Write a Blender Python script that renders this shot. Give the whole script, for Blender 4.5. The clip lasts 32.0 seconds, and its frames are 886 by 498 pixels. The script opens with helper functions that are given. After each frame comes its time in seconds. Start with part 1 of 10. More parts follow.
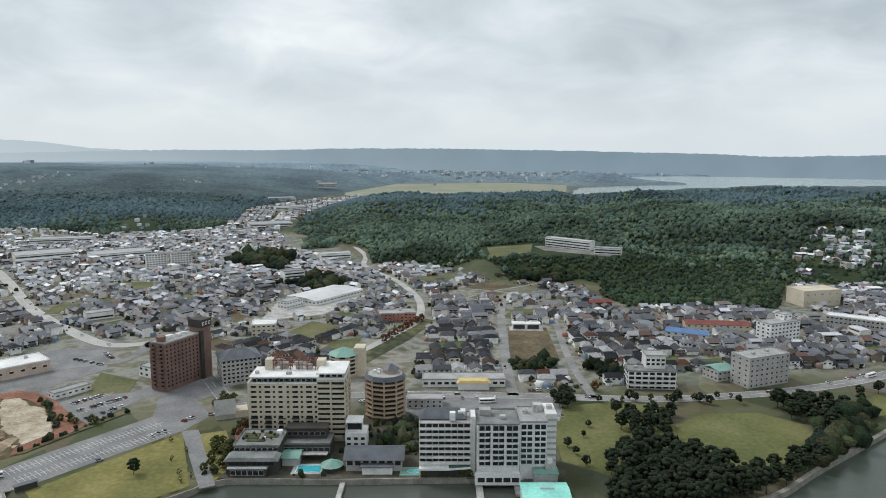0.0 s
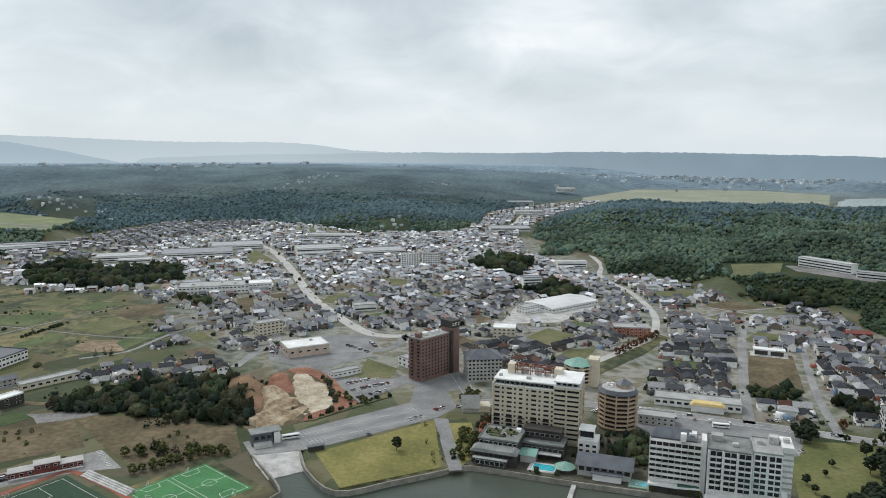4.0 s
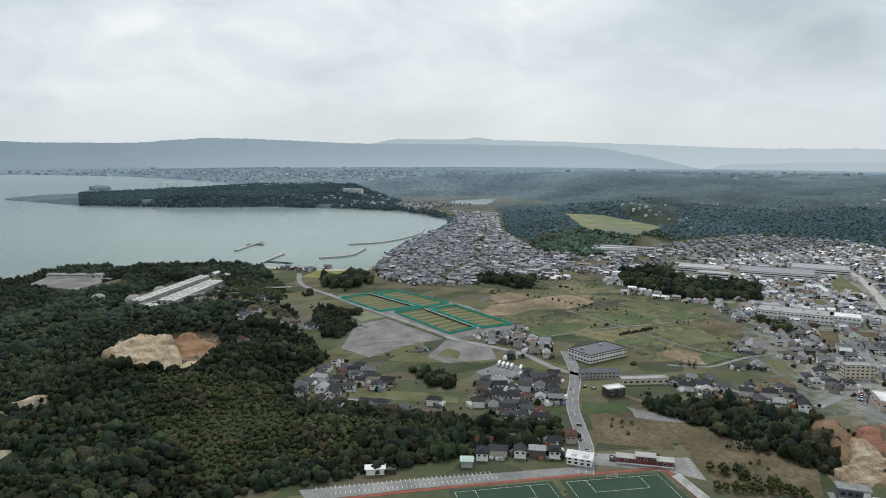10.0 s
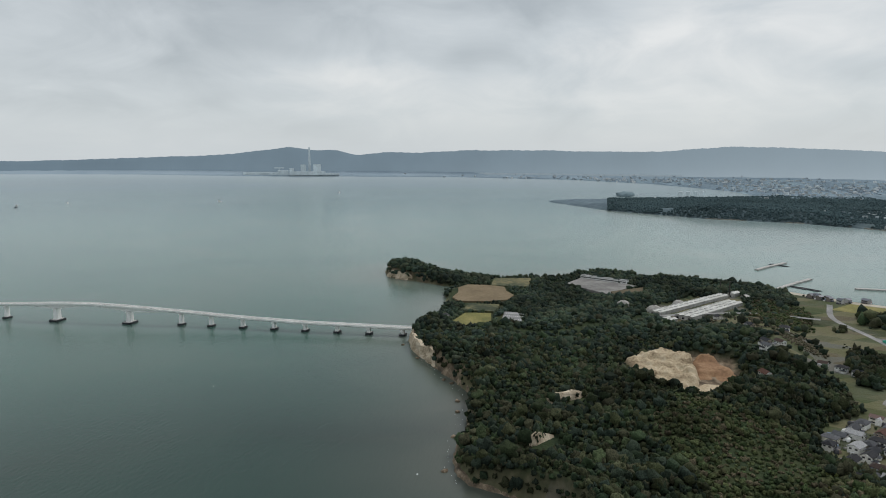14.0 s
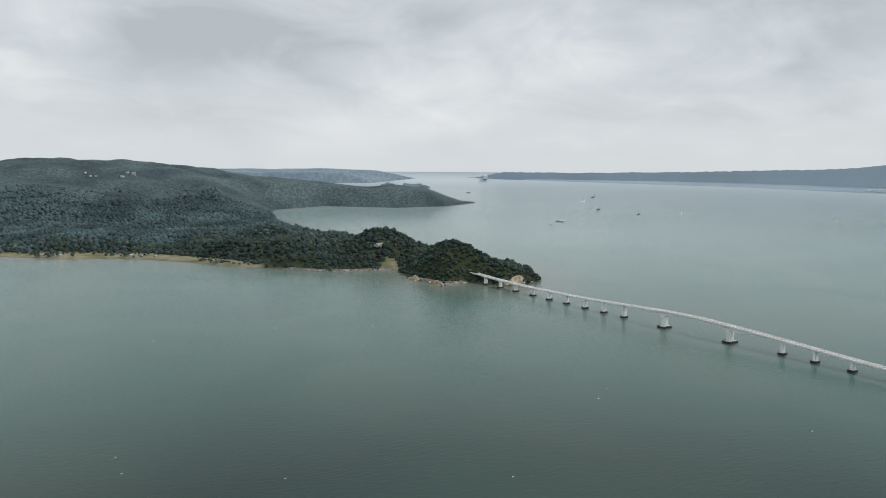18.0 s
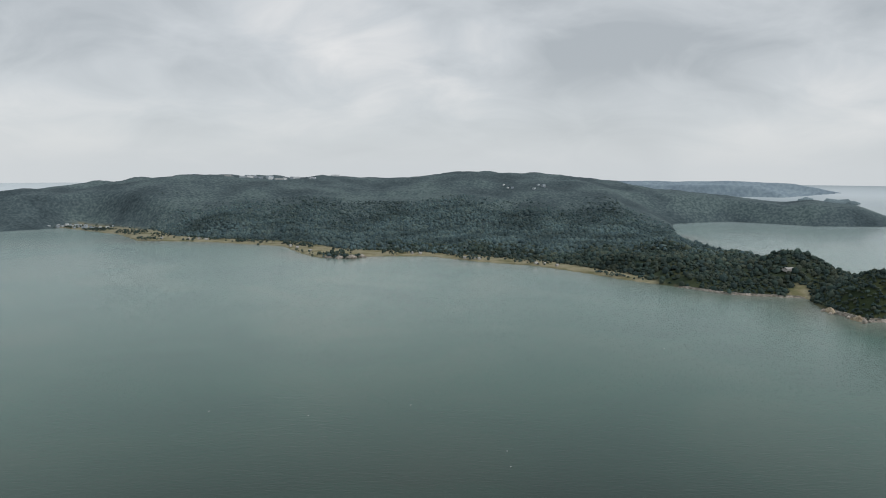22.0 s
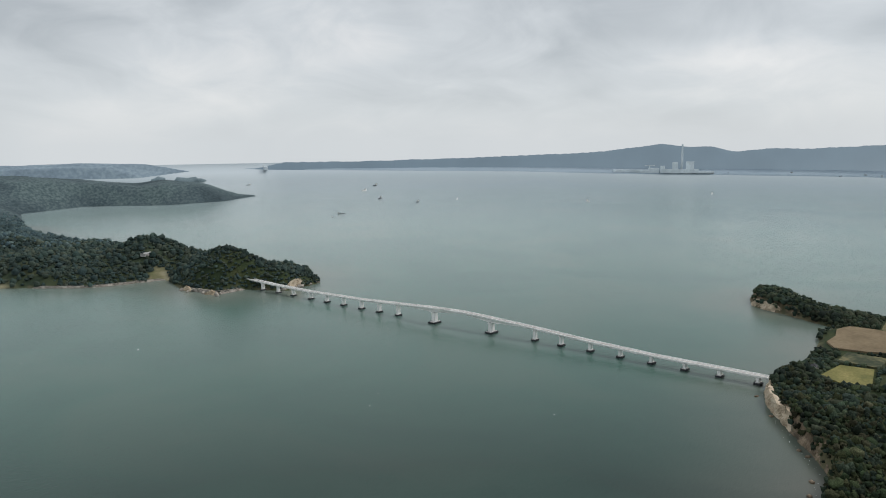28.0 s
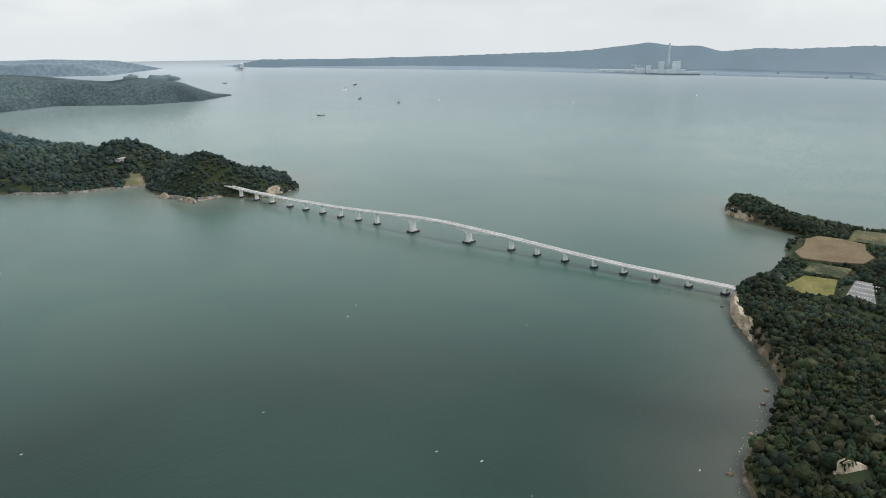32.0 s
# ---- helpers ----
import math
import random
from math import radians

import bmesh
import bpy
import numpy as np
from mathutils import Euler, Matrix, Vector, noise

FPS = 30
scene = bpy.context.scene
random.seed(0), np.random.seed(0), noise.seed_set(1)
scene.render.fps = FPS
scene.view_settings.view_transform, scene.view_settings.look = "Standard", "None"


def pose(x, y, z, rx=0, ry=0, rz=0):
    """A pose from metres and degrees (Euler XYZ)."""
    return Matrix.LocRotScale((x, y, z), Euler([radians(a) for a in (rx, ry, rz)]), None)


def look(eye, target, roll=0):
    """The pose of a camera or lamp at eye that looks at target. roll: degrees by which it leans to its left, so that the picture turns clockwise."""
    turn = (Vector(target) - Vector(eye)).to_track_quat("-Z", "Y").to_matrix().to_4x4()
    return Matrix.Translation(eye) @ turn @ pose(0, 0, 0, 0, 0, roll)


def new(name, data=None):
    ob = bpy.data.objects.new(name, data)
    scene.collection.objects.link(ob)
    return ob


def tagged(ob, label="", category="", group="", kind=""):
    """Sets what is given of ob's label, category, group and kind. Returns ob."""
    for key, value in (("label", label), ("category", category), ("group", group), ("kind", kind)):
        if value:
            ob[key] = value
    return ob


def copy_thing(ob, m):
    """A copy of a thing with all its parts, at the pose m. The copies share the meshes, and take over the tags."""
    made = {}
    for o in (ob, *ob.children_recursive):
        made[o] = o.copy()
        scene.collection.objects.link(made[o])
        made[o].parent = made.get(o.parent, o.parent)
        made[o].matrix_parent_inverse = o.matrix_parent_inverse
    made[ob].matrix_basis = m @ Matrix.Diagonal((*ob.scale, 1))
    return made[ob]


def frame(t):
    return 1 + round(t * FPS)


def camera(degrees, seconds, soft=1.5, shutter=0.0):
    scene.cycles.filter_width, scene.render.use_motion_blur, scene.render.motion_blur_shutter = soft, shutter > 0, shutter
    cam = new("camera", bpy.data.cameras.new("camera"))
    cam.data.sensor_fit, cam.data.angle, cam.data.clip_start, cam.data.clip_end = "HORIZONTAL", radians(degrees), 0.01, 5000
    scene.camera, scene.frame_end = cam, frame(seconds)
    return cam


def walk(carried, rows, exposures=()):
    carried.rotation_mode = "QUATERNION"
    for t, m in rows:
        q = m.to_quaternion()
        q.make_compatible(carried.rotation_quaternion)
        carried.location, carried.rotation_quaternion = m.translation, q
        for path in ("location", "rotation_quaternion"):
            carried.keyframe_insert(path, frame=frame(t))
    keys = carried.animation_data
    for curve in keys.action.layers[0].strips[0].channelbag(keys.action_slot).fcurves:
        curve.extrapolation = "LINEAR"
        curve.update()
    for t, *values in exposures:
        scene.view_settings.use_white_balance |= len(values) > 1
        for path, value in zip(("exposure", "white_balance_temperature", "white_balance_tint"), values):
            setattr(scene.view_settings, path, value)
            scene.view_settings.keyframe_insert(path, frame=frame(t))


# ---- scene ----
cam = camera(63.84, 32.0, soft=1.0)
# seconds, eye in metres, pitch, roll and yaw in degrees
PATH = [
    (0, 0.01, -0.06, 176.12, -8.324, -0.001, 0.000),
    (0.5, -0.03, -4.51, 178.03, -8.312, -0.021, 1.672),
    (1, -0.10, -8.97, 179.93, -8.409, -0.012, 2.101),
    (1.5, -0.19, -13.48, 181.86, -8.346, -0.026, 3.564),
    (2, -0.28, -18.01, 183.80, -8.318, -0.050, 6.472),
    (2.5, -0.36, -22.52, 185.76, -8.271, 0.041, 9.368),
    (3, -0.41, -26.96, 187.77, -8.246, 0.083, 12.389),
    (3.5, -0.47, -31.24, 189.87, -8.244, 0.140, 15.565),
    (5.5, -1.10, -44.58, 200.46, -8.513, 0.166, 28.825),
    (6, -1.15, -48.10, 202.75, -8.549, 0.139, 32.285),
    (6.5, -1.15, -51.68, 204.94, -8.565, 0.116, 35.787),
    (7, -1.11, -55.26, 207.07, -8.517, 0.181, 39.310),
    (7.5, -1.00, -58.80, 209.13, -8.503, 0.113, 42.745),
    (8, -0.81, -62.29, 211.11, -8.418, 0.172, 46.287),
    (8.5, -0.53, -65.74, 213.01, -8.368, 0.057, 49.860),
    (9, -0.22, -69.13, 214.89, -8.308, 0.079, 53.653),
    (9.5, 0.09, -72.43, 216.77, -8.237, 0.044, 57.901),
    (10, 0.36, -75.64, 218.66, -8.181, 0.055, 62.419),
    (10.5, 0.63, -78.69, 220.57, -8.125, 0.013, 67.096),
    (11, 0.90, -81.52, 222.55, -8.063, 0.041, 71.882),
    (11.5, 1.12, -84.13, 224.64, -8.011, 0.035, 76.699),
    (12, 1.26, -86.56, 226.92, -7.945, 0.045, 81.563),
    (12.5, 1.39, -88.86, 229.31, -7.892, 0.095, 86.628),
    (13, 1.60, -91.08, 231.69, -7.871, 0.120, 91.812),
    (13.5, 1.90, -93.24, 234.02, -7.841, 0.114, 97.016),
    (15.5, 4.70, -100.50, 242.27, -7.581, 0.386, 118.285),
    (16, 5.12, -101.40, 244.16, -7.534, 0.372, 124.114),
    (16.5, 5.52, -102.17, 246.04, -7.469, 0.444, 130.128),
    (17, 5.90, -102.83, 247.91, -7.384, 0.450, 136.213),
    (17.5, 6.21, -103.33, 249.76, -7.292, 0.543, 142.356),
    (18, 6.42, -103.58, 251.62, -7.222, 0.510, 148.435),
    (18.5, 6.50, -103.50, 253.45, -7.139, 0.538, 154.413),
    (19, 6.41, -103.04, 255.17, -7.103, 0.584, 160.085),
    (19.5, 6.15, -102.22, 256.75, -7.041, 0.529, 164.975),
    (20, 5.71, -101.06, 258.19, -6.934, 0.526, 169.717),
    (20.5, 5.07, -99.62, 259.55, -6.801, 0.411, 173.815),
    (21, 4.24, -97.92, 260.94, -6.677, 0.400, 177.579),
    (21.5, 3.23, -96.06, 262.42, -6.602, 0.357, 179.664),
    (22, 2.07, -94.11, 264.01, -6.604, 0.261, 179.998),
    (22.5, 0.82, -92.11, 265.71, -6.662, 0.135, 179.871),
    (23, -0.48, -90.12, 267.49, -6.769, 0.047, 177.275),
    (23.5, -1.76, -88.17, 269.33, -7.082, -0.325, 168.370),
    (24, -3.00, -86.26, 271.20, -7.283, -0.449, 163.265),
    (24.5, -4.17, -84.40, 273.07, -7.469, -0.448, 158.813),
    (25, -5.25, -82.63, 274.92, -7.657, -0.348, 154.367),
    (25.5, -6.23, -80.96, 276.82, -7.837, -0.458, 149.690),
    (26, -7.11, -79.43, 278.83, -8.018, -0.463, 144.915),
    (26.5, -7.90, -78.04, 280.97, -8.216, -0.514, 140.032),
    (28.5, -8.94, -75.46, 291.21, -8.542, -0.403, 130.815),
    (29, -9.54, -74.60, 293.21, -8.516, -0.303, 130.688),
    (29.5, -10.19, -73.73, 295.14, -8.609, -0.314, 130.577),
    (30, -10.89, -72.87, 297.07, -10.340, -0.346, 130.533),
    (30.5, -11.62, -72.02, 299.08, -13.997, -0.310, 130.518),
    (31, -12.35, -71.21, 301.19, -16.452, -0.229, 130.458),
    (31.5, -13.05, -70.40, 303.33, -16.553, -0.180, 130.328),
    (32, -13.75, -69.57, 305.48, -16.656, -0.166, 130.239),
]
walk(cam, [(t, Matrix.Translation((x, y, z)) @ pose(0, 0, 0, 0, 0, yaw) @ pose(0, 0, 0, 90 + pitch) @ pose(0, 0, 0, 0, 0, roll))
           for t, x, y, z, pitch, roll, yaw in PATH],
     [(0, 0.13, 6500, 10.0), (3, 0.12, 6500, 10.0), (6, 0.36, 6500, 10.0), (7.5, 0.29, 6500, 10.0), (9, 0.02, 6500, 10.0), (11, 0.12, 6500, 10.0), (13, -0.08, 6580, 10.8), (16, -0.16, 6700, 12.0), (18, 0.02, 6700, 12.7), (19, 0, 6700, 13.0), (22, -0.11, 6700, 13.0), (24, 0.02, 6700, 13.0), (26, 0.05, 6700, 13.0), (29, -0.06, 6700, 13.0), (30, -0.02, 6700, 13.0), (31, 0.15, 6700, 12.5), (32, 0.2, 6700, 12.0)])


# ---- world: a bright overcast sky, with a low soft sun behind the cloud ----
SUN_AZ, SUN_EL = 60.0, 50.0            # degrees anticlockwise from +y, and above the horizon
world = bpy.data.worlds.new("overcast_sky")
scene.world = world
world.use_nodes = True
wn, wl = world.node_tree.nodes, world.node_tree.links
wn.clear()


def wnode(kind, **values):
    n = wn.new(kind)
    for key, v in values.items():
        n.inputs[key.replace("_", " ")].default_value = v
    return n


def wmath(op, a, b=None):
    n = wn.new("ShaderNodeMath")
    n.operation = op
    for k, v in enumerate((a, b)):
        if v is None:
            continue
        if isinstance(v, (int, float)):
            n.inputs[k].default_value = v
        else:
            wl.new(v, n.inputs[k])
    return n.outputs[0]


coord = wn.new("ShaderNodeTexCoord")
split = wn.new("ShaderNodeSeparateXYZ")
wl.new(coord.outputs["Generated"], split.inputs[0])
up = wmath("MAXIMUM", split.outputs[2], 0.0)
depth = wmath("ADD", up, 0.34)
flat = wn.new("ShaderNodeCombineXYZ")
wl.new(wmath("DIVIDE", split.outputs[0], depth), flat.inputs[0])
wl.new(wmath("DIVIDE", split.outputs[1], depth), flat.inputs[1])
big = wnode("ShaderNodeTexNoise", Scale=1.0, Detail=3.0, Roughness=0.45, Distortion=0.5)
fine = wnode("ShaderNodeTexNoise", Scale=3.0, Detail=5.0, Roughness=0.55, Distortion=0.6)
wl.new(flat.outputs[0], big.inputs["Vector"])
wl.new(flat.outputs[0], fine.inputs["Vector"])
cover = wmath("ADD", wmath("MULTIPLY", big.outputs[0], 0.66), wmath("MULTIPLY", fine.outputs[0], 0.34))
ramp = wn.new("ShaderNodeValToRGB")
el = ramp.color_ramp.elements
el[0].position, el[0].color = 0.37, (0.46, 0.52, 0.56, 1)
el[1].position, el[1].color = 0.63, (0.855, 0.89, 0.90, 1)
mid = ramp.color_ramp.elements.new(0.5)
mid.color = (0.63, 0.695, 0.735, 1)
wl.new(cover, ramp.inputs[0])
# the haze at the horizon takes the clouds' contrast away
near_horizon = wmath("MULTIPLY", wmath("SUBTRACT", 1.0, wmath("MINIMUM", wmath("MULTIPLY", up, 7.5), 1.0)), 0.9)
haze = wn.new("ShaderNodeMix")
haze.data_type = "RGBA"
wl.new(near_horizon, haze.inputs[0])
wl.new(ramp.outputs[0], haze.inputs[6])
haze.inputs[7].default_value = (0.66, 0.73, 0.77, 1)
sky = wn.new("ShaderNodeTexSky")
sky.sky_type, sky.sun_disc = "NISHITA", False
sky.sun_elevation, sky.sun_rotation = radians(SUN_EL), radians(-SUN_AZ)
dim = wn.new("ShaderNodeVectorMath")
dim.operation = "SCALE"
dim.inputs[3].default_value = 0.1
wl.new(sky.outputs[0], dim.inputs[0])
blend = wn.new("ShaderNodeMix")
blend.data_type = "RGBA"
blend.inputs[0].default_value = 0.92
wl.new(dim.outputs[0], blend.inputs[6])
wl.new(haze.outputs[2], blend.inputs[7])
back = wnode("ShaderNodeBackground", Strength=1.0)
wl.new(blend.outputs[2], back.inputs[0])
wl.new(back.outputs[0], wn.new("ShaderNodeOutputWorld").inputs[0])

lamp = bpy.data.lights.new("sun", "SUN")
lamp.energy, lamp.angle, lamp.color = 1.5, radians(16), (1.0, 0.98, 0.965)
sun = new("sun", lamp)
sun.matrix_world = look((-900 * math.sin(radians(SUN_AZ)), 900 * math.cos(radians(SUN_AZ)), 900 * math.tan(radians(SUN_EL))), (0, 0, 0))


# ---- materials ----
def material(name, base, dark=None, rough=0.8, scale=0.5, fine=6.0, amount=0.5, metal=0.0, bump=0.0, bump_scale=None, vary=0.0, island=0.0, light=None, spec=0.3):
    """A surface with grain at two sizes (scale and fine, per metre); dark and light are the colours it wears to.
    vary: brightness that differs from object to object; island: from loose piece to loose piece."""
    m = bpy.data.materials.new(name)
    m.use_nodes = True
    nodes, links = m.node_tree.nodes, m.node_tree.links
    bsdf = nodes["Principled BSDF"]
    dark = dark or tuple(c * 0.7 for c in base)
    light = light or tuple(min(1, c * 1.2) for c in base)
    geo = nodes.new("ShaderNodeNewGeometry")
    a = nodes.new("ShaderNodeTexNoise")
    b = nodes.new("ShaderNodeTexNoise")
    for n, s in ((a, scale), (b, fine)):
        n.inputs["Scale"].default_value = s
        n.inputs["Detail"].default_value = 8.0
        links.new(geo.outputs["Position"], n.inputs["Vector"])
    r = nodes.new("ShaderNodeValToRGB")
    e = r.color_ramp.elements
    e[0].position, e[0].color = 0.5 - 0.3 * amount - 0.02, (*dark, 1)
    e[1].position, e[1].color = 0.5 + 0.3 * amount + 0.02, (*light, 1)
    r.color_ramp.elements.new(0.5).color = (*base, 1)
    add = nodes.new("ShaderNodeMix")
    add.inputs[0].default_value = 0.42
    links.new(a.outputs[0], add.inputs[2])
    links.new(b.outputs[0], add.inputs[3])
    links.new(add.outputs[0], r.inputs[0])
    out = r.outputs[0]
    for source, share in (("object", vary), ("island", island)):
        if not share:
            continue
        if source == "object":
            pick = nodes.new("ShaderNodeObjectInfo").outputs["Random"]
        else:
            pick = geo.outputs["Random Per Island"]
        hsv = nodes.new("ShaderNodeHueSaturation")
        span = nodes.new("ShaderNodeMapRange")
        span.inputs[3].default_value, span.inputs[4].default_value = 1 - share, 1 + share
        links.new(pick, span.inputs[0])
        links.new(span.outputs[0], hsv.inputs["Value"])
        links.new(out, hsv.inputs["Color"])
        out = hsv.outputs[0]
    links.new(out, bsdf.inputs["Base Color"])
    bsdf.inputs["Roughness"].default_value = rough
    bsdf.inputs["Metallic"].default_value = metal
    bsdf.inputs["Specular IOR Level"].default_value = spec
    if bump:
        bn = nodes.new("ShaderNodeBump")
        bn.inputs["Strength"].default_value = min(bump, 1)
        bn.inputs["Distance"].default_value = 0.6 * max(bump, 0.2)
        if bump_scale:
            c = nodes.new("ShaderNodeTexNoise")
            c.inputs["Scale"].default_value = bump_scale
            c.inputs["Detail"].default_value = 3.0
            links.new(geo.outputs["Position"], c.inputs["Vector"])
            links.new(c.outputs[0], bn.inputs["Height"])
        else:
            links.new(b.outputs[0], bn.inputs["Height"])
        links.new(bn.outputs[0], bsdf.inputs["Normal"])
    return m


def palette(name, colours, rough=0.7, island=True, grain=0.25, fine=1.5, shift=0.12, bump=0.0, spec=0.3, stands=None):
    """Pieces that each take one of a few colours, with grain and a little wear."""
    m = bpy.data.materials.new(name)
    m.use_nodes = True
    nodes, links = m.node_tree.nodes, m.node_tree.links
    bsdf = nodes["Principled BSDF"]
    geo = nodes.new("ShaderNodeNewGeometry")
    pick = geo.outputs["Random Per Island"] if island else nodes.new("ShaderNodeObjectInfo").outputs["Random"]
    r = nodes.new("ShaderNodeValToRGB")
    r.color_ramp.interpolation = "CONSTANT"
    e = r.color_ramp.elements
    while len(e) < len(colours):
        e.new(0.5)
    for k, c in enumerate(colours):
        e[k].position = k / len(colours)
    for k, c in enumerate(colours):
        e[k].color = (*c, 1)
    links.new(pick, r.inputs[0])
    n = nodes.new("ShaderNodeTexNoise")
    n.inputs["Scale"].default_value = fine
    n.inputs["Detail"].default_value = 5.0
    links.new(geo.outputs["Position"], n.inputs["Vector"])
    span = nodes.new("ShaderNodeMapRange")
    span.inputs[1].default_value, span.inputs[2].default_value = 0.3, 0.7
    span.inputs[3].default_value, span.inputs[4].default_value = 1 - grain, 1 + grain
    links.new(n.outputs[0], span.inputs[0])
    big = nodes.new("ShaderNodeMath")
    big.operation = "MULTIPLY_ADD"
    frac = nodes.new("ShaderNodeMath")
    frac.operation = "FRACT"
    mul = nodes.new("ShaderNodeMath")
    mul.operation = "MULTIPLY"
    mul.inputs[1].default_value = 37.7
    links.new(pick, mul.inputs[0])
    links.new(mul.outputs[0], frac.inputs[0])
    links.new(frac.outputs[0], big.inputs[0])
    big.inputs[1].default_value, big.inputs[2].default_value = 2 * shift, 1 - shift
    val = nodes.new("ShaderNodeMath")
    val.operation = "MULTIPLY"
    links.new(span.outputs[0], val.inputs[0])
    links.new(big.outputs[0], val.inputs[1])
    if stands:
        # whole stands of one tone: size per metre, darkest and lightest factor
        wide = nodes.new("ShaderNodeTexNoise")
        wide.inputs["Scale"].default_value, wide.inputs["Detail"].default_value = stands[0], 4.0
        links.new(geo.outputs["Position"], wide.inputs["Vector"])
        tone = nodes.new("ShaderNodeMapRange")
        tone.inputs[1].default_value, tone.inputs[2].default_value = 0.32, 0.68
        tone.inputs[3].default_value, tone.inputs[4].default_value = stands[1], stands[2]
        links.new(wide.outputs[0], tone.inputs[0])
        both = nodes.new("ShaderNodeMath")
        both.operation = "MULTIPLY"
        links.new(val.outputs[0], both.inputs[0])
        links.new(tone.outputs[0], both.inputs[1])
        val = both
    hsv = nodes.new("ShaderNodeHueSaturation")
    links.new(val.outputs[0], hsv.inputs["Value"])
    links.new(r.outputs[0], hsv.inputs["Color"])
    links.new(hsv.outputs[0], bsdf.inputs["Base Color"])
    bsdf.inputs["Roughness"].default_value = rough
    bsdf.inputs["Specular IOR Level"].default_value = spec
    if bump:
        bn = nodes.new("ShaderNodeBump")
        bn.inputs["Strength"].default_value, bn.inputs["Distance"].default_value = bump, 0.5
        links.new(n.outputs[0], bn.inputs["Height"])
        links.new(bn.outputs[0], bsdf.inputs["Normal"])
    return m


GRASS = material("mown_grass", (0.185, 0.172, 0.056), (0.12, 0.122, 0.04), 0.95, 0.03, 0.35, 0.4, light=(0.27, 0.235, 0.09), bump=0.3, bump_scale=1.5)
MEADOW = material("rough_meadow", (0.092, 0.095, 0.048), (0.034, 0.046, 0.024), 0.95, 0.014, 0.13, 0.28, light=(0.205, 0.175, 0.085), bump=0.6, bump_scale=0.5)
REED = material("dry_reeds", (0.115, 0.090, 0.052), (0.058, 0.052, 0.028), 0.95, 0.03, 0.25, 0.4, light=(0.185, 0.145, 0.088), bump=0.5, bump_scale=0.7)
LAWN = material("green_park_lawn", (0.125, 0.132, 0.046), (0.08, 0.094, 0.034), 0.95, 0.03, 0.35, 0.4, light=(0.18, 0.172, 0.072), bump=0.3, bump_scale=1.5)
PLOT = material("rough_plot_grass", (0.115, 0.122, 0.052), (0.07, 0.082, 0.034), 0.95, 0.03, 0.3, 0.4, light=(0.175, 0.165, 0.085), bump=0.4, bump_scale=0.8)
CROP = material("green_crops", (0.082, 0.112, 0.044), (0.05, 0.075, 0.03), 0.95, 0.03, 0.3, 0.35, light=(0.13, 0.15, 0.068), bump=0.4, bump_scale=0.8)
ASPHALT = material("asphalt", (0.205, 0.206, 0.205), (0.15, 0.15, 0.15), 0.85, 0.06, 0.8, 0.4, light=(0.27, 0.27, 0.262))
LIGHT_ROAD = material("sun_bleached_road", (0.42, 0.41, 0.385), (0.30, 0.295, 0.28), 0.85, 0.05, 0.7, 0.5, light=(0.52, 0.51, 0.48))
PALE_ROAD = material("worn_road", (0.24, 0.237, 0.23), (0.17, 0.17, 0.165), 0.85, 0.05, 0.7, 0.35, light=(0.33, 0.325, 0.315))
GRAVEL = material("gravel_yard", (0.20, 0.195, 0.185), (0.13, 0.125, 0.12), 0.95, 0.04, 0.4, 0.35, light=(0.27, 0.265, 0.25))
CONCRETE = material("concrete", (0.42, 0.41, 0.39), (0.27, 0.265, 0.25), 0.85, 0.15, 1.2, 0.35, light=(0.55, 0.54, 0.52))
PAINT = material("road_paint", (0.68, 0.68, 0.66), (0.5, 0.5, 0.48), 0.7, 0.5, 3.0, 0.4)
TURF = material("dark_green_turf", (0.028, 0.06, 0.035), (0.02, 0.045, 0.028), 0.9, 0.03, 0.6, 0.5, light=(0.045, 0.08, 0.045))
TURF2 = material("bright_green_turf", (0.06, 0.185, 0.07), (0.045, 0.145, 0.055), 0.9, 0.05, 0.8, 0.4)
TRACK = material("red_paving", (0.27, 0.09, 0.06), (0.20, 0.07, 0.05), 0.9, 0.1, 1.0, 0.5)
CLAY = material("red_clay", (0.25, 0.115, 0.075), (0.16, 0.078, 0.052), 0.95, 0.06, 0.5, 0.4, light=(0.34, 0.19, 0.13), bump=0.6, bump_scale=0.4)
SAND = material("quarried_sandstone", (0.42, 0.335, 0.22), (0.20, 0.145, 0.09), 0.95, 0.07, 0.4, 0.42, light=(0.56, 0.47, 0.34), bump=0.8, bump_scale=0.35)
WHITE = material("white_paint", (0.74, 0.74, 0.72), (0.6, 0.6, 0.58), 0.6, 0.1, 1.0, 0.4)
GLASS_DARK = material("window_glass", (0.026, 0.028, 0.031), (0.012, 0.013, 0.015), 0.15, 0.3, 1.0, 0.5, spec=0.28)


# ---- the lie of the land ----
CENTRE = np.array([0.0, -70.0])
EDGE, SPAN = 3200.0, 1650.0      # past EDGE the distance is drawn in towards EDGE + SPAN
EYE_AZ = [-60, 0, 30, 60, 90, 110, 130, 150, 180, 220]
EYE_Z = [176, 178, 200, 215, 235, 255, 275, 272, 264, 264]


def azimuth(x, y):
    return (np.degrees(np.arctan2(-(x - CENTRE[0]), y - CENTRE[1])) + 60) % 360 - 60


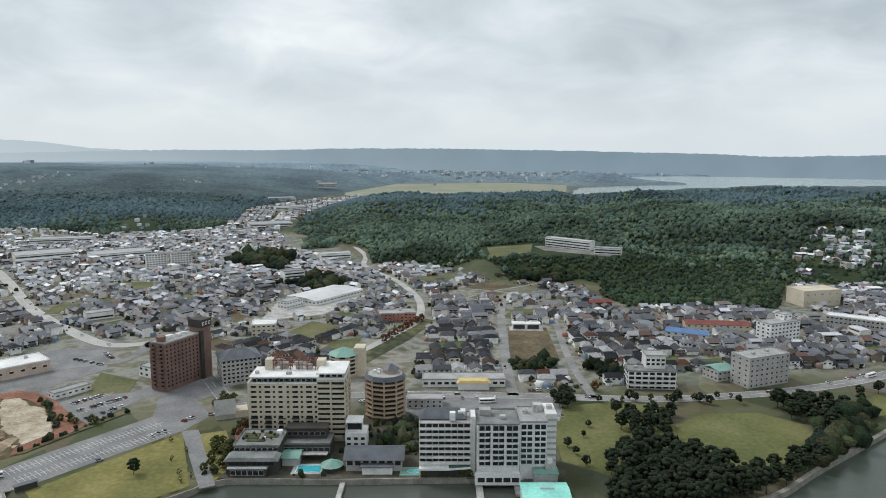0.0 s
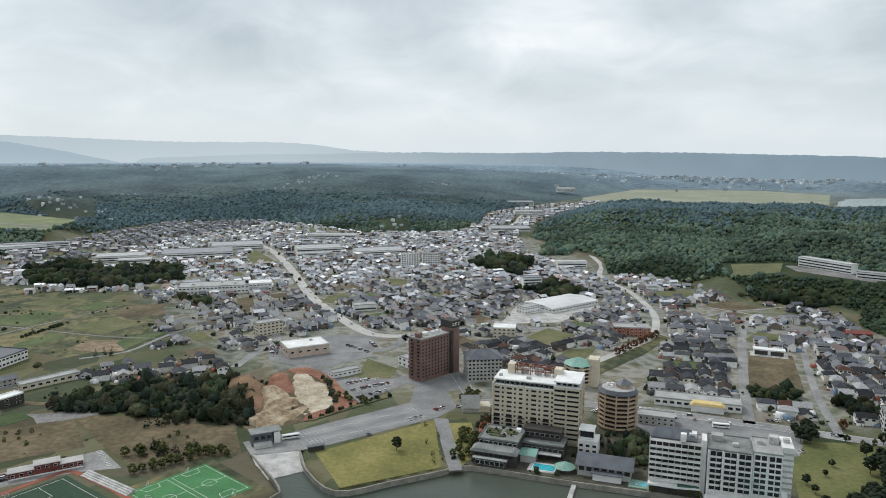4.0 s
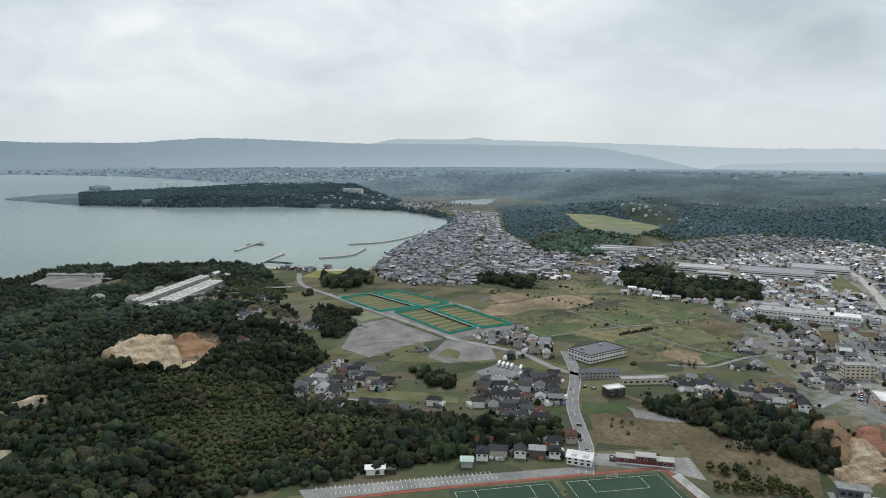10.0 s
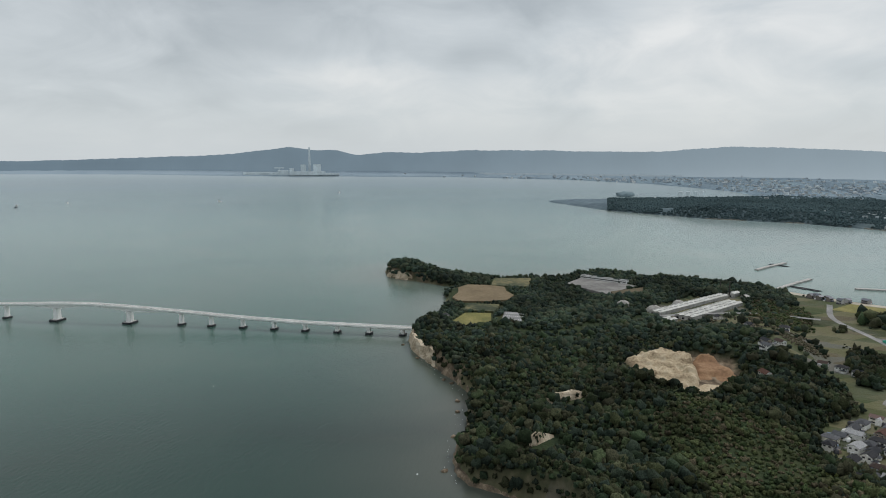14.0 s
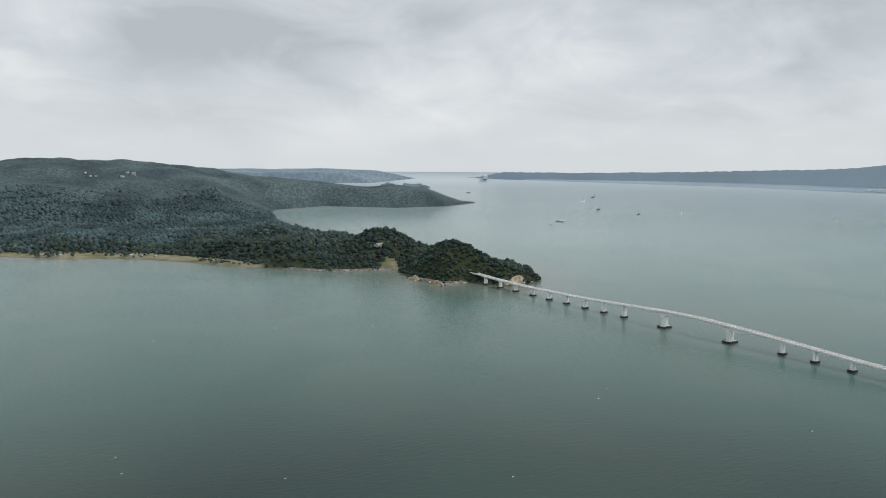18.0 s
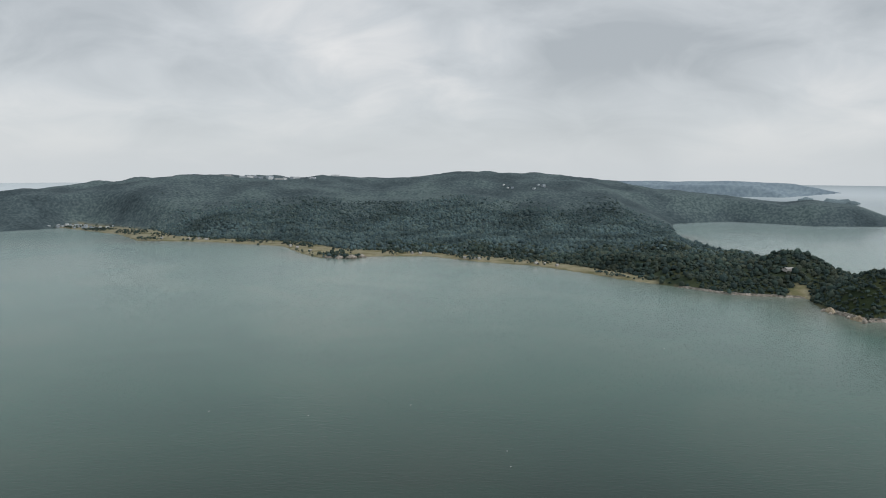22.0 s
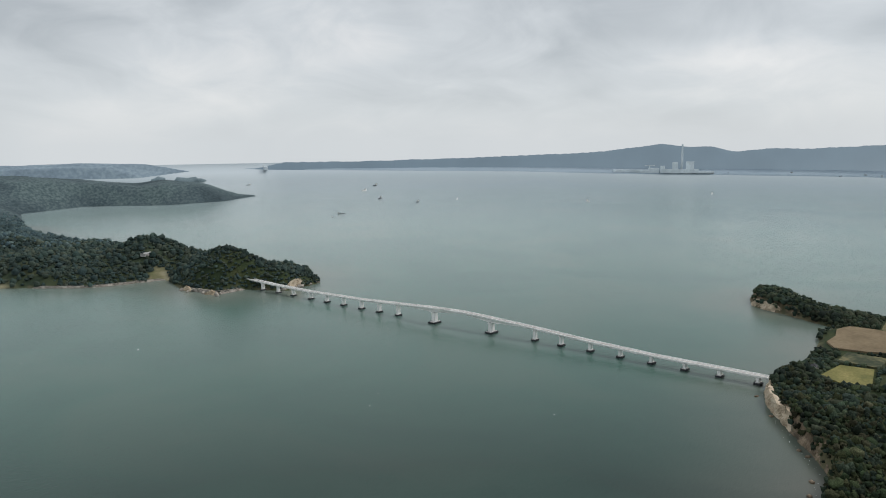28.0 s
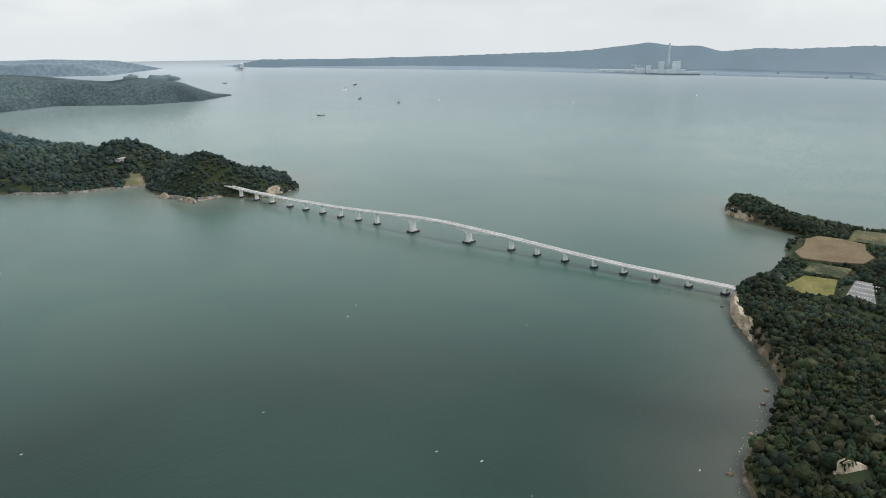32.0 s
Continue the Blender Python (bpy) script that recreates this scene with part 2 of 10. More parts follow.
def drawn_in(x, y, z):
    """Far land and sea, drawn in to stay within sight: nothing changes nearer than EDGE."""
    x, y, z = (np.asarray(v, float) for v in (x, y, z))
    d = np.hypot(x - CENTRE[0], y - CENTRE[1])
    near = np.where(d > EDGE, EDGE + SPAN * (1 - np.exp(-np.maximum(d - EDGE, 0) / SPAN)), d)
    k = near / np.maximum(d, 1)
    eye = np.interp(azimuth(x, y), EYE_AZ, EYE_Z)
    return CENTRE[0] + (x - CENTRE[0]) * k, CENTRE[1] + (y - CENTRE[1]) * k, np.where(d > EDGE, eye + (z - eye) * k, z)


def inside(poly, x, y):
    """Signed distance to a closed outline: positive within."""
    x, y = np.asarray(x, float), np.asarray(y, float)
    best, odd = np.full(x.shape, 1e12), np.zeros(x.shape, bool)
    for (ax, ay), (bx, by) in zip(poly, poly[1:] + poly[:1]):
        dx, dy = bx - ax, by - ay
        t = np.clip(((x - ax) * dx + (y - ay) * dy) / (dx * dx + dy * dy + 1e-9), 0, 1)
        best = np.minimum(best, (x - ax - t * dx) ** 2 + (y - ay - t * dy) ** 2)
        if ay != by:
            odd ^= ((ay > y) != (by > y)) & (x < (bx - ax) * (y - ay) / (by - ay) + ax)
    return np.where(odd, 1, -1) * np.sqrt(best)


def ripple(x, y, size, seed=0.0):
    """Cheap smooth noise, -1 to 1, with features of about that size."""
    x, y = np.asarray(x, float) / size, np.asarray(y, float) / size
    v = np.sin(1.7 * x + 0.9 * y + seed) * np.cos(1.1 * y - 0.6 * x + 2.1 * seed)
    v = v + 0.55 * np.sin(3.1 * x - 2.3 * y + 1.3 * seed) * np.cos(2.7 * y + 1.9 * x)
    v = v + 0.3 * np.sin(6.3 * x + 4.1 * y + seed) * np.cos(5.2 * y - 4.4 * x + seed)
    return v / 1.5


def smooth(v, a, b):
    t = np.clip((v - a) / (b - a), 0, 1)
    return t * t * (3 - 2 * t)


SHORE_SOUTH = [(1500, 1300), (600, 664), (272, 415), (204, 364), (164, 333), (120, 318), (62, 322), (58, 350), (20, 353), (-54, 351), (-114, 351),
               (-127, 340), (-176, 296), (-206, 316), (-222, 338), (-246, 322), (-204, 285), (-216, 266), (-236, 236), (-262, 150), (-300, 40),
               (-360, -40), (-410, -90), (-449, -114)]
SHORE_CLIFF = [(-458, -138), (-473, -178), (-500, -193), (-530, -199), (-570, -197), (-612, -205), (-662, -211), (-705, -238), (-740, -264),
               (-800, -304), (-836, -317), (-855, -322), (-932, -315), (-1027, -316), (-1110, -330), (-1155, -345), (-1200, -330), (-1246, -414),
               (-1270, -470), (-1330, -500), (-1375, -500), (-1370, -470), (-1310, -420), (-1300, -340), (-1310, -250), (-1320, -158), (-1392, -84)]
SHORE_BAY = [(-1360, 0), (-1334, 98), (-1302, 198), (-1230, 300), (-1166, 381), (-1434, 565), (-1563, 696), (-1746, 860), (-1900, 930), (-2081, 934),
             (-2220, 915), (-2392, 788), (-2591, 577), (-2694, 285), (-2979, -53), (-3450, -330), (-3506, -300), (-3600, 0), (-3700, 435), (-4000, 800),
             (-4700, 700)]
SHORE_FAR = [(-5600, 300), (-6200, -300), (-6450, -1300), (-6250, -2300), (-5950, -3200), (-5900, -4300), (-5500, -5300), (-5100, -6800), (-5000, -7750),
             (-5600, -8600), (-9000, -9500), (-14000, -5000), (-14000, 9000), (-6000, 14000), (9000, 14000), (12000, 3000)]
MAINLAND = SHORE_SOUTH + SHORE_CLIFF + SHORE_BAY + SHORE_FAR
ISLAND = [(-950, -1262), (-930, -1238), (-837, -1225), (-793, -1300), (-737, -1304), (-709, -1400), (-742, -1525), (-600, -1568), (-500, -1680), (-422, -1762),
          (-371, -1840), (-250, -1988), (-102, -2063), (42, -2184), (225, -2177), (267, -2111), (370, -2146), (441, -2252), (534, -2435),
          (794, -2548), (1088, -2592), (1229, -2794), (1605, -3076), (1760, -2900), (2700, -3300), (4200, -4500), (4300, -6000), (2500, -6000),
          (0, -5600), (-900, -5200), (-1700, -4400), (-2250, -3900), (-2360, -3570), (-2300, -3500), (-1994, -3330), (-1695, -3341), (-1412, -3610),
          (-1080, -3450), (-990, -3140), (-907, -2858), (-850, -2500), (-900, -1900), (-1020, -1400)]
FAR_CAPE = [(-300, -7500), (-2173, -6931), (-3037, -6450), (-4200, -7640), (-3500, -9000), (0, -9500)]
EAST_BAY = [(456, 2543), (578, 2458), (870, 2633), (1175, 2871), (1785, 2871), (4000, 2700), (6000, 5000), (2728, 4400), (1065, 4006), (863, 3449), (1106, 3202), (769, 3069), (563, 2947)]
POND = [(-2560, 1310), (-2589, 1530), (-2330, 1330), (-2360, 1200)]
# flat ground: the town, its fields and the valley behind it
LOWLAND = [(900, 900), (560, 800), (490, 862), (430, 866), (392, 800), (362, 740), (326, 735), (284, 751), (200, 745), (176, 800), (196, 880), (160, 925), (86, 916), (43, 958), (-36, 1028),
           (-107, 1028), (-130, 1183), (-175, 1238), (-300, 1401), (-335, 1637), (-325, 1930), (-245, 2402), (-150, 2500), (412, 2402), (1700, 2700), (537, 3400),
           (296, 3500), (-205, 3300), (-363, 2600), (-535, 1930), (-469, 1612), (-480, 1448), (-634, 1356), (-820, 1440), (-994, 1500), (-1212, 1402),
           (-1180, 1050), (-1085, 820), (-1207, 783), (-1524, 901), (-1979, 1170), (-2250, 1300), (-2200, 1600), (-2700, 1600), (-2800, 1200), (-2350, 960), (-2100, 1010), (-1700, 900), (-1300, 420), (-1290, 230),
           (-1157, 215), (-1087, 212), (-1040, 206), (-960, 186), (-880, 176), (-829, 166), (-756, 158), (-677, 150), (-632, 101), (-575, 85), (-507, 147), (-473, 179), (-419, 235),
           (-440, 150), (-432, 104), (-450, 20), (-330, -60), (-150, 150), (-100, 250), (200, 250), (1500, 1000)]
COVE = [(-690, -1510), (-726, -1572), (-752, -1592), (-768, -1578), (-742, -1505), (-716, -1495)]
CLEARING = [(-1200, -325), (-1030, -308), (-905, -262), (-930, -165), (-1060, -130), (-1180, -60), (-1290, -130), (-1330, -240), (-1260, -300)]
ISLE_FLAT = [(-480, -1690), (-371, -1830), (-250, -1980), (-102, -2050), (42, -2170), (225, -2177), (380, -2140), (441, -2245), (534, -2425), (794, -2538), (1088, -2580),
             (1229, -2784), (1605, -3066), (1605, -3240), (1150, -2930), (1000, -2720), (800, -2640), (480, -2530), (330, -2330), (60, -2260), (-120, -2150), (-290, -2060),
             (-400, -1900), (-465, -1800)]
QUARRY = [(-768, -61), (-688, -36), (-660, 8), (-730, 55), (-812, 62), (-840, 15)]
WORKS = [(-1035, -48), (-972, 15), (-1100, 128), (-1228, 140), (-1165, 48)]
SCRUB = [(-1025, 62), (-1060, 110), (-1146, 145), (-1150, 212), (-1050, 226), (-935, 246), (-845, 240), (-760, 170), (-795, 120), (-822, 84), (-880, 112), (-973, 55)]
MID_SCRUB = [(-1146, 143), (-1139, 212), (-1098, 212), (-982, 186), (-976, 140), (-1047, 122)]
BROWN_SCRUB = [(-1025, 62), (-1025, 122), (-948, 165), (-871, 174), (-835, 152), (-878, 116), (-973, 56)]
VALLEY = [(-1699, 1214), (-1595, 1283), (-1282, 1211), (-1174, 1020), (-1330, 997)]
TERRACE = [(55, 1075), (150, 1125), (262, 1045), (272, 985), (220, 958), (110, 990), (58, 950)]
TOWN = [(-150, 455), (450, 560), (420, 760), (150, 780), (-100, 1050), (-300, 1400), (-820, 1420), (-1150, 1050), (-850, 850), (-650, 700), (-480, 560), (-380, 480)]
BROW_AZ = [-40, -12, 0, 6, 10, 15, 20, 30, 45, 62, 72, 85, 100]
BROW_Z = [18, 18, 24, 48, 58, 66, 88, 98, 102, 84, 30, 18, 18]
RIDGE_AZ = [140, 147, 148.2, 150, 152.8, 154.5, 156, 159.5, 164.9, 168.9, 173, 178, 182, 185, 190, 197, 203, 206, 212, 222]
RIDGE_Z = [8, 14, 40, 86, 110, 92, 100, 128, 168, 205, 238, 240, 222, 203, 208, 220, 204, 170, 140, 90]


def ground_z(x, y):
    """Height of the land, and how far the place lies from the shore (positive: on land)."""
    x, y = np.asarray(x, float), np.asarray(y, float)
    d = np.hypot(x - CENTRE[0], y - CENTRE[1])
    az = azimuth(x, y)
    main = inside(MAINLAND, x, y)
    isle = inside(ISLAND, x, y)
    cape = inside(FAR_CAPE, x, y)
    coast = np.maximum(np.maximum(main, isle), cape)
    coast = np.minimum(coast, np.minimum(-inside(EAST_BAY, x, y), -inside(POND, x, y)))
    low = np.maximum(-inside(LOWLAND, x, y), 0)
    low = np.minimum(low, np.maximum(-inside(ISLE_FLAT, x, y), 0))
    clear = np.maximum(-inside(CLEARING, x, y), 0)
    pen = smooth(x, -380, -450) * smooth(x, -1500, -1420) * smooth(y, 330, 230)
    # the wooded headland and the hills behind the town
    head = (14 + 8 * ripple(x, y, 90, 1.0)) * np.minimum(smooth(low, 0, 60), smooth(clear, 0, 60) * 0.85 + 0.15)
    head = head * (1 - 0.85 * smooth(inside(QUARRY, x, y), -12, 6)) * (1 - 0.8 * smooth(inside(WORKS, x, y), -20, 10))
    head = head * (0.5 + 0.5 * smooth(x, -1080, -880))
    head = head + 15 * np.exp(-((x + 1310) / 80) ** 2 - ((y + 430) / 75) ** 2)
    head = head * np.clip(coast / np.where(y > -20, 30, 7.0), 0, 1)
    east = smooth(x, -700, 0)
    hills = (1 - np.exp(-low / (230 + 140 * (1 - east)))) * (58 - 12 * east + 30 * ripple(x, y, 420, 2.0) + 17 * ripple(x, y, 150, 4.0))
    hills = hills * np.clip(coast / 60, 0, 1)
    capeland = smooth(x, -1900, -2300) * smooth(y, 1300, 900)
    hills = hills * (1 - 0.45 * capeland) * (1 - smooth(x, -2400, -2700) * capeland * (1 - np.interp(az, [78, 83, 85, 89, 90.5], [1, 0.85, 0.55, 0.5, 0.04])))
    mainz = np.where(pen > 0.5, head, hills)
    # the wooded plateau behind the town ends in an even brow; the plain beyond it lies low
    brow = np.interp(az, BROW_AZ, BROW_Z) + 5 * ripple(x, y, 330, 3.0)
    mainz = mainz + np.maximum(brow - mainz, 0) * smooth(d, 2300, 3250) * smooth(low, 60, 420) * np.clip(coast / 150, 0, 1)
    mainz = mainz * (1 - 0.85 * smooth(d, 3500, 4300))
    knolls = 44 * np.exp(-((x + 818) / 62) ** 2 - ((y + 1408) / 85) ** 2) + 38 * np.exp(-((x + 785) / 80) ** 2 - ((y + 1700) / 85) ** 2)
    knolls = knolls + 18 * np.exp(-((x + 620) / 120) ** 2 - ((y + 1850) / 110) ** 2) - 16 * np.exp(-((x + 760) / 40) ** 2 - ((y + 1555) / 50) ** 2)
    knolls = knolls + 32 * np.exp(-((x + 660) / 70) ** 2 - ((y + 2150) / 110) ** 2) - 16 * np.exp(-((x + 800) / 60) ** 2 - ((y + 2190) / 80) ** 2)
    foot = ((22 + 13 * ripple(x, y, 130, 5.0)) * (1 - 0.5 * smooth(x, -870, -990)) + knolls) * smooth(coast, 0, 45) * smooth(d, 4000, 1500) * smooth(low, 0, 90)
    ridge = (np.interp(az, RIDGE_AZ, RIDGE_Z) - 15) * smooth(d, 2400, 3950) * smooth(d, 5600, 4300) + (4 + 13 * smooth(az, 157, 168)) * ripple(x, y, 260, 6.0) + (3 + 5 * smooth(az, 157, 168)) * ripple(x, y, 110, 8.0)
    islez = np.maximum(foot, ridge * np.clip(coast / np.interp(az, [158, 166], [120, 260]), 0, 1) * smooth(low, 0, 160))
    capez = (95 + 14 * ripple(x, y, 600, 7.0)) * np.clip(coast / 400, 0, 1)
    z = np.where(isle > 0, islez, np.where(cape > 0, capez, mainz))
    for poly, level in ((VALLEY, 21.0), (TERRACE, 19.0)):
        w = smooth(inside(poly, x, y), -50, -4)
        z = z * (1 - w) + level * w
    return np.clip(coast * 1.2, -7, 3) + np.where(coast > 0, np.maximum(z, 0), 0), coast, low


def mesh_object(name, verts, faces, mat, smooth_faces=True, parent=None):
    """One mesh from arrays; faces all have the same number of corners, or are a list."""
    me = bpy.data.meshes.new(name)
    if isinstance(faces, np.ndarray):
        me.vertices.add(len(verts))
        me.vertices.foreach_set("co", np.asarray(verts, np.float32).ravel())
        n = faces.shape[1]
        me.loops.add(faces.size)
        me.loops.foreach_set("vertex_index", faces.astype(np.int32).ravel())
        me.polygons.add(len(faces))
        me.polygons.foreach_set("loop_start", np.arange(0, faces.size, n, dtype=np.int32))
        me.polygons.foreach_set("loop_total", np.full(len(faces), n, np.int32))
        me.update(calc_edges=True)
    else:
        me.from_pydata([tuple(v) for v in verts], [], faces)
    if smooth_faces:
        me.polygons.foreach_set("use_smooth", np.ones(len(me.polygons), bool))
    me.materials.append(mat)
    ob = new(name, me)
    if parent is not None:
        ob.parent = parent
    return ob


# the land as one sheet, finer near and towards the side that is seen
turn = np.radians(np.concatenate([np.arange(-40, 220, 0.4), np.arange(220, 320, 5.0)]))
rings = 55 * np.exp(np.arange(0, 560) * 0.0099)
RR, TT = np.meshgrid(rings, turn, indexing="ij")
GX, GY = CENTRE[0] - RR * np.sin(TT), CENTRE[1] + RR * np.cos(TT)
GZ, GC, GL = ground_z(GX, GY)
rough = np.clip(GL / 60, 0, 1) * np.clip(GC / 40, 0, 1) * np.clip((RR - 2600) / 1200, 0, 1)
GZ = GZ + rough * 1.4 * np.random.default_rng(5).normal(size=GZ.shape).clip(-1.5, 1.5) * 0.6
QX, QY, QZ = drawn_in(GX, GY, GZ)
n_r, n_t = RR.shape
index = np.arange(n_r * n_t).reshape(n_r, n_t)
a, b = index[:-1, :], index[1:, :]
quads = np.stack([a, b, np.roll(b, -1, 1), np.roll(a, -1, 1)], -1).reshape(-1, 4)
land = (GC.ravel()[quads] > -9).any(1) & (RR.ravel()[quads] < np.interp(azimuth(GX, GY), [1, 11, 99, 101], [4500, 7300, 7300, 9300]).ravel()[quads]).all(1)


def ground_material():
    """Wooded slopes, dry soil on the flats, bare rock where it is steep; far woods are tinted blue to paint haze."""
    m = bpy.data.materials.new("land")
    m.use_nodes = True
    nodes, links = m.node_tree.nodes, m.node_tree.links
    bsdf = nodes["Principled BSDF"]
    bsdf.inputs["Roughness"].default_value, bsdf.inputs["Specular IOR Level"].default_value = 0.95, 0.1
    geo = nodes.new("ShaderNodeNewGeometry")

    def noise_ramp(scale, colours, detail=5.0, spread=(0.3, 0.7)):
        n = nodes.new("ShaderNodeTexNoise")
        n.inputs["Scale"].default_value, n.inputs["Detail"].default_value = scale, detail
        links.new(geo.outputs["Position"], n.inputs["Vector"])
        r = nodes.new("ShaderNodeValToRGB")
        e = r.color_ramp.elements
        while len(e) < len(colours):
            e.new(0.5)
        for k in range(len(colours)):
            e[k].position = spread[0] + (spread[1] - spread[0]) * k / (len(colours) - 1)
        for k, c in enumerate(colours):
            e[k].color = (*c, 1)
        links.new(n.outputs[0], r.inputs[0])
        return r.outputs[0]

    def mix(f, a, b):
        x = nodes.new("ShaderNodeMix")
        x.data_type = "RGBA"
        links.new(f, x.inputs[0])
        links.new(a, x.inputs[6])
        links.new(b, x.inputs[7])
        return x.outputs[2]

    def attr(name):
        t = nodes.new("ShaderNodeAttribute")
        t.attribute_name = name
        return t.outputs["Fac"]

    flats = noise_ramp(0.016, [(0.040, 0.054, 0.028), (0.072, 0.084, 0.046), (0.118, 0.117, 0.096), (0.094, 0.088, 0.056), (0.060, 0.074, 0.036)], 9.0)
    streets = noise_ramp(0.05, [(0.088, 0.112, 0.06), (0.215, 0.213, 0.195), (0.38, 0.375, 0.36), (0.17, 0.168, 0.118), (0.29, 0.285, 0.272)], 9.0)
    woods = noise_ramp(0.02, [(0.022, 0.035, 0.02), (0.04, 0.055, 0.026), (0.06, 0.065, 0.03)], 8.0)
    # Haze painted into the colour of far land, paler and bluer with distance.
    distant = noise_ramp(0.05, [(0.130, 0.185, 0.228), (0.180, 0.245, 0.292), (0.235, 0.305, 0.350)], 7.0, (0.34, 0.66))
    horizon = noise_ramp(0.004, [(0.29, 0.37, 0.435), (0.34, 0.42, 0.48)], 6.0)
    rock = noise_ramp(0.12, [(0.06, 0.05, 0.035), (0.15, 0.115, 0.08), (0.30, 0.235, 0.165)], 8.0)
    # small fields and gardens, each with its own crop
    plots = nodes.new("ShaderNodeTexVoronoi")
    plots.distance, plots.inputs["Scale"].default_value, plots.inputs["Randomness"].default_value = "CHEBYCHEV", 0.036, 0.85
    lie = nodes.new("ShaderNodeMapping")
    lie.inputs["Rotation"].default_value, lie.inputs["Scale"].default_value = (0, 0, radians(35)), (1.0, 0.55, 0.0)
    links.new(geo.outputs["Position"], lie.inputs["Vector"])
    links.new(lie.outputs[0], plots.inputs["Vector"])
    crop = nodes.new("ShaderNodeValToRGB")
    crop.color_ramp.interpolation = "CONSTANT"
    e = crop.color_ramp.elements
    tones = [(0.055, 0.078, 0.032), (0.105, 0.11, 0.05), (0.15, 0.125, 0.075), (0.075, 0.095, 0.04), (0.17, 0.16, 0.085), (0.045, 0.062, 0.028), (0.125, 0.105, 0.065), (0.16, 0.157, 0.14)]
    while len(e) < len(tones):
        e.new(0.5)
    for k, c in enumerate(tones):
        e[k].position = k / len(tones)
    for k, c in enumerate(tones):
        e[k].color = (*c, 1)
    links.new(plots.outputs["Color"], crop.inputs[0])
    half = nodes.new("ShaderNodeValue")
    half.outputs[0].default_value = 0.6
    flats = mix(half.outputs[0], flats, crop.outputs[0])
    third = nodes.new("ShaderNodeValue")
    third.outputs[0].default_value = 0.38
    streets = mix(third.outputs[0], streets, crop.outputs[0])
    colour = mix(attr("town"), flats, streets)
    colour = mix(attr("wood"), colour, woods)
    # Woods at middle distance, with some haze painted in as blue.
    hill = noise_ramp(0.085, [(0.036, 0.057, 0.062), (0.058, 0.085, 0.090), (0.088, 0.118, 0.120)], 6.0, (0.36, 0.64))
    strand = noise_ramp(0.02, [(0.10, 0.11, 0.05), (0.20, 0.185, 0.11), (0.27, 0.25, 0.17), (0.15, 0.155, 0.08)], 8.0)
    # stands of conifers and of paler broadleaf trees
    stands_ = noise_ramp(0.0045, [(0.62, 0.64, 0.66), (1.0, 1.0, 1.0), (1.38, 1.36, 1.28)], 6.0, (0.36, 0.64))
    tinted = []
    for base in (hill, distant):
        times = nodes.new("ShaderNodeMix")
        times.data_type, times.blend_type = "RGBA", "MULTIPLY"
        times.inputs[0].default_value = 1.0 if base is hill else 0.4
        links.new(base, times.inputs[6])
        links.new(stands_, times.inputs[7])
        tinted.append(times.outputs[2])
    hill, distant = tinted
    colour = mix(attr("mid_haze"), colour, hill)
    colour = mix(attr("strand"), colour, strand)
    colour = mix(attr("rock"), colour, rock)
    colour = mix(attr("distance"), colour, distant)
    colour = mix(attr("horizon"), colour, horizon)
    links.new(colour, bsdf.inputs["Base Color"])
    grit = nodes.new("ShaderNodeTexNoise")
    grit.inputs["Scale"].default_value, grit.inputs["Detail"].default_value = 0.22, 6.0
    links.new(geo.outputs["Position"], grit.inputs["Vector"])
    relief = nodes.new("ShaderNodeBump")
    relief.inputs["Strength"].default_value, relief.inputs["Distance"].default_value = 0.7, 2.2
    links.new(grit.outputs[0], relief.inputs["Height"])
    links.new(relief.outputs[0], bsdf.inputs["Normal"])
    return m


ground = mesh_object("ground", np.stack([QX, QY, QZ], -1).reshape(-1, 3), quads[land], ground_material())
tagged(ground, "flat coastal land, wooded hills and far ridges hazed blue round the bay", "ground", kind="structure")
slope = np.hypot(np.gradient(GZ, axis=0) / np.gradient(RR, axis=0), np.gradient(GZ, axis=1) / np.maximum(RR * 0.007, 0.1))
# Distance masks below set how strongly the painted haze tints the land.
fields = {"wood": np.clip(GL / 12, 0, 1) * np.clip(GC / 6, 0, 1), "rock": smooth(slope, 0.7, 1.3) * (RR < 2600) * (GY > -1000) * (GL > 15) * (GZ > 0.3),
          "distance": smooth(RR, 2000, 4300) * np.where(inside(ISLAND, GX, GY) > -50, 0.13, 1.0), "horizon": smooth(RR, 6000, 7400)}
fields["mid_haze"] = smooth(RR, 1500, 2500) * (GL > 3)
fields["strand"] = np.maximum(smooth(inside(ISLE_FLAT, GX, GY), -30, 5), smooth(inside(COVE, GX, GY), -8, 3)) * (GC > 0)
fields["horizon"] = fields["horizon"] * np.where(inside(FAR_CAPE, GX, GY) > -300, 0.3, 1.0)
fields["town"] = smooth(inside(TOWN, GX, GY), -40, 30)
bare = np.maximum(inside(SCRUB, GX, GY), np.maximum(inside(QUARRY, GX, GY), inside(WORKS, GX, GY)))
fields["wood"] = fields["wood"] * (bare < 3)
fields["rock"] = fields["rock"] * np.where((GX > -690) & (GY < -60), 0.3, 1.0)
fields["rock"] = np.maximum(fields["rock"], smooth(inside(QUARRY, GX, GY), -2, 6))
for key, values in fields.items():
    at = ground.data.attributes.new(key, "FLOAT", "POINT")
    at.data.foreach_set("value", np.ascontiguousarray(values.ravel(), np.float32))

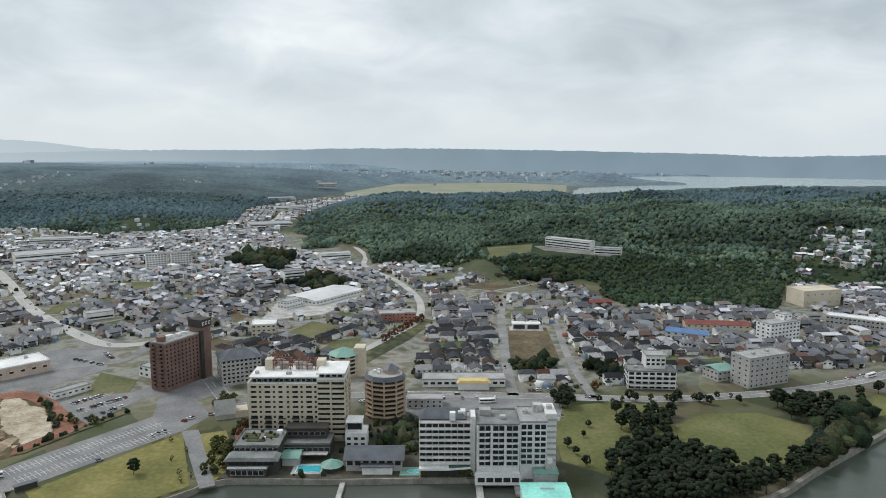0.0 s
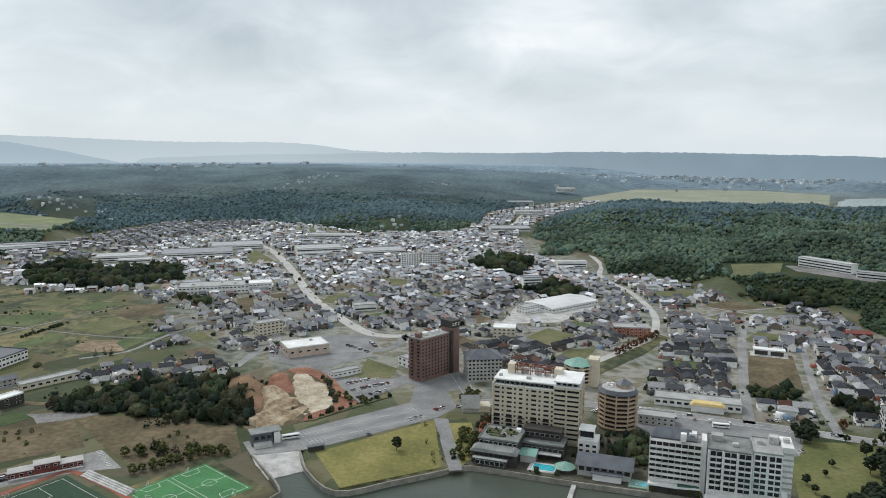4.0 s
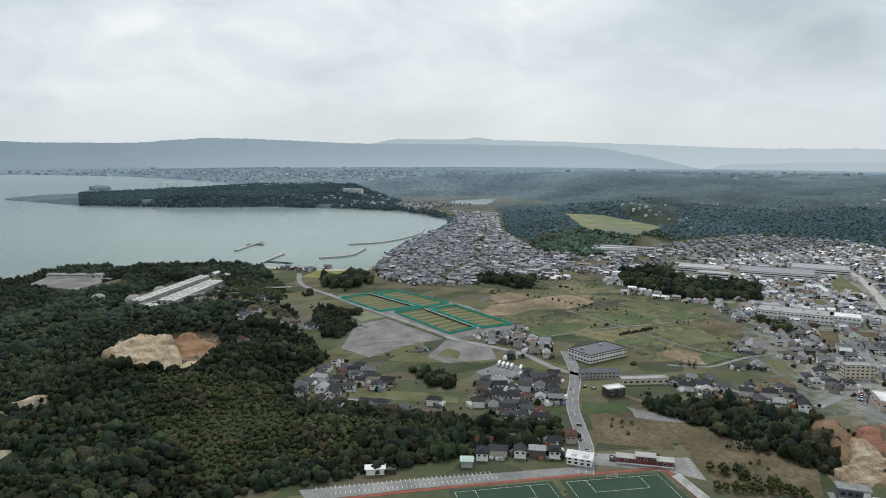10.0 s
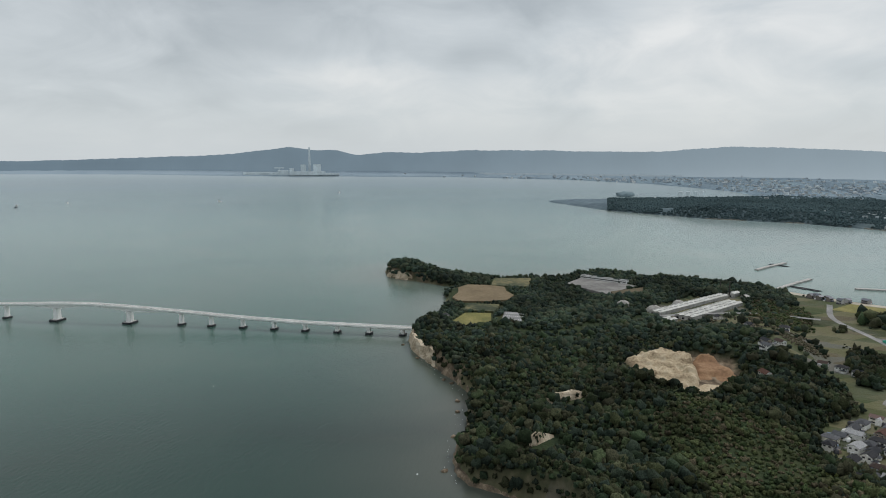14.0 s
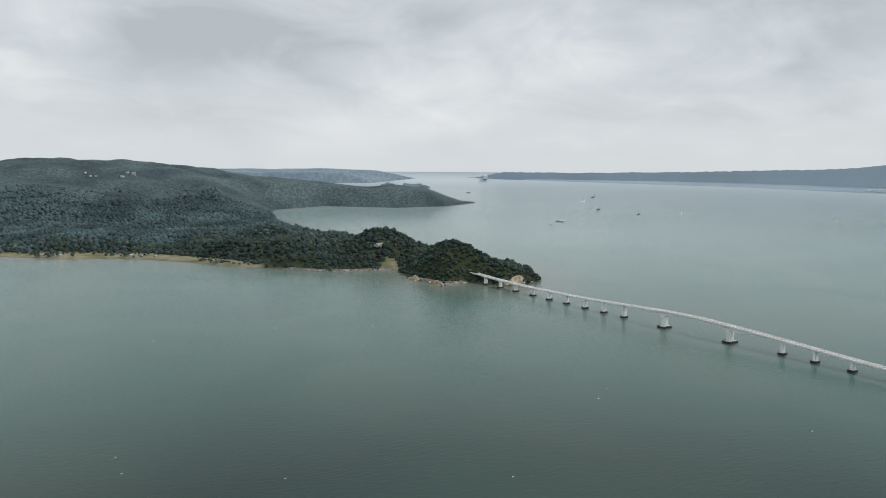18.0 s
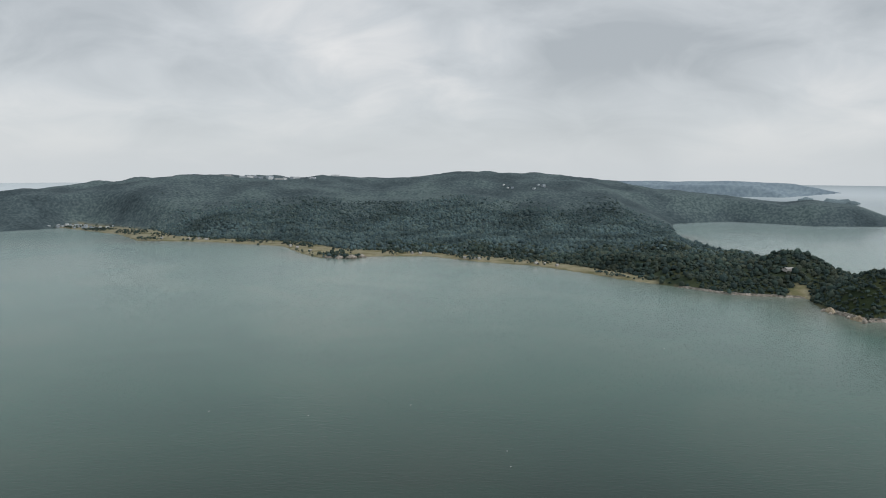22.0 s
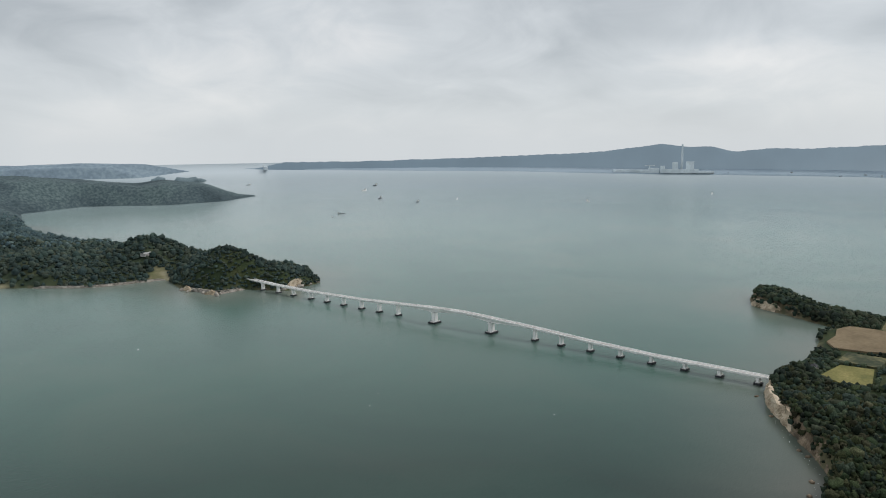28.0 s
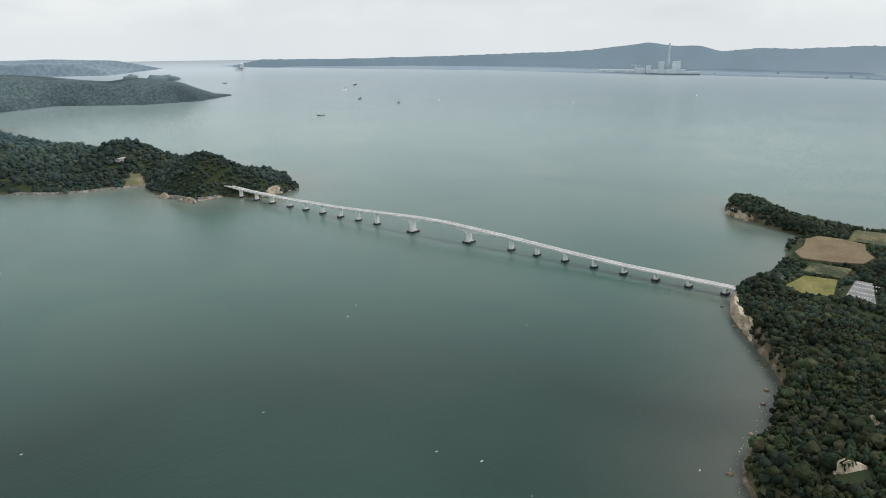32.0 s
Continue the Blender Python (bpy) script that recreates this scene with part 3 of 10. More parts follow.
# the sea, out to where the sky begins
sea_turn = np.radians(np.arange(0, 360, 1.0))
sea_r = np.concatenate([[0.5], 40 * np.exp(np.arange(0, 134) * 0.043)])
SR, ST = np.meshgrid(sea_r, sea_turn, indexing="ij")
WX, WY, WZ = drawn_in(CENTRE[0] - SR * np.sin(ST), CENTRE[1] + SR * np.cos(ST), np.zeros(SR.shape))
si = np.arange(SR.size).reshape(SR.shape)
sea_quads = np.stack([si[:-1], si[1:], np.roll(si[1:], -1, 1), np.roll(si[:-1], -1, 1)], -1).reshape(-1, 4)


def sea_material():
    m = bpy.data.materials.new("sea_water")
    m.use_nodes = True
    nodes, links = m.node_tree.nodes, m.node_tree.links
    bsdf = nodes["Principled BSDF"]
    geo = nodes.new("ShaderNodeNewGeometry")
    n = nodes.new("ShaderNodeTexNoise")
    n.inputs["Scale"].default_value, n.inputs["Detail"].default_value = 0.0022, 5.0
    links.new(geo.outputs["Position"], n.inputs["Vector"])
    r = nodes.new("ShaderNodeValToRGB")
    e = r.color_ramp.elements
    e[0].position, e[0].color = 0.36, (0.020, 0.046, 0.038, 1)
    e[1].position, e[1].color = 0.64, (0.036, 0.070, 0.058, 1)
    links.new(n.outputs[0], r.inputs[0])
    # Paler with distance: sky sheen and haze painted into the water colour.
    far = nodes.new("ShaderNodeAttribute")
    far.attribute_name = "haze_sheen"
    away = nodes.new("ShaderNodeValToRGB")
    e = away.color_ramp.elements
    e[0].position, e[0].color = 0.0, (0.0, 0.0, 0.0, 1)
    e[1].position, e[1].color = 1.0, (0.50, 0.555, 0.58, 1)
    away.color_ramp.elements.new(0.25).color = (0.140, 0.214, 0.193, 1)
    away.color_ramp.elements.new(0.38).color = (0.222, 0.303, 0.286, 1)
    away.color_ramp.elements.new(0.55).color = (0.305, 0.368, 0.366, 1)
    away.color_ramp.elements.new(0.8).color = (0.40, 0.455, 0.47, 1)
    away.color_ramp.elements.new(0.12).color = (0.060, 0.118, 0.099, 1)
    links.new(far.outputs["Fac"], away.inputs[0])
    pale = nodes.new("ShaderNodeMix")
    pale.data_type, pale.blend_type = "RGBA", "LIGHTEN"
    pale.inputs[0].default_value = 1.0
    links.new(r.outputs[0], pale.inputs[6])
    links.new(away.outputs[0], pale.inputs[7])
    # clouds of silt and weed under the surface
    silt = nodes.new("ShaderNodeTexNoise")
    silt.inputs["Scale"].default_value, silt.inputs["Detail"].default_value, silt.inputs["Distortion"].default_value = 0.0034, 6.0, 0.8
    links.new(geo.outputs["Position"], silt.inputs["Vector"])
    shade = nodes.new("ShaderNodeValToRGB")
    e = shade.color_ramp.elements
    e[0].position, e[0].color = 0.38, (0.80, 0.87, 0.85, 1)
    e[1].position, e[1].color = 0.64, (1.0, 0.96, 0.92, 1)
    shade.color_ramp.elements.new(0.5).color = (0.85, 0.93, 0.89, 1)
    links.new(silt.outputs[0], shade.inputs[0])
    clouded = nodes.new("ShaderNodeMix")
    clouded.data_type, clouded.blend_type = "RGBA", "MULTIPLY"
    inshore = nodes.new("ShaderNodeMath")
    inshore.operation, inshore.use_clamp = "MULTIPLY_ADD", True
    inshore.inputs[1].default_value, inshore.inputs[2].default_value = -1.8, 1.25
    links.new(far.outputs["Fac"], inshore.inputs[0])
    links.new(inshore.outputs[0], clouded.inputs[0])
    links.new(pale.outputs[2], clouded.inputs[6])
    links.new(shade.outputs[0], clouded.inputs[7])
    lifted = nodes.new("ShaderNodeMix")
    lifted.data_type, lifted.blend_type = "RGBA", "MULTIPLY"
    lifted.inputs[0].default_value = 1.0
    lifted.inputs[7].default_value = (1.0, 1.02, 1.03, 1)
    links.new(clouded.outputs[2], lifted.inputs[6])
    # brown silt stirred up along the shores
    shoal = nodes.new("ShaderNodeAttribute")
    shoal.attribute_name = "shoal"
    drift = nodes.new("ShaderNodeMath")
    drift.operation = "MULTIPLY"
    links.new(shoal.outputs["Fac"], drift.inputs[0])
    links.new(silt.outputs[0], drift.inputs[1])
    murky = nodes.new("ShaderNodeMix")
    murky.data_type = "RGBA"
    links.new(drift.outputs[0], murky.inputs[0])
    links.new(lifted.outputs[2], murky.inputs[6])
    murky.inputs[7].default_value = (0.215, 0.185, 0.155, 1)
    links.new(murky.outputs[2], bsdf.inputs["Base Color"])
    bsdf.inputs["Specular IOR Level"].default_value = 0.36
    bsdf.inputs["Roughness"].default_value, bsdf.inputs["IOR"].default_value = 0.16, 1.33
    # wind ripples: crests run across the wind, with a longer swell under them
    turned = nodes.new("ShaderNodeMapping")
    turned.inputs["Rotation"].default_value = (0, 0, radians(35))
    turned.inputs["Scale"].default_value = (0.10, 0.32, 0.2)
    links.new(geo.outputs["Position"], turned.inputs["Vector"])
    w = nodes.new("ShaderNodeTexNoise")
    w.inputs["Scale"].default_value, w.inputs["Detail"].default_value, w.inputs["Roughness"].default_value = 1.0, 5.0, 0.62
    links.new(turned.outputs[0], w.inputs["Vector"])
    bump = nodes.new("ShaderNodeBump")
    bump.inputs["Strength"].default_value, bump.inputs["Distance"].default_value = 0.33, 0.9
    links.new(w.outputs[0], bump.inputs["Height"])
    links.new(bump.outputs[0], bsdf.inputs["Normal"])
    return m


inland = (azimuth(WX, WY) < 84) & (SR > np.interp(azimuth(WX, WY), [1, 11], [4400, 6800]))
sea_quads = sea_quads[~inland.ravel()[sea_quads].any(1)]
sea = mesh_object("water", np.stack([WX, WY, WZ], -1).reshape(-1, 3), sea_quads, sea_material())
# Painted sheen and haze grow with distance, with a little more in the bay.
at = sea.data.attributes.new("haze_sheen", "FLOAT", "POINT")
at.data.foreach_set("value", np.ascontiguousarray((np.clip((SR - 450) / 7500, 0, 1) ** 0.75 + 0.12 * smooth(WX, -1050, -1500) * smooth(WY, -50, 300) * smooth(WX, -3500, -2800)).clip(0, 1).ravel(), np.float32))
shore = ground_z(CENTRE[0] - SR * np.sin(ST), CENTRE[1] + SR * np.cos(ST))[1]
at = sea.data.attributes.new("shoal", "FLOAT", "POINT")
at.data.foreach_set("value", np.ascontiguousarray((0.75 * smooth(shore, -190, 25) ** 1.6 * (SR < 3000) * (WY < 200) + 0.55 * smooth(shore, -220, -20) * (WY > 200) * (np.abs(WX) < 900)).ravel(), np.float32))
tagged(sea, "grey-green wind-rippled sea of the bay", "sea", kind="structure")


# ---- backdrop: mountains many kilometres off, haze painted into their glow ----
def ridge_backdrop(name, label, az, rise, radius, near, pale, seed, run=3):
    """A mountain chain as a curved wall, haze painted into its glow: rise is the height of its crest over the eye in
    thousandths of the distance.
    """
    a = np.arange(az[0], az[-1], 0.05)
    r = np.random.default_rng(int(seed))
    crest = np.interp(a, az, rise) + 0.5 * ripple(a * 60, a * 23, 60, seed) + 0.35 * ripple(a * 60, a * 31, 14, seed + 1.0) + 0.12 * r.normal(size=a.size)
    fade = np.minimum(smooth(a, az[0], az[0] + run), smooth(-a, -az[-1], -az[-1] + 3))
    crest = -60 + (crest + 60) * (0.35 + 0.65 * fade)
    eye = np.interp(a, EYE_AZ, EYE_Z)
    top = eye + crest * 0.001 * radius
    rows = []
    for t in np.linspace(0, 1, 9):
        gully = (1 - t) * t * 60 * ripple(a * 60, a * 11 + t * 40, 90, seed + 2.0)
        rr = radius - (1 - t) * 70 + gully * 0.3
        rows.append(np.stack([CENTRE[0] - rr * np.sin(np.radians(a)), CENTRE[1] + rr * np.cos(np.radians(a)), -30 + (top + 30) * t], -1))
    rows.append(rows[-1] + np.stack([-np.sin(np.radians(a)), np.cos(np.radians(a)), 0 * a - 0.2], -1) * 40)
    n = np.arange(len(rows) * a.size).reshape(len(rows), a.size)
    faces = np.stack([n[:-1, :-1], n[:-1, 1:], n[1:, 1:], n[1:, :-1]], -1).reshape(-1, 4)
    m = bpy.data.materials.new(name)
    m.use_nodes = True
    nodes, links = m.node_tree.nodes, m.node_tree.links
    bsdf = nodes["Principled BSDF"]
    bsdf.inputs["Roughness"].default_value, bsdf.inputs["Specular IOR Level"].default_value = 1.0, 0.0
    geo, grain, tone, thin = (nodes.new("ShaderNode" + k) for k in ("NewGeometry", "TexNoise", "ValToRGB", "Attribute"))
    grain.inputs["Scale"].default_value, grain.inputs["Detail"].default_value = 0.004, 7.0
    links.new(geo.outputs["Position"], grain.inputs["Vector"])
    links.new(grain.outputs[0], tone.inputs[0])
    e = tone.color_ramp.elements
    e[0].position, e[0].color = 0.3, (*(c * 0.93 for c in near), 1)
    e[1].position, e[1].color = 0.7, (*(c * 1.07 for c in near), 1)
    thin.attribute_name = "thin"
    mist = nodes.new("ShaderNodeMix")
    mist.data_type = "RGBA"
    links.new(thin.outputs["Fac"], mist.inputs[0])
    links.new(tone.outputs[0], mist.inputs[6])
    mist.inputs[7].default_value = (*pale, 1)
    # No lamp: the wall gives off its own hazed colour.
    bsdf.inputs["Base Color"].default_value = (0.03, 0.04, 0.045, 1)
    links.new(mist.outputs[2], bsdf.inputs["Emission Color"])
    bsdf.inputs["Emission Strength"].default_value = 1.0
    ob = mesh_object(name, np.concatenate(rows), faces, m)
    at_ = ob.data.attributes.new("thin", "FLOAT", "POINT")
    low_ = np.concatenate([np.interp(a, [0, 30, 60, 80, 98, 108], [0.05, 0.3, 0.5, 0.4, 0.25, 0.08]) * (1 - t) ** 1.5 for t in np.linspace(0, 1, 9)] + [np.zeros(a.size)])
    at_.data.foreach_set("value", np.ascontiguousarray(np.clip(low_ + np.tile(np.interp(a, RIDGE_HAZE_AZ, RIDGE_HAZE), len(rows)), 0, 1), np.float32))
    return tagged(ob, label, "mountains", kind="structure")


# Share of pale haze painted on the ridges, by azimuth.
RIDGE_HAZE_AZ = [-35, -10, 10, 25, 32, 45, 58, 70, 90, 105, 130, 150]
RIDGE_HAZE = [0.1, 0.1, 0.22, 0.65, 0.8, 0.72, 0.62, 0.5, 0.28, 0.1, 0.02, 0.0]
ridge_backdrop("backdrop_far_mountains", "faint mountains in painted blue-grey haze on the horizon", [20, 24, 25.8, 28.6, 31.6, 39, 47, 53, 58.4, 59.8, 61, 64, 66, 67.5, 69, 75], [-16, -9, -8, -1.2, 2, 1, 5.5, 8.4, 10.4, 13.9, 11, 10.2, 11, 6, 2, -6], 4880, (0.22, 0.295, 0.35), (0.50, 0.565, 0.60), 3.0)
ridge_backdrop("backdrop_inland_ridge", "long even ridge in painted blue haze behind the plain", [-48, -40, -31.7, -24.4, -20.6, -9.6, 1, 8, 14, 21, 28, 34, 44], [-12, -12, -12.1, -15, -11.9, -8, -5.2, -6.4, -9.5, -9.6, -13, -15, -22], 4800, (0.145, 0.210, 0.262), (0.46, 0.525, 0.56), 5.0)
ridge_backdrop("backdrop_bay_ridge", "wooded ridge in painted blue-grey haze across the bay", [36, 44, 52, 60, 66, 70, 75, 78, 81, 86, 92, 94, 99, 101, 104.4, 107, 109.4, 111, 112.7, 114.7, 117, 120, 123.5, 130.5, 138, 144, 146, 149], [-10, -2, 2, 4, 4, 4, 7.5, 9, 8.9, 1.7, 1, 2, 0.5, 0, -4, -4, -8.5, -2, -2.5, 1, -5, -11, -14, -19.6, -22, -22, -29, -40], 4800, (0.135, 0.195, 0.245), (0.40, 0.485, 0.54), 7.0, 16)


# ---- building blocks ----
FLAT = 3.0          # height of the lowland
KEEP_OUT = []       # outlines where no house or garden tree may stand


def link_bmesh(name, bm, mats):
    bmesh.ops.recalc_face_normals(bm, faces=bm.faces)
    me = bpy.data.meshes.new(name)
    bm.to_mesh(me)
    bm.free()
    for m in mats if isinstance(mats, (list, tuple)) else (mats,):
        me.materials.append(m)
    return me


def part(name, bm, mats, parent, label=""):
    """Links a bmesh (or a finished mesh) as one part under a thing."""
    ob = new(name, bm if isinstance(bm, bpy.types.Mesh) else link_bmesh(name, bm, mats))
    ob.parent = parent
    if label:
        ob["label"] = label
    return ob


def thing(name, x, y, z, turn, label, category, group=""):
    ob = new(name)
    ob.empty_display_size = 1.0
    ob.matrix_world = pose(x, y, z, 0, 0, turn)
    return tagged(ob, label, category, group)


def box(bm, x0, x1, y0, y1, z0, z1, mat=0, bevel=0.0):
    vs = [bm.verts.new(p) for p in ((x0, y0, z0), (x1, y0, z0), (x1, y1, z0), (x0, y1, z0), (x0, y0, z1), (x1, y0, z1), (x1, y1, z1), (x0, y1, z1))]
    fs = [bm.faces.new([vs[k] for k in f]) for f in ((3, 2, 1, 0), (4, 5, 6, 7), (0, 1, 5, 4), (1, 2, 6, 5), (2, 3, 7, 6), (3, 0, 4, 7))]
    for f in fs:
        f.material_index = mat
    if bevel:
        es = list({e for f in fs for e in f.edges})
        bmesh.ops.bevel(bm, geom=es, offset=bevel, segments=1, affect="EDGES")
    return bm


def boxes(*rows):
    bm = bmesh.new()
    for r in rows:
        box(bm, *r)
    return bm


def prism(bm, poly, z0, z1, mat=0, top=1.0, centre=None):
    """An upright prism over an outline; top: how far the upper outline shrinks to the centre."""
    cx, cy = centre or (sum(p[0] for p in poly) / len(poly), sum(p[1] for p in poly) / len(poly))
    lo = [bm.verts.new((px, py, z0)) for px, py in poly]
    hi = [bm.verts.new((cx + (px - cx) * top, cy + (py - cy) * top, z1)) for px, py in poly]
    fs = [bm.faces.new(lo[::-1]), bm.faces.new(hi)]
    for k in range(len(poly)):
        j = (k + 1) % len(poly)
        fs.append(bm.faces.new((lo[k], lo[j], hi[j], hi[k])))
    for f in fs:
        f.material_index = mat
    return bm


def ring_points(r, n, cx=0.0, cy=0.0, start=0.0, sy=1.0):
    return [(cx + r * math.cos(start + 2 * math.pi * k / n), cy + sy * r * math.sin(start + 2 * math.pi * k / n)) for k in range(n)]


def gable(bm, x0, x1, y0, y1, z0, h, over=0.7, mat=0, thick=0.25):
    """A pitched roof with its ridge along x, with thickness and eaves."""
    ym = (y0 + y1) / 2
    slope = h / ((y1 - y0) / 2)
    ya, yb, za = y0 - over, y1 + over, z0 - over * slope
    for yy, s in ((ya, 1), (yb, -1)):
        a = [(x0 - over, yy, za), (x1 + over, yy, za), (x1 + over, ym, z0 + h), (x0 - over, ym, z0 + h)]
        lo = [bm.verts.new(p) for p in a]
        hi = [bm.verts.new((p[0], p[1], p[2] + thick)) for p in a]
        fs = [bm.faces.new(lo), bm.faces.new(hi)] + [bm.faces.new((lo[k], lo[(k + 1) % 4], hi[(k + 1) % 4], hi[k])) for k in range(4)]
        for f in fs:
            f.material_index = mat
    return bm


def hip(bm, x0, x1, y0, y1, z0, h, over=0.7, mat=0, ridge=0.45, thick=0.25):
    """A hipped roof on a thin eaves slab."""
    box(bm, x0 - over, x1 + over, y0 - over, y1 + over, z0 - thick, z0, mat)
    xm, ym = (x0 + x1) / 2, (y0 + y1) / 2
    rx = (x1 - x0) / 2 * ridge if x1 - x0 >= y1 - y0 else 0.15
    ry = 0.15 if x1 - x0 >= y1 - y0 else (y1 - y0) / 2 * ridge
    lo = [bm.verts.new(p) for p in ((x0 - over, y0 - over, z0), (x1 + over, y0 - over, z0), (x1 + over, y1 + over, z0), (x0 - over, y1 + over, z0))]
    hi = [bm.verts.new(p) for p in ((xm - rx, ym - ry, z0 + h), (xm + rx, ym - ry, z0 + h), (xm + rx, ym + ry, z0 + h), (xm - rx, ym + ry, z0 + h))]
    for f in [bm.faces.new(hi)] + [bm.faces.new((lo[k], lo[(k + 1) % 4], hi[(k + 1) % 4], hi[k])) for k in range(4)]:
        f.material_index = mat
    return bm


def grown(poly, by):
    """An outline moved outwards from its middle."""
    cx, cy = sum(p[0] for p in poly) / len(poly), sum(p[1] for p in poly) / len(poly)
    out = []
    for px, py in poly:
        d = math.hypot(px - cx, py - cy) or 1
        out.append((px + (px - cx) / d * by, py + (py - cy) / d * by))
    return out


def oblong(x, y, lx, ly, turn):
    """The corners of a turned rectangle round a middle."""
    c, s = math.cos(radians(turn)), math.sin(radians(turn))
    return [(x + c * u - s * v, y + s * u + c * v) for u, v in ((-lx / 2, -ly / 2), (lx / 2, -ly / 2), (lx / 2, ly / 2), (-lx / 2, ly / 2))]


def heap(name, poly, mat, label, z0, height, edge, low, high, terraces=0, rough=1.0, gap=2.5, category="bank", clear=True):
    """Uneven ground inside an outline that climbs from low to high, in steps if asked, and falls off at its edge."""
    xs, ys = [p[0] for p in poly], [p[1] for p in poly]
    gx, gy = np.meshgrid(np.arange(min(xs) - gap, max(xs) + 2 * gap, gap), np.arange(min(ys) - gap, max(ys) + 2 * gap, gap), indexing="ij")
    d = inside(poly, gx, gy) + 1.6 * ripple(gx, gy, 7, 5.0) + 0.9 * ripple(gx, gy, 3, 2.0)
    dx, dy = high[0] - low[0], high[1] - low[1]
    t = np.clip(((gx - low[0]) * dx + (gy - low[1]) * dy) / (dx * dx + dy * dy) + 0.10 * ripple(gx, gy, 14, 3.0), 0, 1)
    if terraces:
        u = t * terraces
        t = (np.floor(u) + smooth(u - np.floor(u), 0.45, 0.95)) / terraces
    z = z0 + (height * t + rough * (0.9 * ripple(gx, gy, 9, 1.0) + 0.5 * ripple(gx, gy, 4, 2.0))) * smooth(d, 0, edge)
    z = np.where(d < 0, z0 - 2.0, z)
    n = np.arange(gx.size).reshape(gx.shape)
    quads_ = np.stack([n[:-1, :-1], n[1:, :-1], n[1:, 1:], n[:-1, 1:]], -1).reshape(-1, 4)
    ok = (d > -gap).ravel()
    ob = mesh_object(name, np.stack([gx, gy, z], -1).reshape(-1, 3), quads_[ok[quads_].all(1)], mat, False)
    if clear:
        KEEP_OUT.append(poly)
    return tagged(ob, label, category, kind="structure")


def patch(name, poly, mat, label, z=FLAT + 0.12, category="ground", clear=True, deep=0.6):
    """A flat piece of ground with its own surface, a low step above the soil."""
    bm = bmesh.new()
    prism(bm, poly, z - deep, z)
    ob = new(name, link_bmesh(name, bm, mat))
    if clear:
        KEEP_OUT.append(poly)
    return tagged(ob, label, category, kind="structure")


def bent(points, step=12.0):
    """A smooth line through a few points."""
    pts = [Vector((*p, 0)) for p in points]
    ext = [2 * pts[0] - pts[1]] + pts + [2 * pts[-1] - pts[-2]]
    out = []
    for k in range(1, len(ext) - 2):
        p0, p1, p2, p3 = ext[k - 1:k + 3]
        n = max(1, int((p2 - p1).length / step))
        for j in range(n):
            t = j / n
            out.append(0.5 * (2 * p1 + (p2 - p0) * t + (2 * p0 - 5 * p1 + 4 * p2 - p3) * t * t + (3 * p1 - p0 - 3 * p2 + p3) * t ** 3))
    return out + [pts[-1]]


def strip(bm, line, a, b, z0, z1, mat=0):
    """A band along a line, from a to b metres to its left, with thickness."""
    rows = []
    for k, p in enumerate(line):
        d = (line[min(k + 1, len(line) - 1)] - line[max(k - 1, 0)]).normalized()
        side = Vector((-d.y, d.x, 0))
        za, zb = (z0(k), z1(k)) if callable(z0) else (z0, z1)
        rows.append([bm.verts.new((p.x + side.x * o, p.y + side.y * o, z)) for o, z in ((a, za), (b, za), (b, zb), (a, zb))])
    for r, s in zip(rows, rows[1:]):
        for k in range(4):
            bm.faces.new((r[k], s[k], s[(k + 1) % 4], r[(k + 1) % 4])).material_index = mat
    bm.faces.new(rows[0])
    bm.faces.new(rows[-1][::-1])
    return bm


def road(name, points, width, mat, label, lines=True, z=FLAT + 0.2, category="road"):
    line = bent(points)
    ob = new(name, link_bmesh(name, strip(bmesh.new(), line, -width / 2, width / 2, z - 0.5, z), mat))
    tagged(ob, label, category, kind="structure")
    for k in range(len(line) - 1):
        p, q = line[k], line[k + 1]
        d = (q - p).normalized() * 1.5
        s = Vector((-d.y, d.x, 0)).normalized() * (width / 2 + 1.5)
        KEEP_OUT.append([((v.x), (v.y)) for v in (p - d - s, q + d - s, q + d + s, p - d + s)])
    if lines:
        bm = bmesh.new()
        for a in (-width / 2 + 0.5, width / 2 - 0.7):
            strip(bm, line, a, a + 0.2, z - 0.1, z + 0.03)
        for k in range(0, len(line) - 1, 2):
            strip(bm, line[k:k + 2], -0.12, 0.12, z - 0.1, z + 0.03)
        part("lane_line", bm, PAINT, ob, "white painted lane lines")
    return ob


# ---- fields, courts, car parks and roads on the flats ----
patch("ground_park_lawn", [(-211, 337), (-175, 300), (-130, 343), (-158, 411), (-200, 352)], GRASS, "yellowing mown lawn of the harbour park", category="lawn")
patch("ground_park_strip", [(-150, 408), (-119, 349), (-113, 372), (-133, 415)], GRASS, "narrow lawn beside the hotel's tree-lined path", category="lawn")
patch("ground_park_path", [(-160, 414), (-124, 340), (-117, 344), (-150, 416)], ASPHALT, "grey park road beside the lawn", z=FLAT + 0.16, category="path")
patch("ground_red_path", [(-128, 420), (-112, 352), (-107, 354), (-119, 420)], TRACK, "reddish brick promenade between trees", z=FLAT + 0.18, category="path")
patch("ground_car_park", [(-246, 352), (-213, 343), (-158, 416), (-150, 440), (-180, 482), (-200, 486), (-187, 437)], ASPHALT, "large grey asphalt car park behind the harbour lawn", category="car park")
patch("ground_quay", [(-262, 335), (-246, 320), (-222, 336), (-212, 343), (-246, 354)], PALE_ROAD, "pale concrete yard at the boat ramp", z=FLAT + 0.16, category="quay")
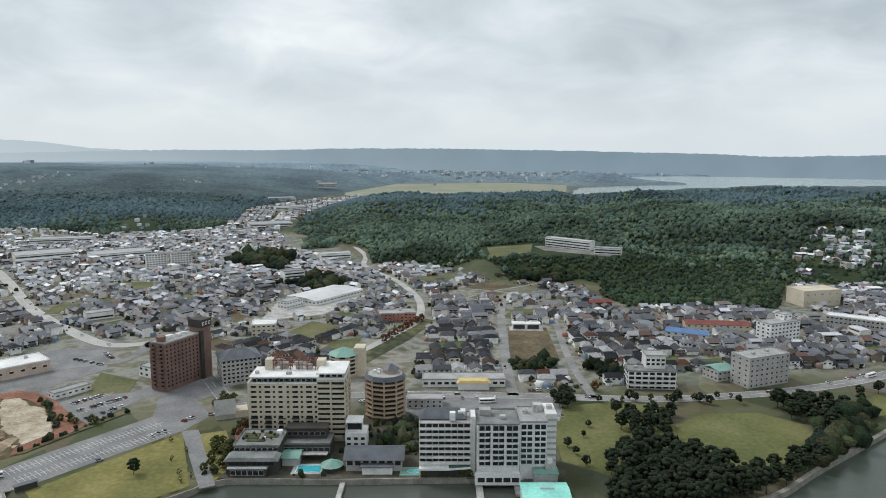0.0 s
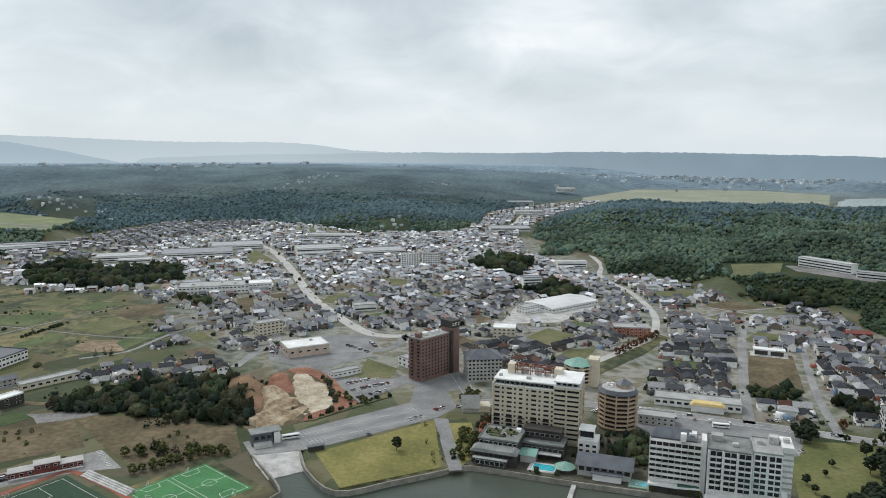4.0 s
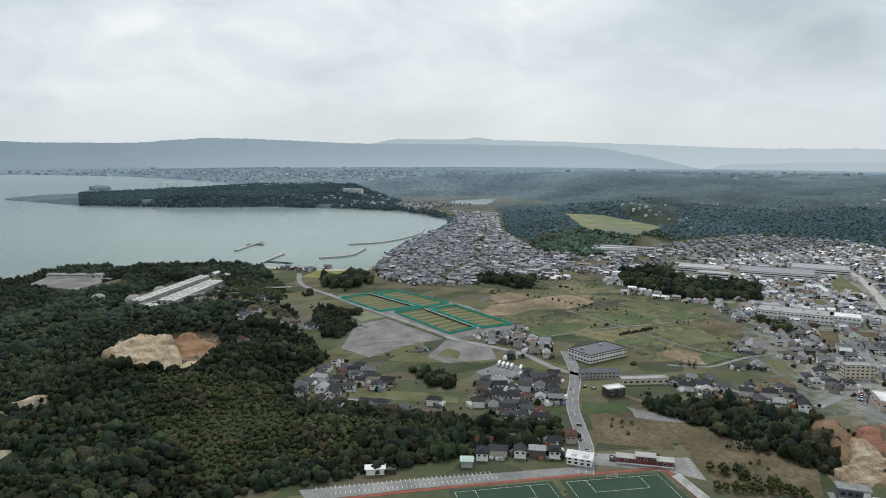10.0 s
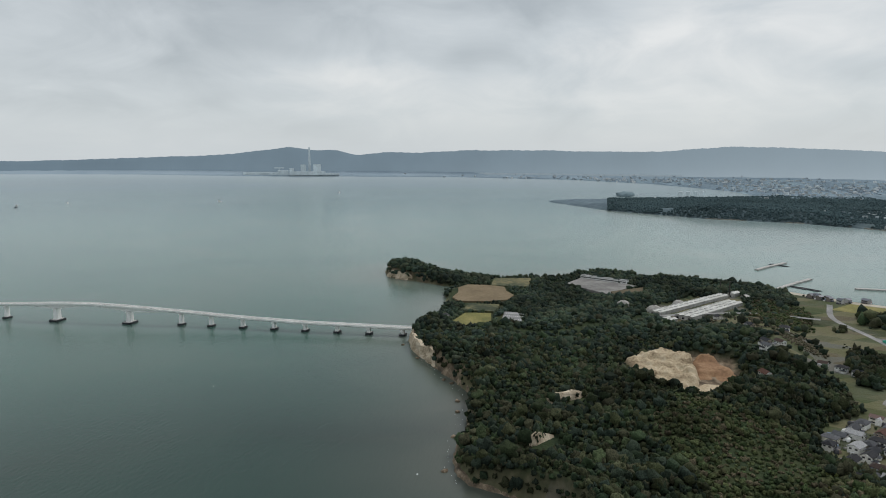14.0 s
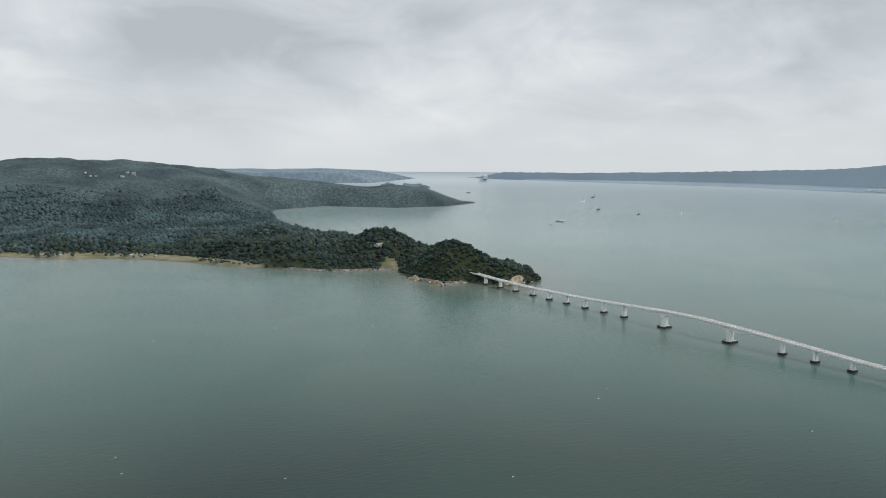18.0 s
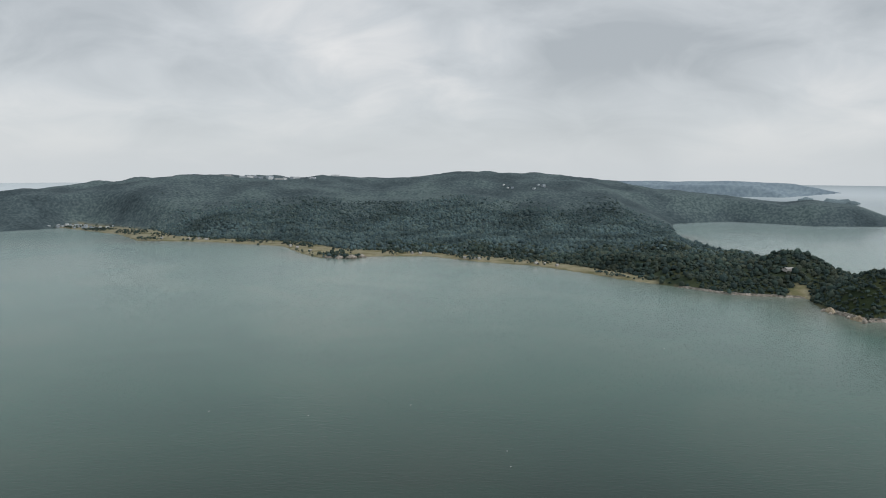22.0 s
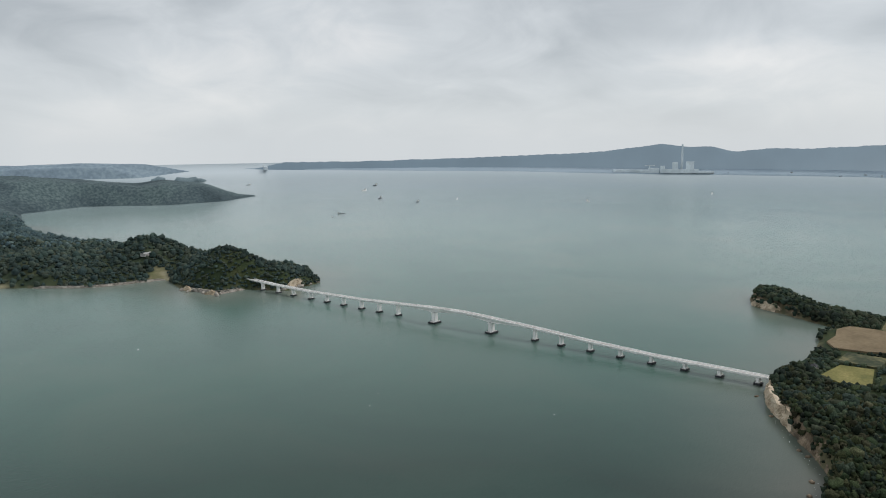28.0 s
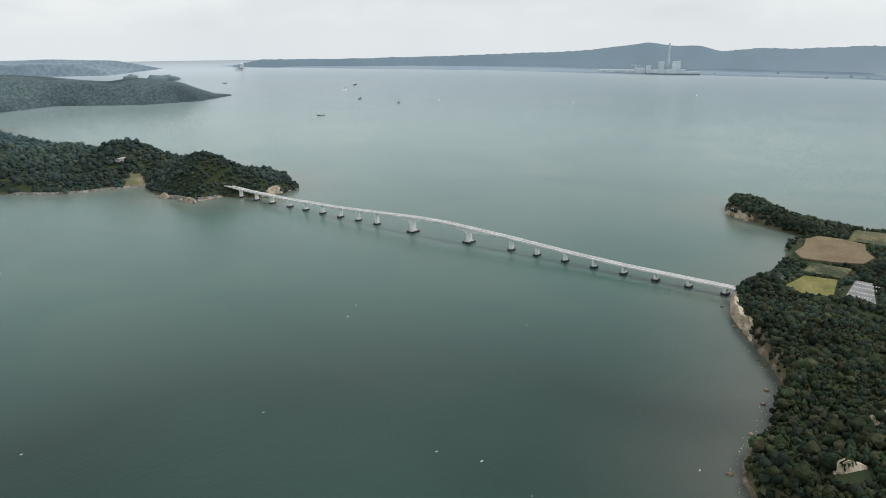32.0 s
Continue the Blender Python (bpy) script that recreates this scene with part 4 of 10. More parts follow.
patch("ground_lawn_hotel_park", [(68, 431), (80, 456), (122, 465), (150, 455), (140, 400), (100, 345), (66, 372)], LAWN, "yellow-green park lawn beside the hotel", category="lawn")
patch("ground_lawn_round", [(134, 384), (146, 425), (170, 442), (205, 444), (226, 425), (224, 400), (205, 378), (160, 355)], LAWN, "wide rounded lawn in the seaside park", category="lawn")
patch("ground_lawn_far_park", [(262, 430), (300, 445), (310, 480), (270, 460)], LAWN, "small lawn beside the coast road", category="lawn")
patch("ground_pitch", [(-331, 262), (-235, 232), (-254, 165), (-353, 195)], TURF, "dark green artificial football pitch", category="pitch")
patch("ground_pitch_second", [(-354, 190), (-257, 160), (-276, 95), (-374, 124)], TURF, "second dark green football pitch", category="pitch")
patch("ground_futsal", [(-283, 256), (-265, 301), (-221, 284), (-240, 240)], TURF2, "bright green futsal courts by the inlet", z=FLAT + 0.16, category="court")
patch("ground_futsal_verge", [(-290, 254), (-268, 309), (-214, 287), (-226, 262), (-236, 234)], MEADOW, "rough grass verge round the small courts", z=FLAT + 0.08, category="verge")
road("ground_red_walk", [(-395, 60), (-380, 118), (-359, 190), (-336, 265), (-330, 267), (-280, 253), (-250, 243), (-230, 235)], 3.2, TRACK, "red paved walk round the pitches", lines=False, z=FLAT + 0.18, category="path")
patch("ground_club_yard", [(-374, 244), (-338, 296), (-308, 280), (-330, 266), (-362, 228)], PALE_ROAD, "pale yard at the clubhouse", category="yard", z=FLAT + 0.14)
patch("ground_meadow_near", [(-437, 330), (-404, 336), (-352, 296), (-388, 256), (-436, 286), (-425, 318)], REED, "brown overgrown lot beside the road", category="field", z=FLAT + 0.1)
patch("ground_green_lot", [(-462, 300), (-437, 330), (-425, 322), (-438, 284)], material("rank_green_weeds", (0.055, 0.085, 0.03), (0.03, 0.05, 0.02), 0.95, 0.05, 0.3, 0.6, light=(0.085, 0.11, 0.042), bump=0.5, bump_scale=0.7), "dark green weedy lot beside the road", category="field", z=FLAT + 0.14)
patch("ground_bare_strip", [(-434, 325), (-424, 322), (-413, 315), (-398, 327), (-386, 342), (-382, 352), (-388, 358), (-404, 344), (-425, 330)], GRAVEL, "bare worn strip between weeds and trees", category="bare ground", z=FLAT + 0.2)
patch("ground_clinic_lawn", [(-566, 304), (-580, 338), (-546, 351), (-534, 337)], PLOT, "grass plot before the clinic", category="lawn", z=FLAT + 0.14)
patch("ground_row_lawn", [(-474, 312), (-468, 325), (-486, 341), (-492, 329)], PLOT, "small grass plot beside the black house", category="lawn", z=FLAT + 0.14)
patch("ground_reed_field", [(-404, 336), (-345, 350), (-279, 352), (-253, 320), (-303, 283), (-345, 302)], REED, "brown field of dry reeds behind the courts", category="field")
SITE_SAND = material("pale_site_sand", (0.42, 0.36, 0.27), (0.27, 0.21, 0.14), 0.95, 0.09, 0.5, 0.4, light=(0.56, 0.51, 0.41), bump=0.5, bump_scale=0.5)
SITE_BANK = material("yellow_brown_cut_bank", (0.31, 0.235, 0.15), (0.16, 0.115, 0.07), 0.95, 0.08, 0.4, 0.4, light=(0.47, 0.40, 0.29), bump=0.8, bump_scale=0.5)
patch("ground_site_soil", [(-323, 419), (-320, 462), (-302, 488), (-289, 486), (-249, 443), (-209, 447), (-240, 380), (-266, 350), (-314, 385)], REED, "brown weedy soil round the building site", category="bare ground", z=FLAT + 0.1)
patch("ground_red_road", [(-314, 474), (-303, 486), (-286, 481), (-262, 463), (-244, 443), (-234, 428), (-219, 423), (-224, 409), (-238, 387), (-243, 378), (-247, 389), (-236, 412), (-252, 434), (-268, 455), (-286, 468), (-300, 467)], CLAY, "red clay haul road round the building site", z=FLAT + 0.5, category="bare ground")
heap("ground_sand_floor", [(-300, 464), (-290, 470), (-276, 455), (-264, 451), (-244, 428), (-236, 408), (-243, 392), (-253, 402), (-266, 411), (-276, 420), (-284, 436), (-296, 452)], SITE_SAND, "pale rutted sandy floor of the building site", FLAT + 0.3, 1.4, 2, (-242, 396), (-298, 464), 1, 0.16, 1.2, "bare ground")
heap("ground_site_bank", [(-277, 362), (-277, 378), (-262, 394), (-256, 406), (-246, 396), (-248, 374), (-260, 356)], SITE_BANK, "stepped yellow-brown cut bank of the building site", FLAT, 4.2, 2, (-249, 384), (-272, 384), 3, 0.25, 1.0)
heap("ground_site_terrace", [(-300, 412), (-292, 421), (-278, 417), (-266, 411), (-259, 401), (-267, 387), (-277, 374), (-283, 392)], SITE_BANK, "terraces of bare yellow earth above the sandy floor", FLAT + 1.5, 7.0, 3, (-262, 402), (-292, 404), 4, 0.3, 1.0)
heap("ground_site_red_top", [(-312, 440), (-313, 456), (-301, 458), (-288, 440), (-279, 428), (-281, 420), (-295, 421)], CLAY, "red clay shelf above the building site", FLAT + 0.5, 4.5, 3, (-280, 432), (-308, 444), 2, 0.4, 1.2)
heap("ground_site_scrub", [(-338, 424), (-322, 438), (-298, 422), (-281, 404), (-277, 382), (-286, 374), (-300, 392), (-314, 404), (-326, 404)], material("reddish_brown_soil", (0.20, 0.125, 0.075), (0.10, 0.08, 0.045), 0.95, 0.06, 0.4, 0.5, light=(0.30, 0.18, 0.11), bump=0.7, bump_scale=0.5), "weedy red-brown slope beside the copse", FLAT, 8.5, 6, (-280, 400), (-312, 412), 0, 0.6, 1.6)
patch("ground_site_yard", [(-316, 478), (-302, 496), (-272, 488), (-258, 468), (-262, 460), (-290, 478)], GRAVEL, "pale worn yard above the clay road", z=FLAT + 0.3, category="bare ground")
patch("ground_site_verge", [(-241, 379), (-237, 382), (-206, 441), (-209, 448), (-222, 424), (-226, 408)], MEADOW, "weedy verge between the car park and the clay", z=FLAT + 0.7, category="verge")
patch("ground_lot_cars", [(-262, 462), (-239, 490), (-206, 476), (-222, 424), (-240, 440)], ASPHALT, "asphalt lot with rows of parked cars", category="car park")
patch("ground_lot_grass", [(-250, 476), (-263, 527), (-227, 509), (-222, 482)], PLOT, "grass plot enclosed by car parks", category="lawn", z=FLAT + 0.2)
patch("ground_shop_lot", [(-345, 495), (-372, 545), (-330, 590), (-290, 600), (-262, 535), (-290, 482)], ASPHALT, "wide asphalt lot of the shopping street", category="car park", z=FLAT + 0.1)
patch("ground_brick_yard", [(-222, 478), (-190, 535), (-150, 500), (-165, 470)], ASPHALT, "asphalt yard round the brick hotel", category="yard", z=FLAT + 0.1)
patch("ground_hotel_yard", [(-128, 352), (-128, 430), (-20, 440), (66, 372), (66, 352)], material("dark_garden_ground", (0.075, 0.07, 0.05), (0.035, 0.04, 0.025), 0.95, 0.12, 0.8, 0.6, light=(0.15, 0.14, 0.115)), "shady planted grounds of the waterfront hotels", category="yard", z=FLAT + 0.06)
patch("ground_hotel_car_park", [(-24, 446), (-30, 474), (85, 476), (74, 430), (20, 400)], ASPHALT, "hotel car park along the main street", category="car park", z=FLAT + 0.16)
patch("ground_plot_centre", [(62, 663), (99, 663), (95, 556), (54, 556)], REED, "fallow brown plot between the streets", category="field")
patch("ground_plot_terraces", [(22, 850), (61, 838), (92, 862), (58, 898)], REED, "brown terraced plot below the wooded hill", category="field", z=FLAT + 0.16)
patch("ground_plot_upper", [(98, 892), (60, 906), (70, 925), (120, 905)], PLOT, "green terraced plot below the wooded hill", category="field", z=FLAT + 0.16)
patch("ground_plot_lower", [(24, 800), (58, 832), (84, 836), (44, 790)], PLOT, "green plot between lanes", category="field", z=FLAT + 0.16)
road("road_plot_lane", [(20, 790), (60, 835), (95, 862), (130, 890)], 4, PALE_ROAD, "narrow pale lane between the plots", lines=False)
road("road_plot_cross", [(15, 855), (60, 835), (100, 812)], 4, PALE_ROAD, "narrow pale cross lane between the plots", lines=False)
patch("ground_green_bank", [(-78, 560), (-40, 640), (-18, 700), (-8, 690), (-30, 620), (-62, 548)], MEADOW, "grassy railway bank with red-leaved trees", category="verge")
patch("ground_field_west", [(-765, 372), (-829, 560), (-782, 638), (-635, 645), (-545, 603), (-501, 494), (-517, 440), (-600, 445), (-700, 400)], MEADOW, "wide green and yellow fallow fields", category="field")
TAN = material("bare_tan_field", (0.225, 0.165, 0.105), (0.125, 0.105, 0.06), 0.95, 0.02, 0.2, 0.35, light=(0.34, 0.27, 0.19), bump=0.5, bump_scale=0.6)
patch("ground_field_tan", [(-876, 463), (-882, 492), (-866, 508), (-842, 512), (-826, 483), (-822, 443), (-850, 446)], TAN, "bare tan strip beside the ditch", z=FLAT + 0.2, category="field")
patch("ground_field_bare", [(-791, 392), (-764, 393), (-756, 424), (-768, 462), (-750, 506), (-758, 545), (-772, 570), (-806, 570), (-826, 560), (-830, 513), (-816, 470), (-818, 430)], TAN, "bare brown field with tracks", z=FLAT + 0.2, category="field")
for k, (mat_, poly) in enumerate(((PLOT, [(-736, 1067), (-640, 974), (-616, 954), (-656, 928), (-700, 985)]), (PLOT, [(-962, 1360), (-809, 1393), (-606, 1294), (-700, 1310), (-751, 1340)]), (PLOT, [(-644, 686), (-644, 710), (-671, 742), (-676, 723)]),
                                  (REED, [(-473, 637), (-467, 659), (-511, 719), (-521, 700)]), (PLOT, [(-411, 714), (-375, 736), (-409, 773), (-423, 752)]), (PLOT, [(-403, 866), (-354, 830), (-362, 892), (-404, 889)]),
                                  (REED, [(-1053, 740), (-987, 783), (-1039, 827), (-1072, 766)]), (REED, [(-951, 642), (-915, 666), (-934, 714), (-974, 669)]), (PLOT, [(-146, 641), (-130, 688), (-100, 668), (-122, 614)]),
                                  (PLOT, [(-108, 579), (-96, 617), (-73, 629), (-80, 582)]), (PLOT, [(-33, 914), (20, 955), (11, 899), (-18, 896)]), (PLOT, [(62, 709), (78, 747), (97, 738), (89, 700)]), (REED, [(-612, 589), (-620, 629), (-578, 649), (-571, 597)]),
                                  (PLOT, [(-667, 224), (-652, 241), (-630, 216), (-647, 199)]), (PLOT, [(-517, 188), (-506, 204), (-519, 211), (-532, 198)]))):
    patch("ground_town_plot_%d" % (k + 1), poly, mat_, "grassy vacant plot among the houses" if mat_ is PLOT else "ploughed brown plot among the houses", category="field", z=FLAT + 0.24)
for k, (mat_, poly) in enumerate(((CROP, [(-686, 393), (-689, 470), (-664, 476), (-640, 392)]), (CROP, [(-706, 505), (-693, 572), (-654, 576), (-648, 512)]), (PLOT, [(-603, 520), (-594, 574), (-541, 560), (-550, 512)]), (CROP, [(-601, 456), (-600, 502), (-574, 493), (-580, 444)]),
                                  (REED, [(-606, 588), (-588, 640), (-550, 606), (-569, 572)]), (CROP, [(-519, 514), (-494, 545), (-489, 478), (-512, 492)]), (PLOT, [(-748, 590), (-740, 628), (-690, 634), (-700, 590)]), (CROP, [(-668, 590), (-672, 634), (-632, 630), (-636, 596)]))):
    patch("ground_field_strip_%d" % (k + 1), poly, mat_, {"green_crops": "green crop strip among the fallow fields", "rough_plot_grass": "pale grass strip among the fallow fields"}.get(mat_.name, "ploughed brown strip among the fields"), category="field", z=FLAT + 0.22)
road("road_field_track", [(-648, 404), (-645, 485), (-635, 551), (-627, 612)], 3.0, GRAVEL, "narrow gravel track between the fields", lines=False, z=FLAT + 0.26, category="track")
road("road_field_lane", [(-505, 441), (-481, 473), (-485, 531), (-477, 602)], 4.0, PALE_ROAD, "narrow pale lane past the fields", lines=False, z=FLAT + 0.26)
road("road_field_cross", [(-745, 500), (-645, 505), (-540, 508), (-483, 520)], 2.6, GRAVEL, "gravel cross track between the fields", lines=False, z=FLAT + 0.25, category="track")
patch("ground_factory_lot", [(-182, 690), (-185, 790), (-100, 845), (-88, 800), (-125, 715)], CONCRETE, "pale concrete yard of the factory", category="yard")
patch("ground_field_bare_small", [(-540, 460), (-545, 493), (-520, 502), (-497, 508), (-486, 473), (-506, 462)], TAN, "small ploughed field", z=FLAT + 0.2, category="field")
patch("ground_field_north", [(-840, 430), (-940, 560), (-900, 680), (-800, 650), (-830, 560)], MEADOW, "green marshy field beyond the tennis courts", category="field", z=FLAT + 0.1)
patch("ground_court_yard", [(-975, 252), (-962, 356), (-830, 395), (-700, 400), (-690, 300), (-715, 295), (-870, 268)], GRAVEL, "pale yard round the tennis courts", z=FLAT + 0.1, category="yard")
TEAL_NET = material("teal_fence_net", (0.06, 0.40, 0.30), (0.04, 0.30, 0.22), 0.8, 0.1, 1.0, 0.4)
COURT = material("court_grass", (0.085, 0.105, 0.04), (0.055, 0.075, 0.03), 0.95, 0.05, 0.3, 0.6, light=(0.12, 0.135, 0.055))
COURT_WORN = material("worn_court_grass", (0.17, 0.168, 0.082), (0.12, 0.125, 0.058), 0.95, 0.06, 0.3, 0.7, light=(0.23, 0.215, 0.115))
for k, poly in enumerate(([(-950, 261), (-955, 306), (-858, 329), (-855, 277)], [(-958, 315), (-958, 350), (-858, 376), (-849, 337)],
                          [(-832, 293), (-836, 331), (-724, 343), (-714, 304)], [(-827, 343), (-830, 379), (-717, 390), (-720, 352)])):
    patch("ground_tennis_border_%d" % (k + 1), grown(poly, 5.7), TEAL_NET, "teal fence line round the tennis courts", z=FLAT + 0.2, category="court")
    court = patch("ground_tennis_%d" % (k + 1), grown(poly, 4.8), COURT, "green tennis courts with worn yellow bands", z=FLAT + 0.28, category="court")
    q = [Vector((*v, 0)) for v in grown(poly, -3)]
    for n in range(7):
        u0, u1 = (n + 0.12) / 7, (n + 0.66) / 7
        ends = [q[0].lerp(q[3], u0), q[1].lerp(q[2], u0), q[1].lerp(q[2], u1), q[0].lerp(q[3], u1)]
        bm = bmesh.new()
        prism(bm, [(v.x, v.y) for v in ends], FLAT + 0.2, FLAT + 0.3)
        part("court_band", bm, COURT_WORN, court)
for poly in ([(-950, 261), (-955, 306), (-858, 329), (-855, 277)], [(-958, 315), (-958, 350), (-858, 376), (-849, 337)],
             [(-832, 293), (-836, 331), (-724, 343), (-714, 304)], [(-827, 343), (-830, 379), (-717, 390), (-720, 352)]):
    around = grown(poly, 5.6)
    cx, cy = sum(p[0] for p in around) / 4, sum(p[1] for p in around) / 4
    fence = thing("court_fence", cx, cy, FLAT, 0, "tall teal net fence round a block of tennis courts", "fence", "fences of the tennis courts")
    for (ax, ay), (bx, by) in zip(around, around[1:] + around[:1]):
        line = [Vector((ax - cx, ay - cy, 0)), Vector((bx - cx, by - cy, 0))]
        part("net", strip(bmesh.new(), line, -0.15, 0.15, 0.3, 2.8), TEAL_NET, fence)
        part("post", boxes((ax - cx - 0.2, ax - cx + 0.2, ay - cy - 0.2, ay - cy + 0.2, 0, 3.1)), TEAL_NET, fence)
patch("ground_lot_west", [(-711, 172), (-800, 222), (-811, 268), (-694, 288), (-690, 244), (-666, 186)], GRAVEL, "grey parking field with faint rows", category="car park")
patch("ground_lot_shops", [(-640, 240), (-690, 290), (-640, 318), (-600, 300), (-610, 250)], GRAVEL, "gravel yards between the houses", category="yard", z=FLAT + 0.08)
patch("ground_lot_buses", [(-573, 259), (-590, 303), (-566, 308), (-525, 268)], ASPHALT, "asphalt lot with parked buses and cars", category="car park")
patch("ground_lot_paddy", [(-642, 252), (-658, 274), (-640, 280), (-620, 266)], PLOT, "small square of pale grass", z=FLAT + 0.2, category="lawn")
patch("ground_lawn_strip", [(-560, 128), (-582, 136), (-541, 194), (-521, 184)], PLOT, "long grass plot between rows of houses", category="lawn")
patch("ground_park_bays", [(-418, 40), (-398, 112), (-378, 172), (-362, 222), (-354, 214), (-366, 170), (-385, 110), (-402, 40)], PALE_ROAD, "long row of parking bays above the pitch", category="car park")
patch("ground_valley_field", [(-150, 2470), (-330, 2440), (-360, 2600), (-205, 3200), (296, 3300), (537, 3100), (430, 2480)], material("rice_plain", (0.25, 0.265, 0.195), (0.18, 0.21, 0.15), 0.95, 0.006, 0.04, 0.8, light=(0.36, 0.36, 0.28)), "pale green rice plain with an airstrip behind the hills", category="field", z=FLAT + 0.4)
patch("ground_valley_field_far", [(-1690, 1214), (-1595, 1275), (-1290, 1205), (-1184, 1022), (-1330, 1003)], material("valley_grass", (0.165, 0.19, 0.10), (0.125, 0.15, 0.082), 0.95, 0.01, 0.06, 0.6, light=(0.30, 0.29, 0.13)), "yellow-green valley field between woods", category="field", z=24.6)
for k, poly in enumerate(([(-1420, 1080), (-1240, 1080), (-1250, 1095), (-1410, 1095)], [(-1270, 1035), (-1215, 1040), (-1225, 1060), (-1290, 1050)])):
    patch("ground_valley_strip_%d" % (k + 1), poly, GRAVEL, "pale bare strip in the valley field", category="field", z=24.8)
patch("ground_school_yard", [(67, 1066), (140, 1102), (127, 1017), (66, 962)], PLOT, "playing field of the hillside school", category="lawn", z=22.6)
patch("ground_school_court", [(140, 1080), (150, 1085), (245, 1005), (232, 978), (150, 1035)], GRAVEL, "pale yard before the hillside school", category="yard", z=22.5)
CAMP_FIELDS = [[(-1064, -300), (-1090, -316), (-1130, -314), (-1172, -322), (-1202, -312), (-1206, -280), (-1196, -246), (-1160, -238), (-1128, -222), (-1088, -228), (-1070, -262)], [(-928, -284), (-985, -276), (-991, -239), (-925, -229), (-903, -247)],
               [(-1003, -283), (-1051, -282), (-1053, -235), (-1003, -234)], [(-1203, -270), (-1277, -275), (-1292, -209), (-1206, -206)], [(-1004, -221), (-1004, -202), (-925, -184), (-885, -178), (-884, -212), (-940, -218)],
               [(-1242, -144), (-1316, -116), (-1247, -24), (-1164, -75)], [(-1180, -68), (-1228, -14), (-1167, -19), (-1131, -57)]]
patch("ground_camp_lawn", CAMP_FIELDS[1], GRASS, "bright lawn on the headland", z=6.8, category="lawn", deep=5)
patch("ground_camp_reeds", CAMP_FIELDS[0], material("dry_golden_grass", (0.185, 0.14, 0.082), (0.105, 0.08, 0.045), 0.95, 0.025, 0.2, 0.9, light=(0.26, 0.205, 0.13), bump=0.5, bump_scale=0.6), "brown field on the headland", z=6.8, category="field", deep=5)
patch("ground_camp_side", CAMP_FIELDS[2], MEADOW, "dark green field edge on the headland", z=6.7, category="field", deep=5)
patch("ground_end_lot", CAMP_FIELDS[5], GRAVEL, "grey gravel yard at the end of the headland", z=max(float(v) for v in ground_z([p[0] for p in CAMP_FIELDS[5]] + [-1240], [p[1] for p in CAMP_FIELDS[5]] + [-90])[0]) + 0.2, category="yard", deep=7)
patch("ground_end_field", CAMP_FIELDS[6], REED, "tan field at the end of the headland", z=max(float(v) for v in ground_z([p[0] for p in CAMP_FIELDS[6]], [p[1] for p in CAMP_FIELDS[6]])[0]) + 0.2, category="field", deep=7)
patch("ground_camp_green", CAMP_FIELDS[3], MEADOW, "green field at the end of the headland", z=7.0, category="field", deep=5)
patch("ground_camp_yard", CAMP_FIELDS[4], ASPHALT, "dark parking yard on the headland", z=6.9, category="car park", deep=5)
patch("ground_shore_field_bay", [(-1142, 252), (-1202, 304), (-1160, 383), (-1104, 322)], GRASS, "grass strip behind the beach", category="field")
patch("ground_lot_court", [(-859, 230), (-873, 249), (-860, 262), (-819, 270), (-812, 234)], material("pale_green_court", (0.17, 0.20, 0.12), (0.12, 0.15, 0.08), 0.9, 0.05, 0.5, 0.5), "pale green practice court beside the parking field", category="court", z=FLAT + 0.27)

DARK_STAND = material("dark_bench_roof", (0.06, 0.06, 0.055), (0.03, 0.03, 0.03), 0.7, 0.3, 2.0, 0.5)
road("road_main", [(-258, 610), (-292, 603), (-350, 650), (-444, 748), (-557, 895), (-687, 1052), (-780, 1140)], 12, LIGHT_ROAD, "straight pale main road through the town")
road("road_station", [(-150, 470), (-205, 560), (-258, 610), (-200, 660), (-120, 690)], 11, ASPHALT, "grey town road past the brick hotel")
road("road_seaside", [(-150, 452), (-53, 478), (46, 476), (142, 469), (203, 476), (255, 488), (334, 520), (450, 590)], 12, PALE_ROAD, "pale street along the waterfront")
road("road_pitch", [(-352, 216), (-385, 243), (-417, 262), (-462, 290), (-525, 342), (-590, 380)], 11, ASPHALT, "grey road with white edge lines past the pitch")
road("road_west", [(-1180, 262), (-1080, 238), (-985, 252), (-905, 263), (-845, 273), (-715, 296), (-690, 297), (-640, 320), (-600, 335), (-525, 342), (-440, 420), (-372, 470)], 8, PALE_ROAD, "pale lane across the fields", lines=False)
road("road_diagonal", [(-360, 466), (-368, 510), (-374, 558), (-420, 600)], 8, PALE_ROAD, "pale side road by the shop", lines=False)
road("road_rail_side", [(-84, 552), (-44, 640), (-25, 695), (-28, 790), (-60, 900), (-112, 1010), (-122, 1109), (-149, 1203), (-172, 1290)], 8, LIGHT_ROAD, "pale road beside the railway bank", lines=False)
road("road_centre", [(49, 476), (51, 556), (60, 717), (70, 800)], 8, PALE_ROAD, "pale street between the plots", lines=False)
road("road_east_side", [(104, 470), (103, 560), (112, 700)], 6, PALE_ROAD, "narrow pale street", lines=False)
road("road_lot_edge", [(-338, 500), (-300, 535), (-258, 560), (-258, 610)], 8, ASPHALT, "road along the shop's car park", lines=False)
road("road_bay_town", [(-1010, 455), (-1090, 520), (-1180, 625), (-1330, 690), (-1450, 800), (-1560, 850)], 4, ASPHALT, "narrow street through the fishing town", lines=False)
road("road_car_park_edge", [(-262, 350), (-300, 372), (-330, 360), (-400, 352), (-470, 340)], 6, REED, "sandy track along the building site", lines=False)
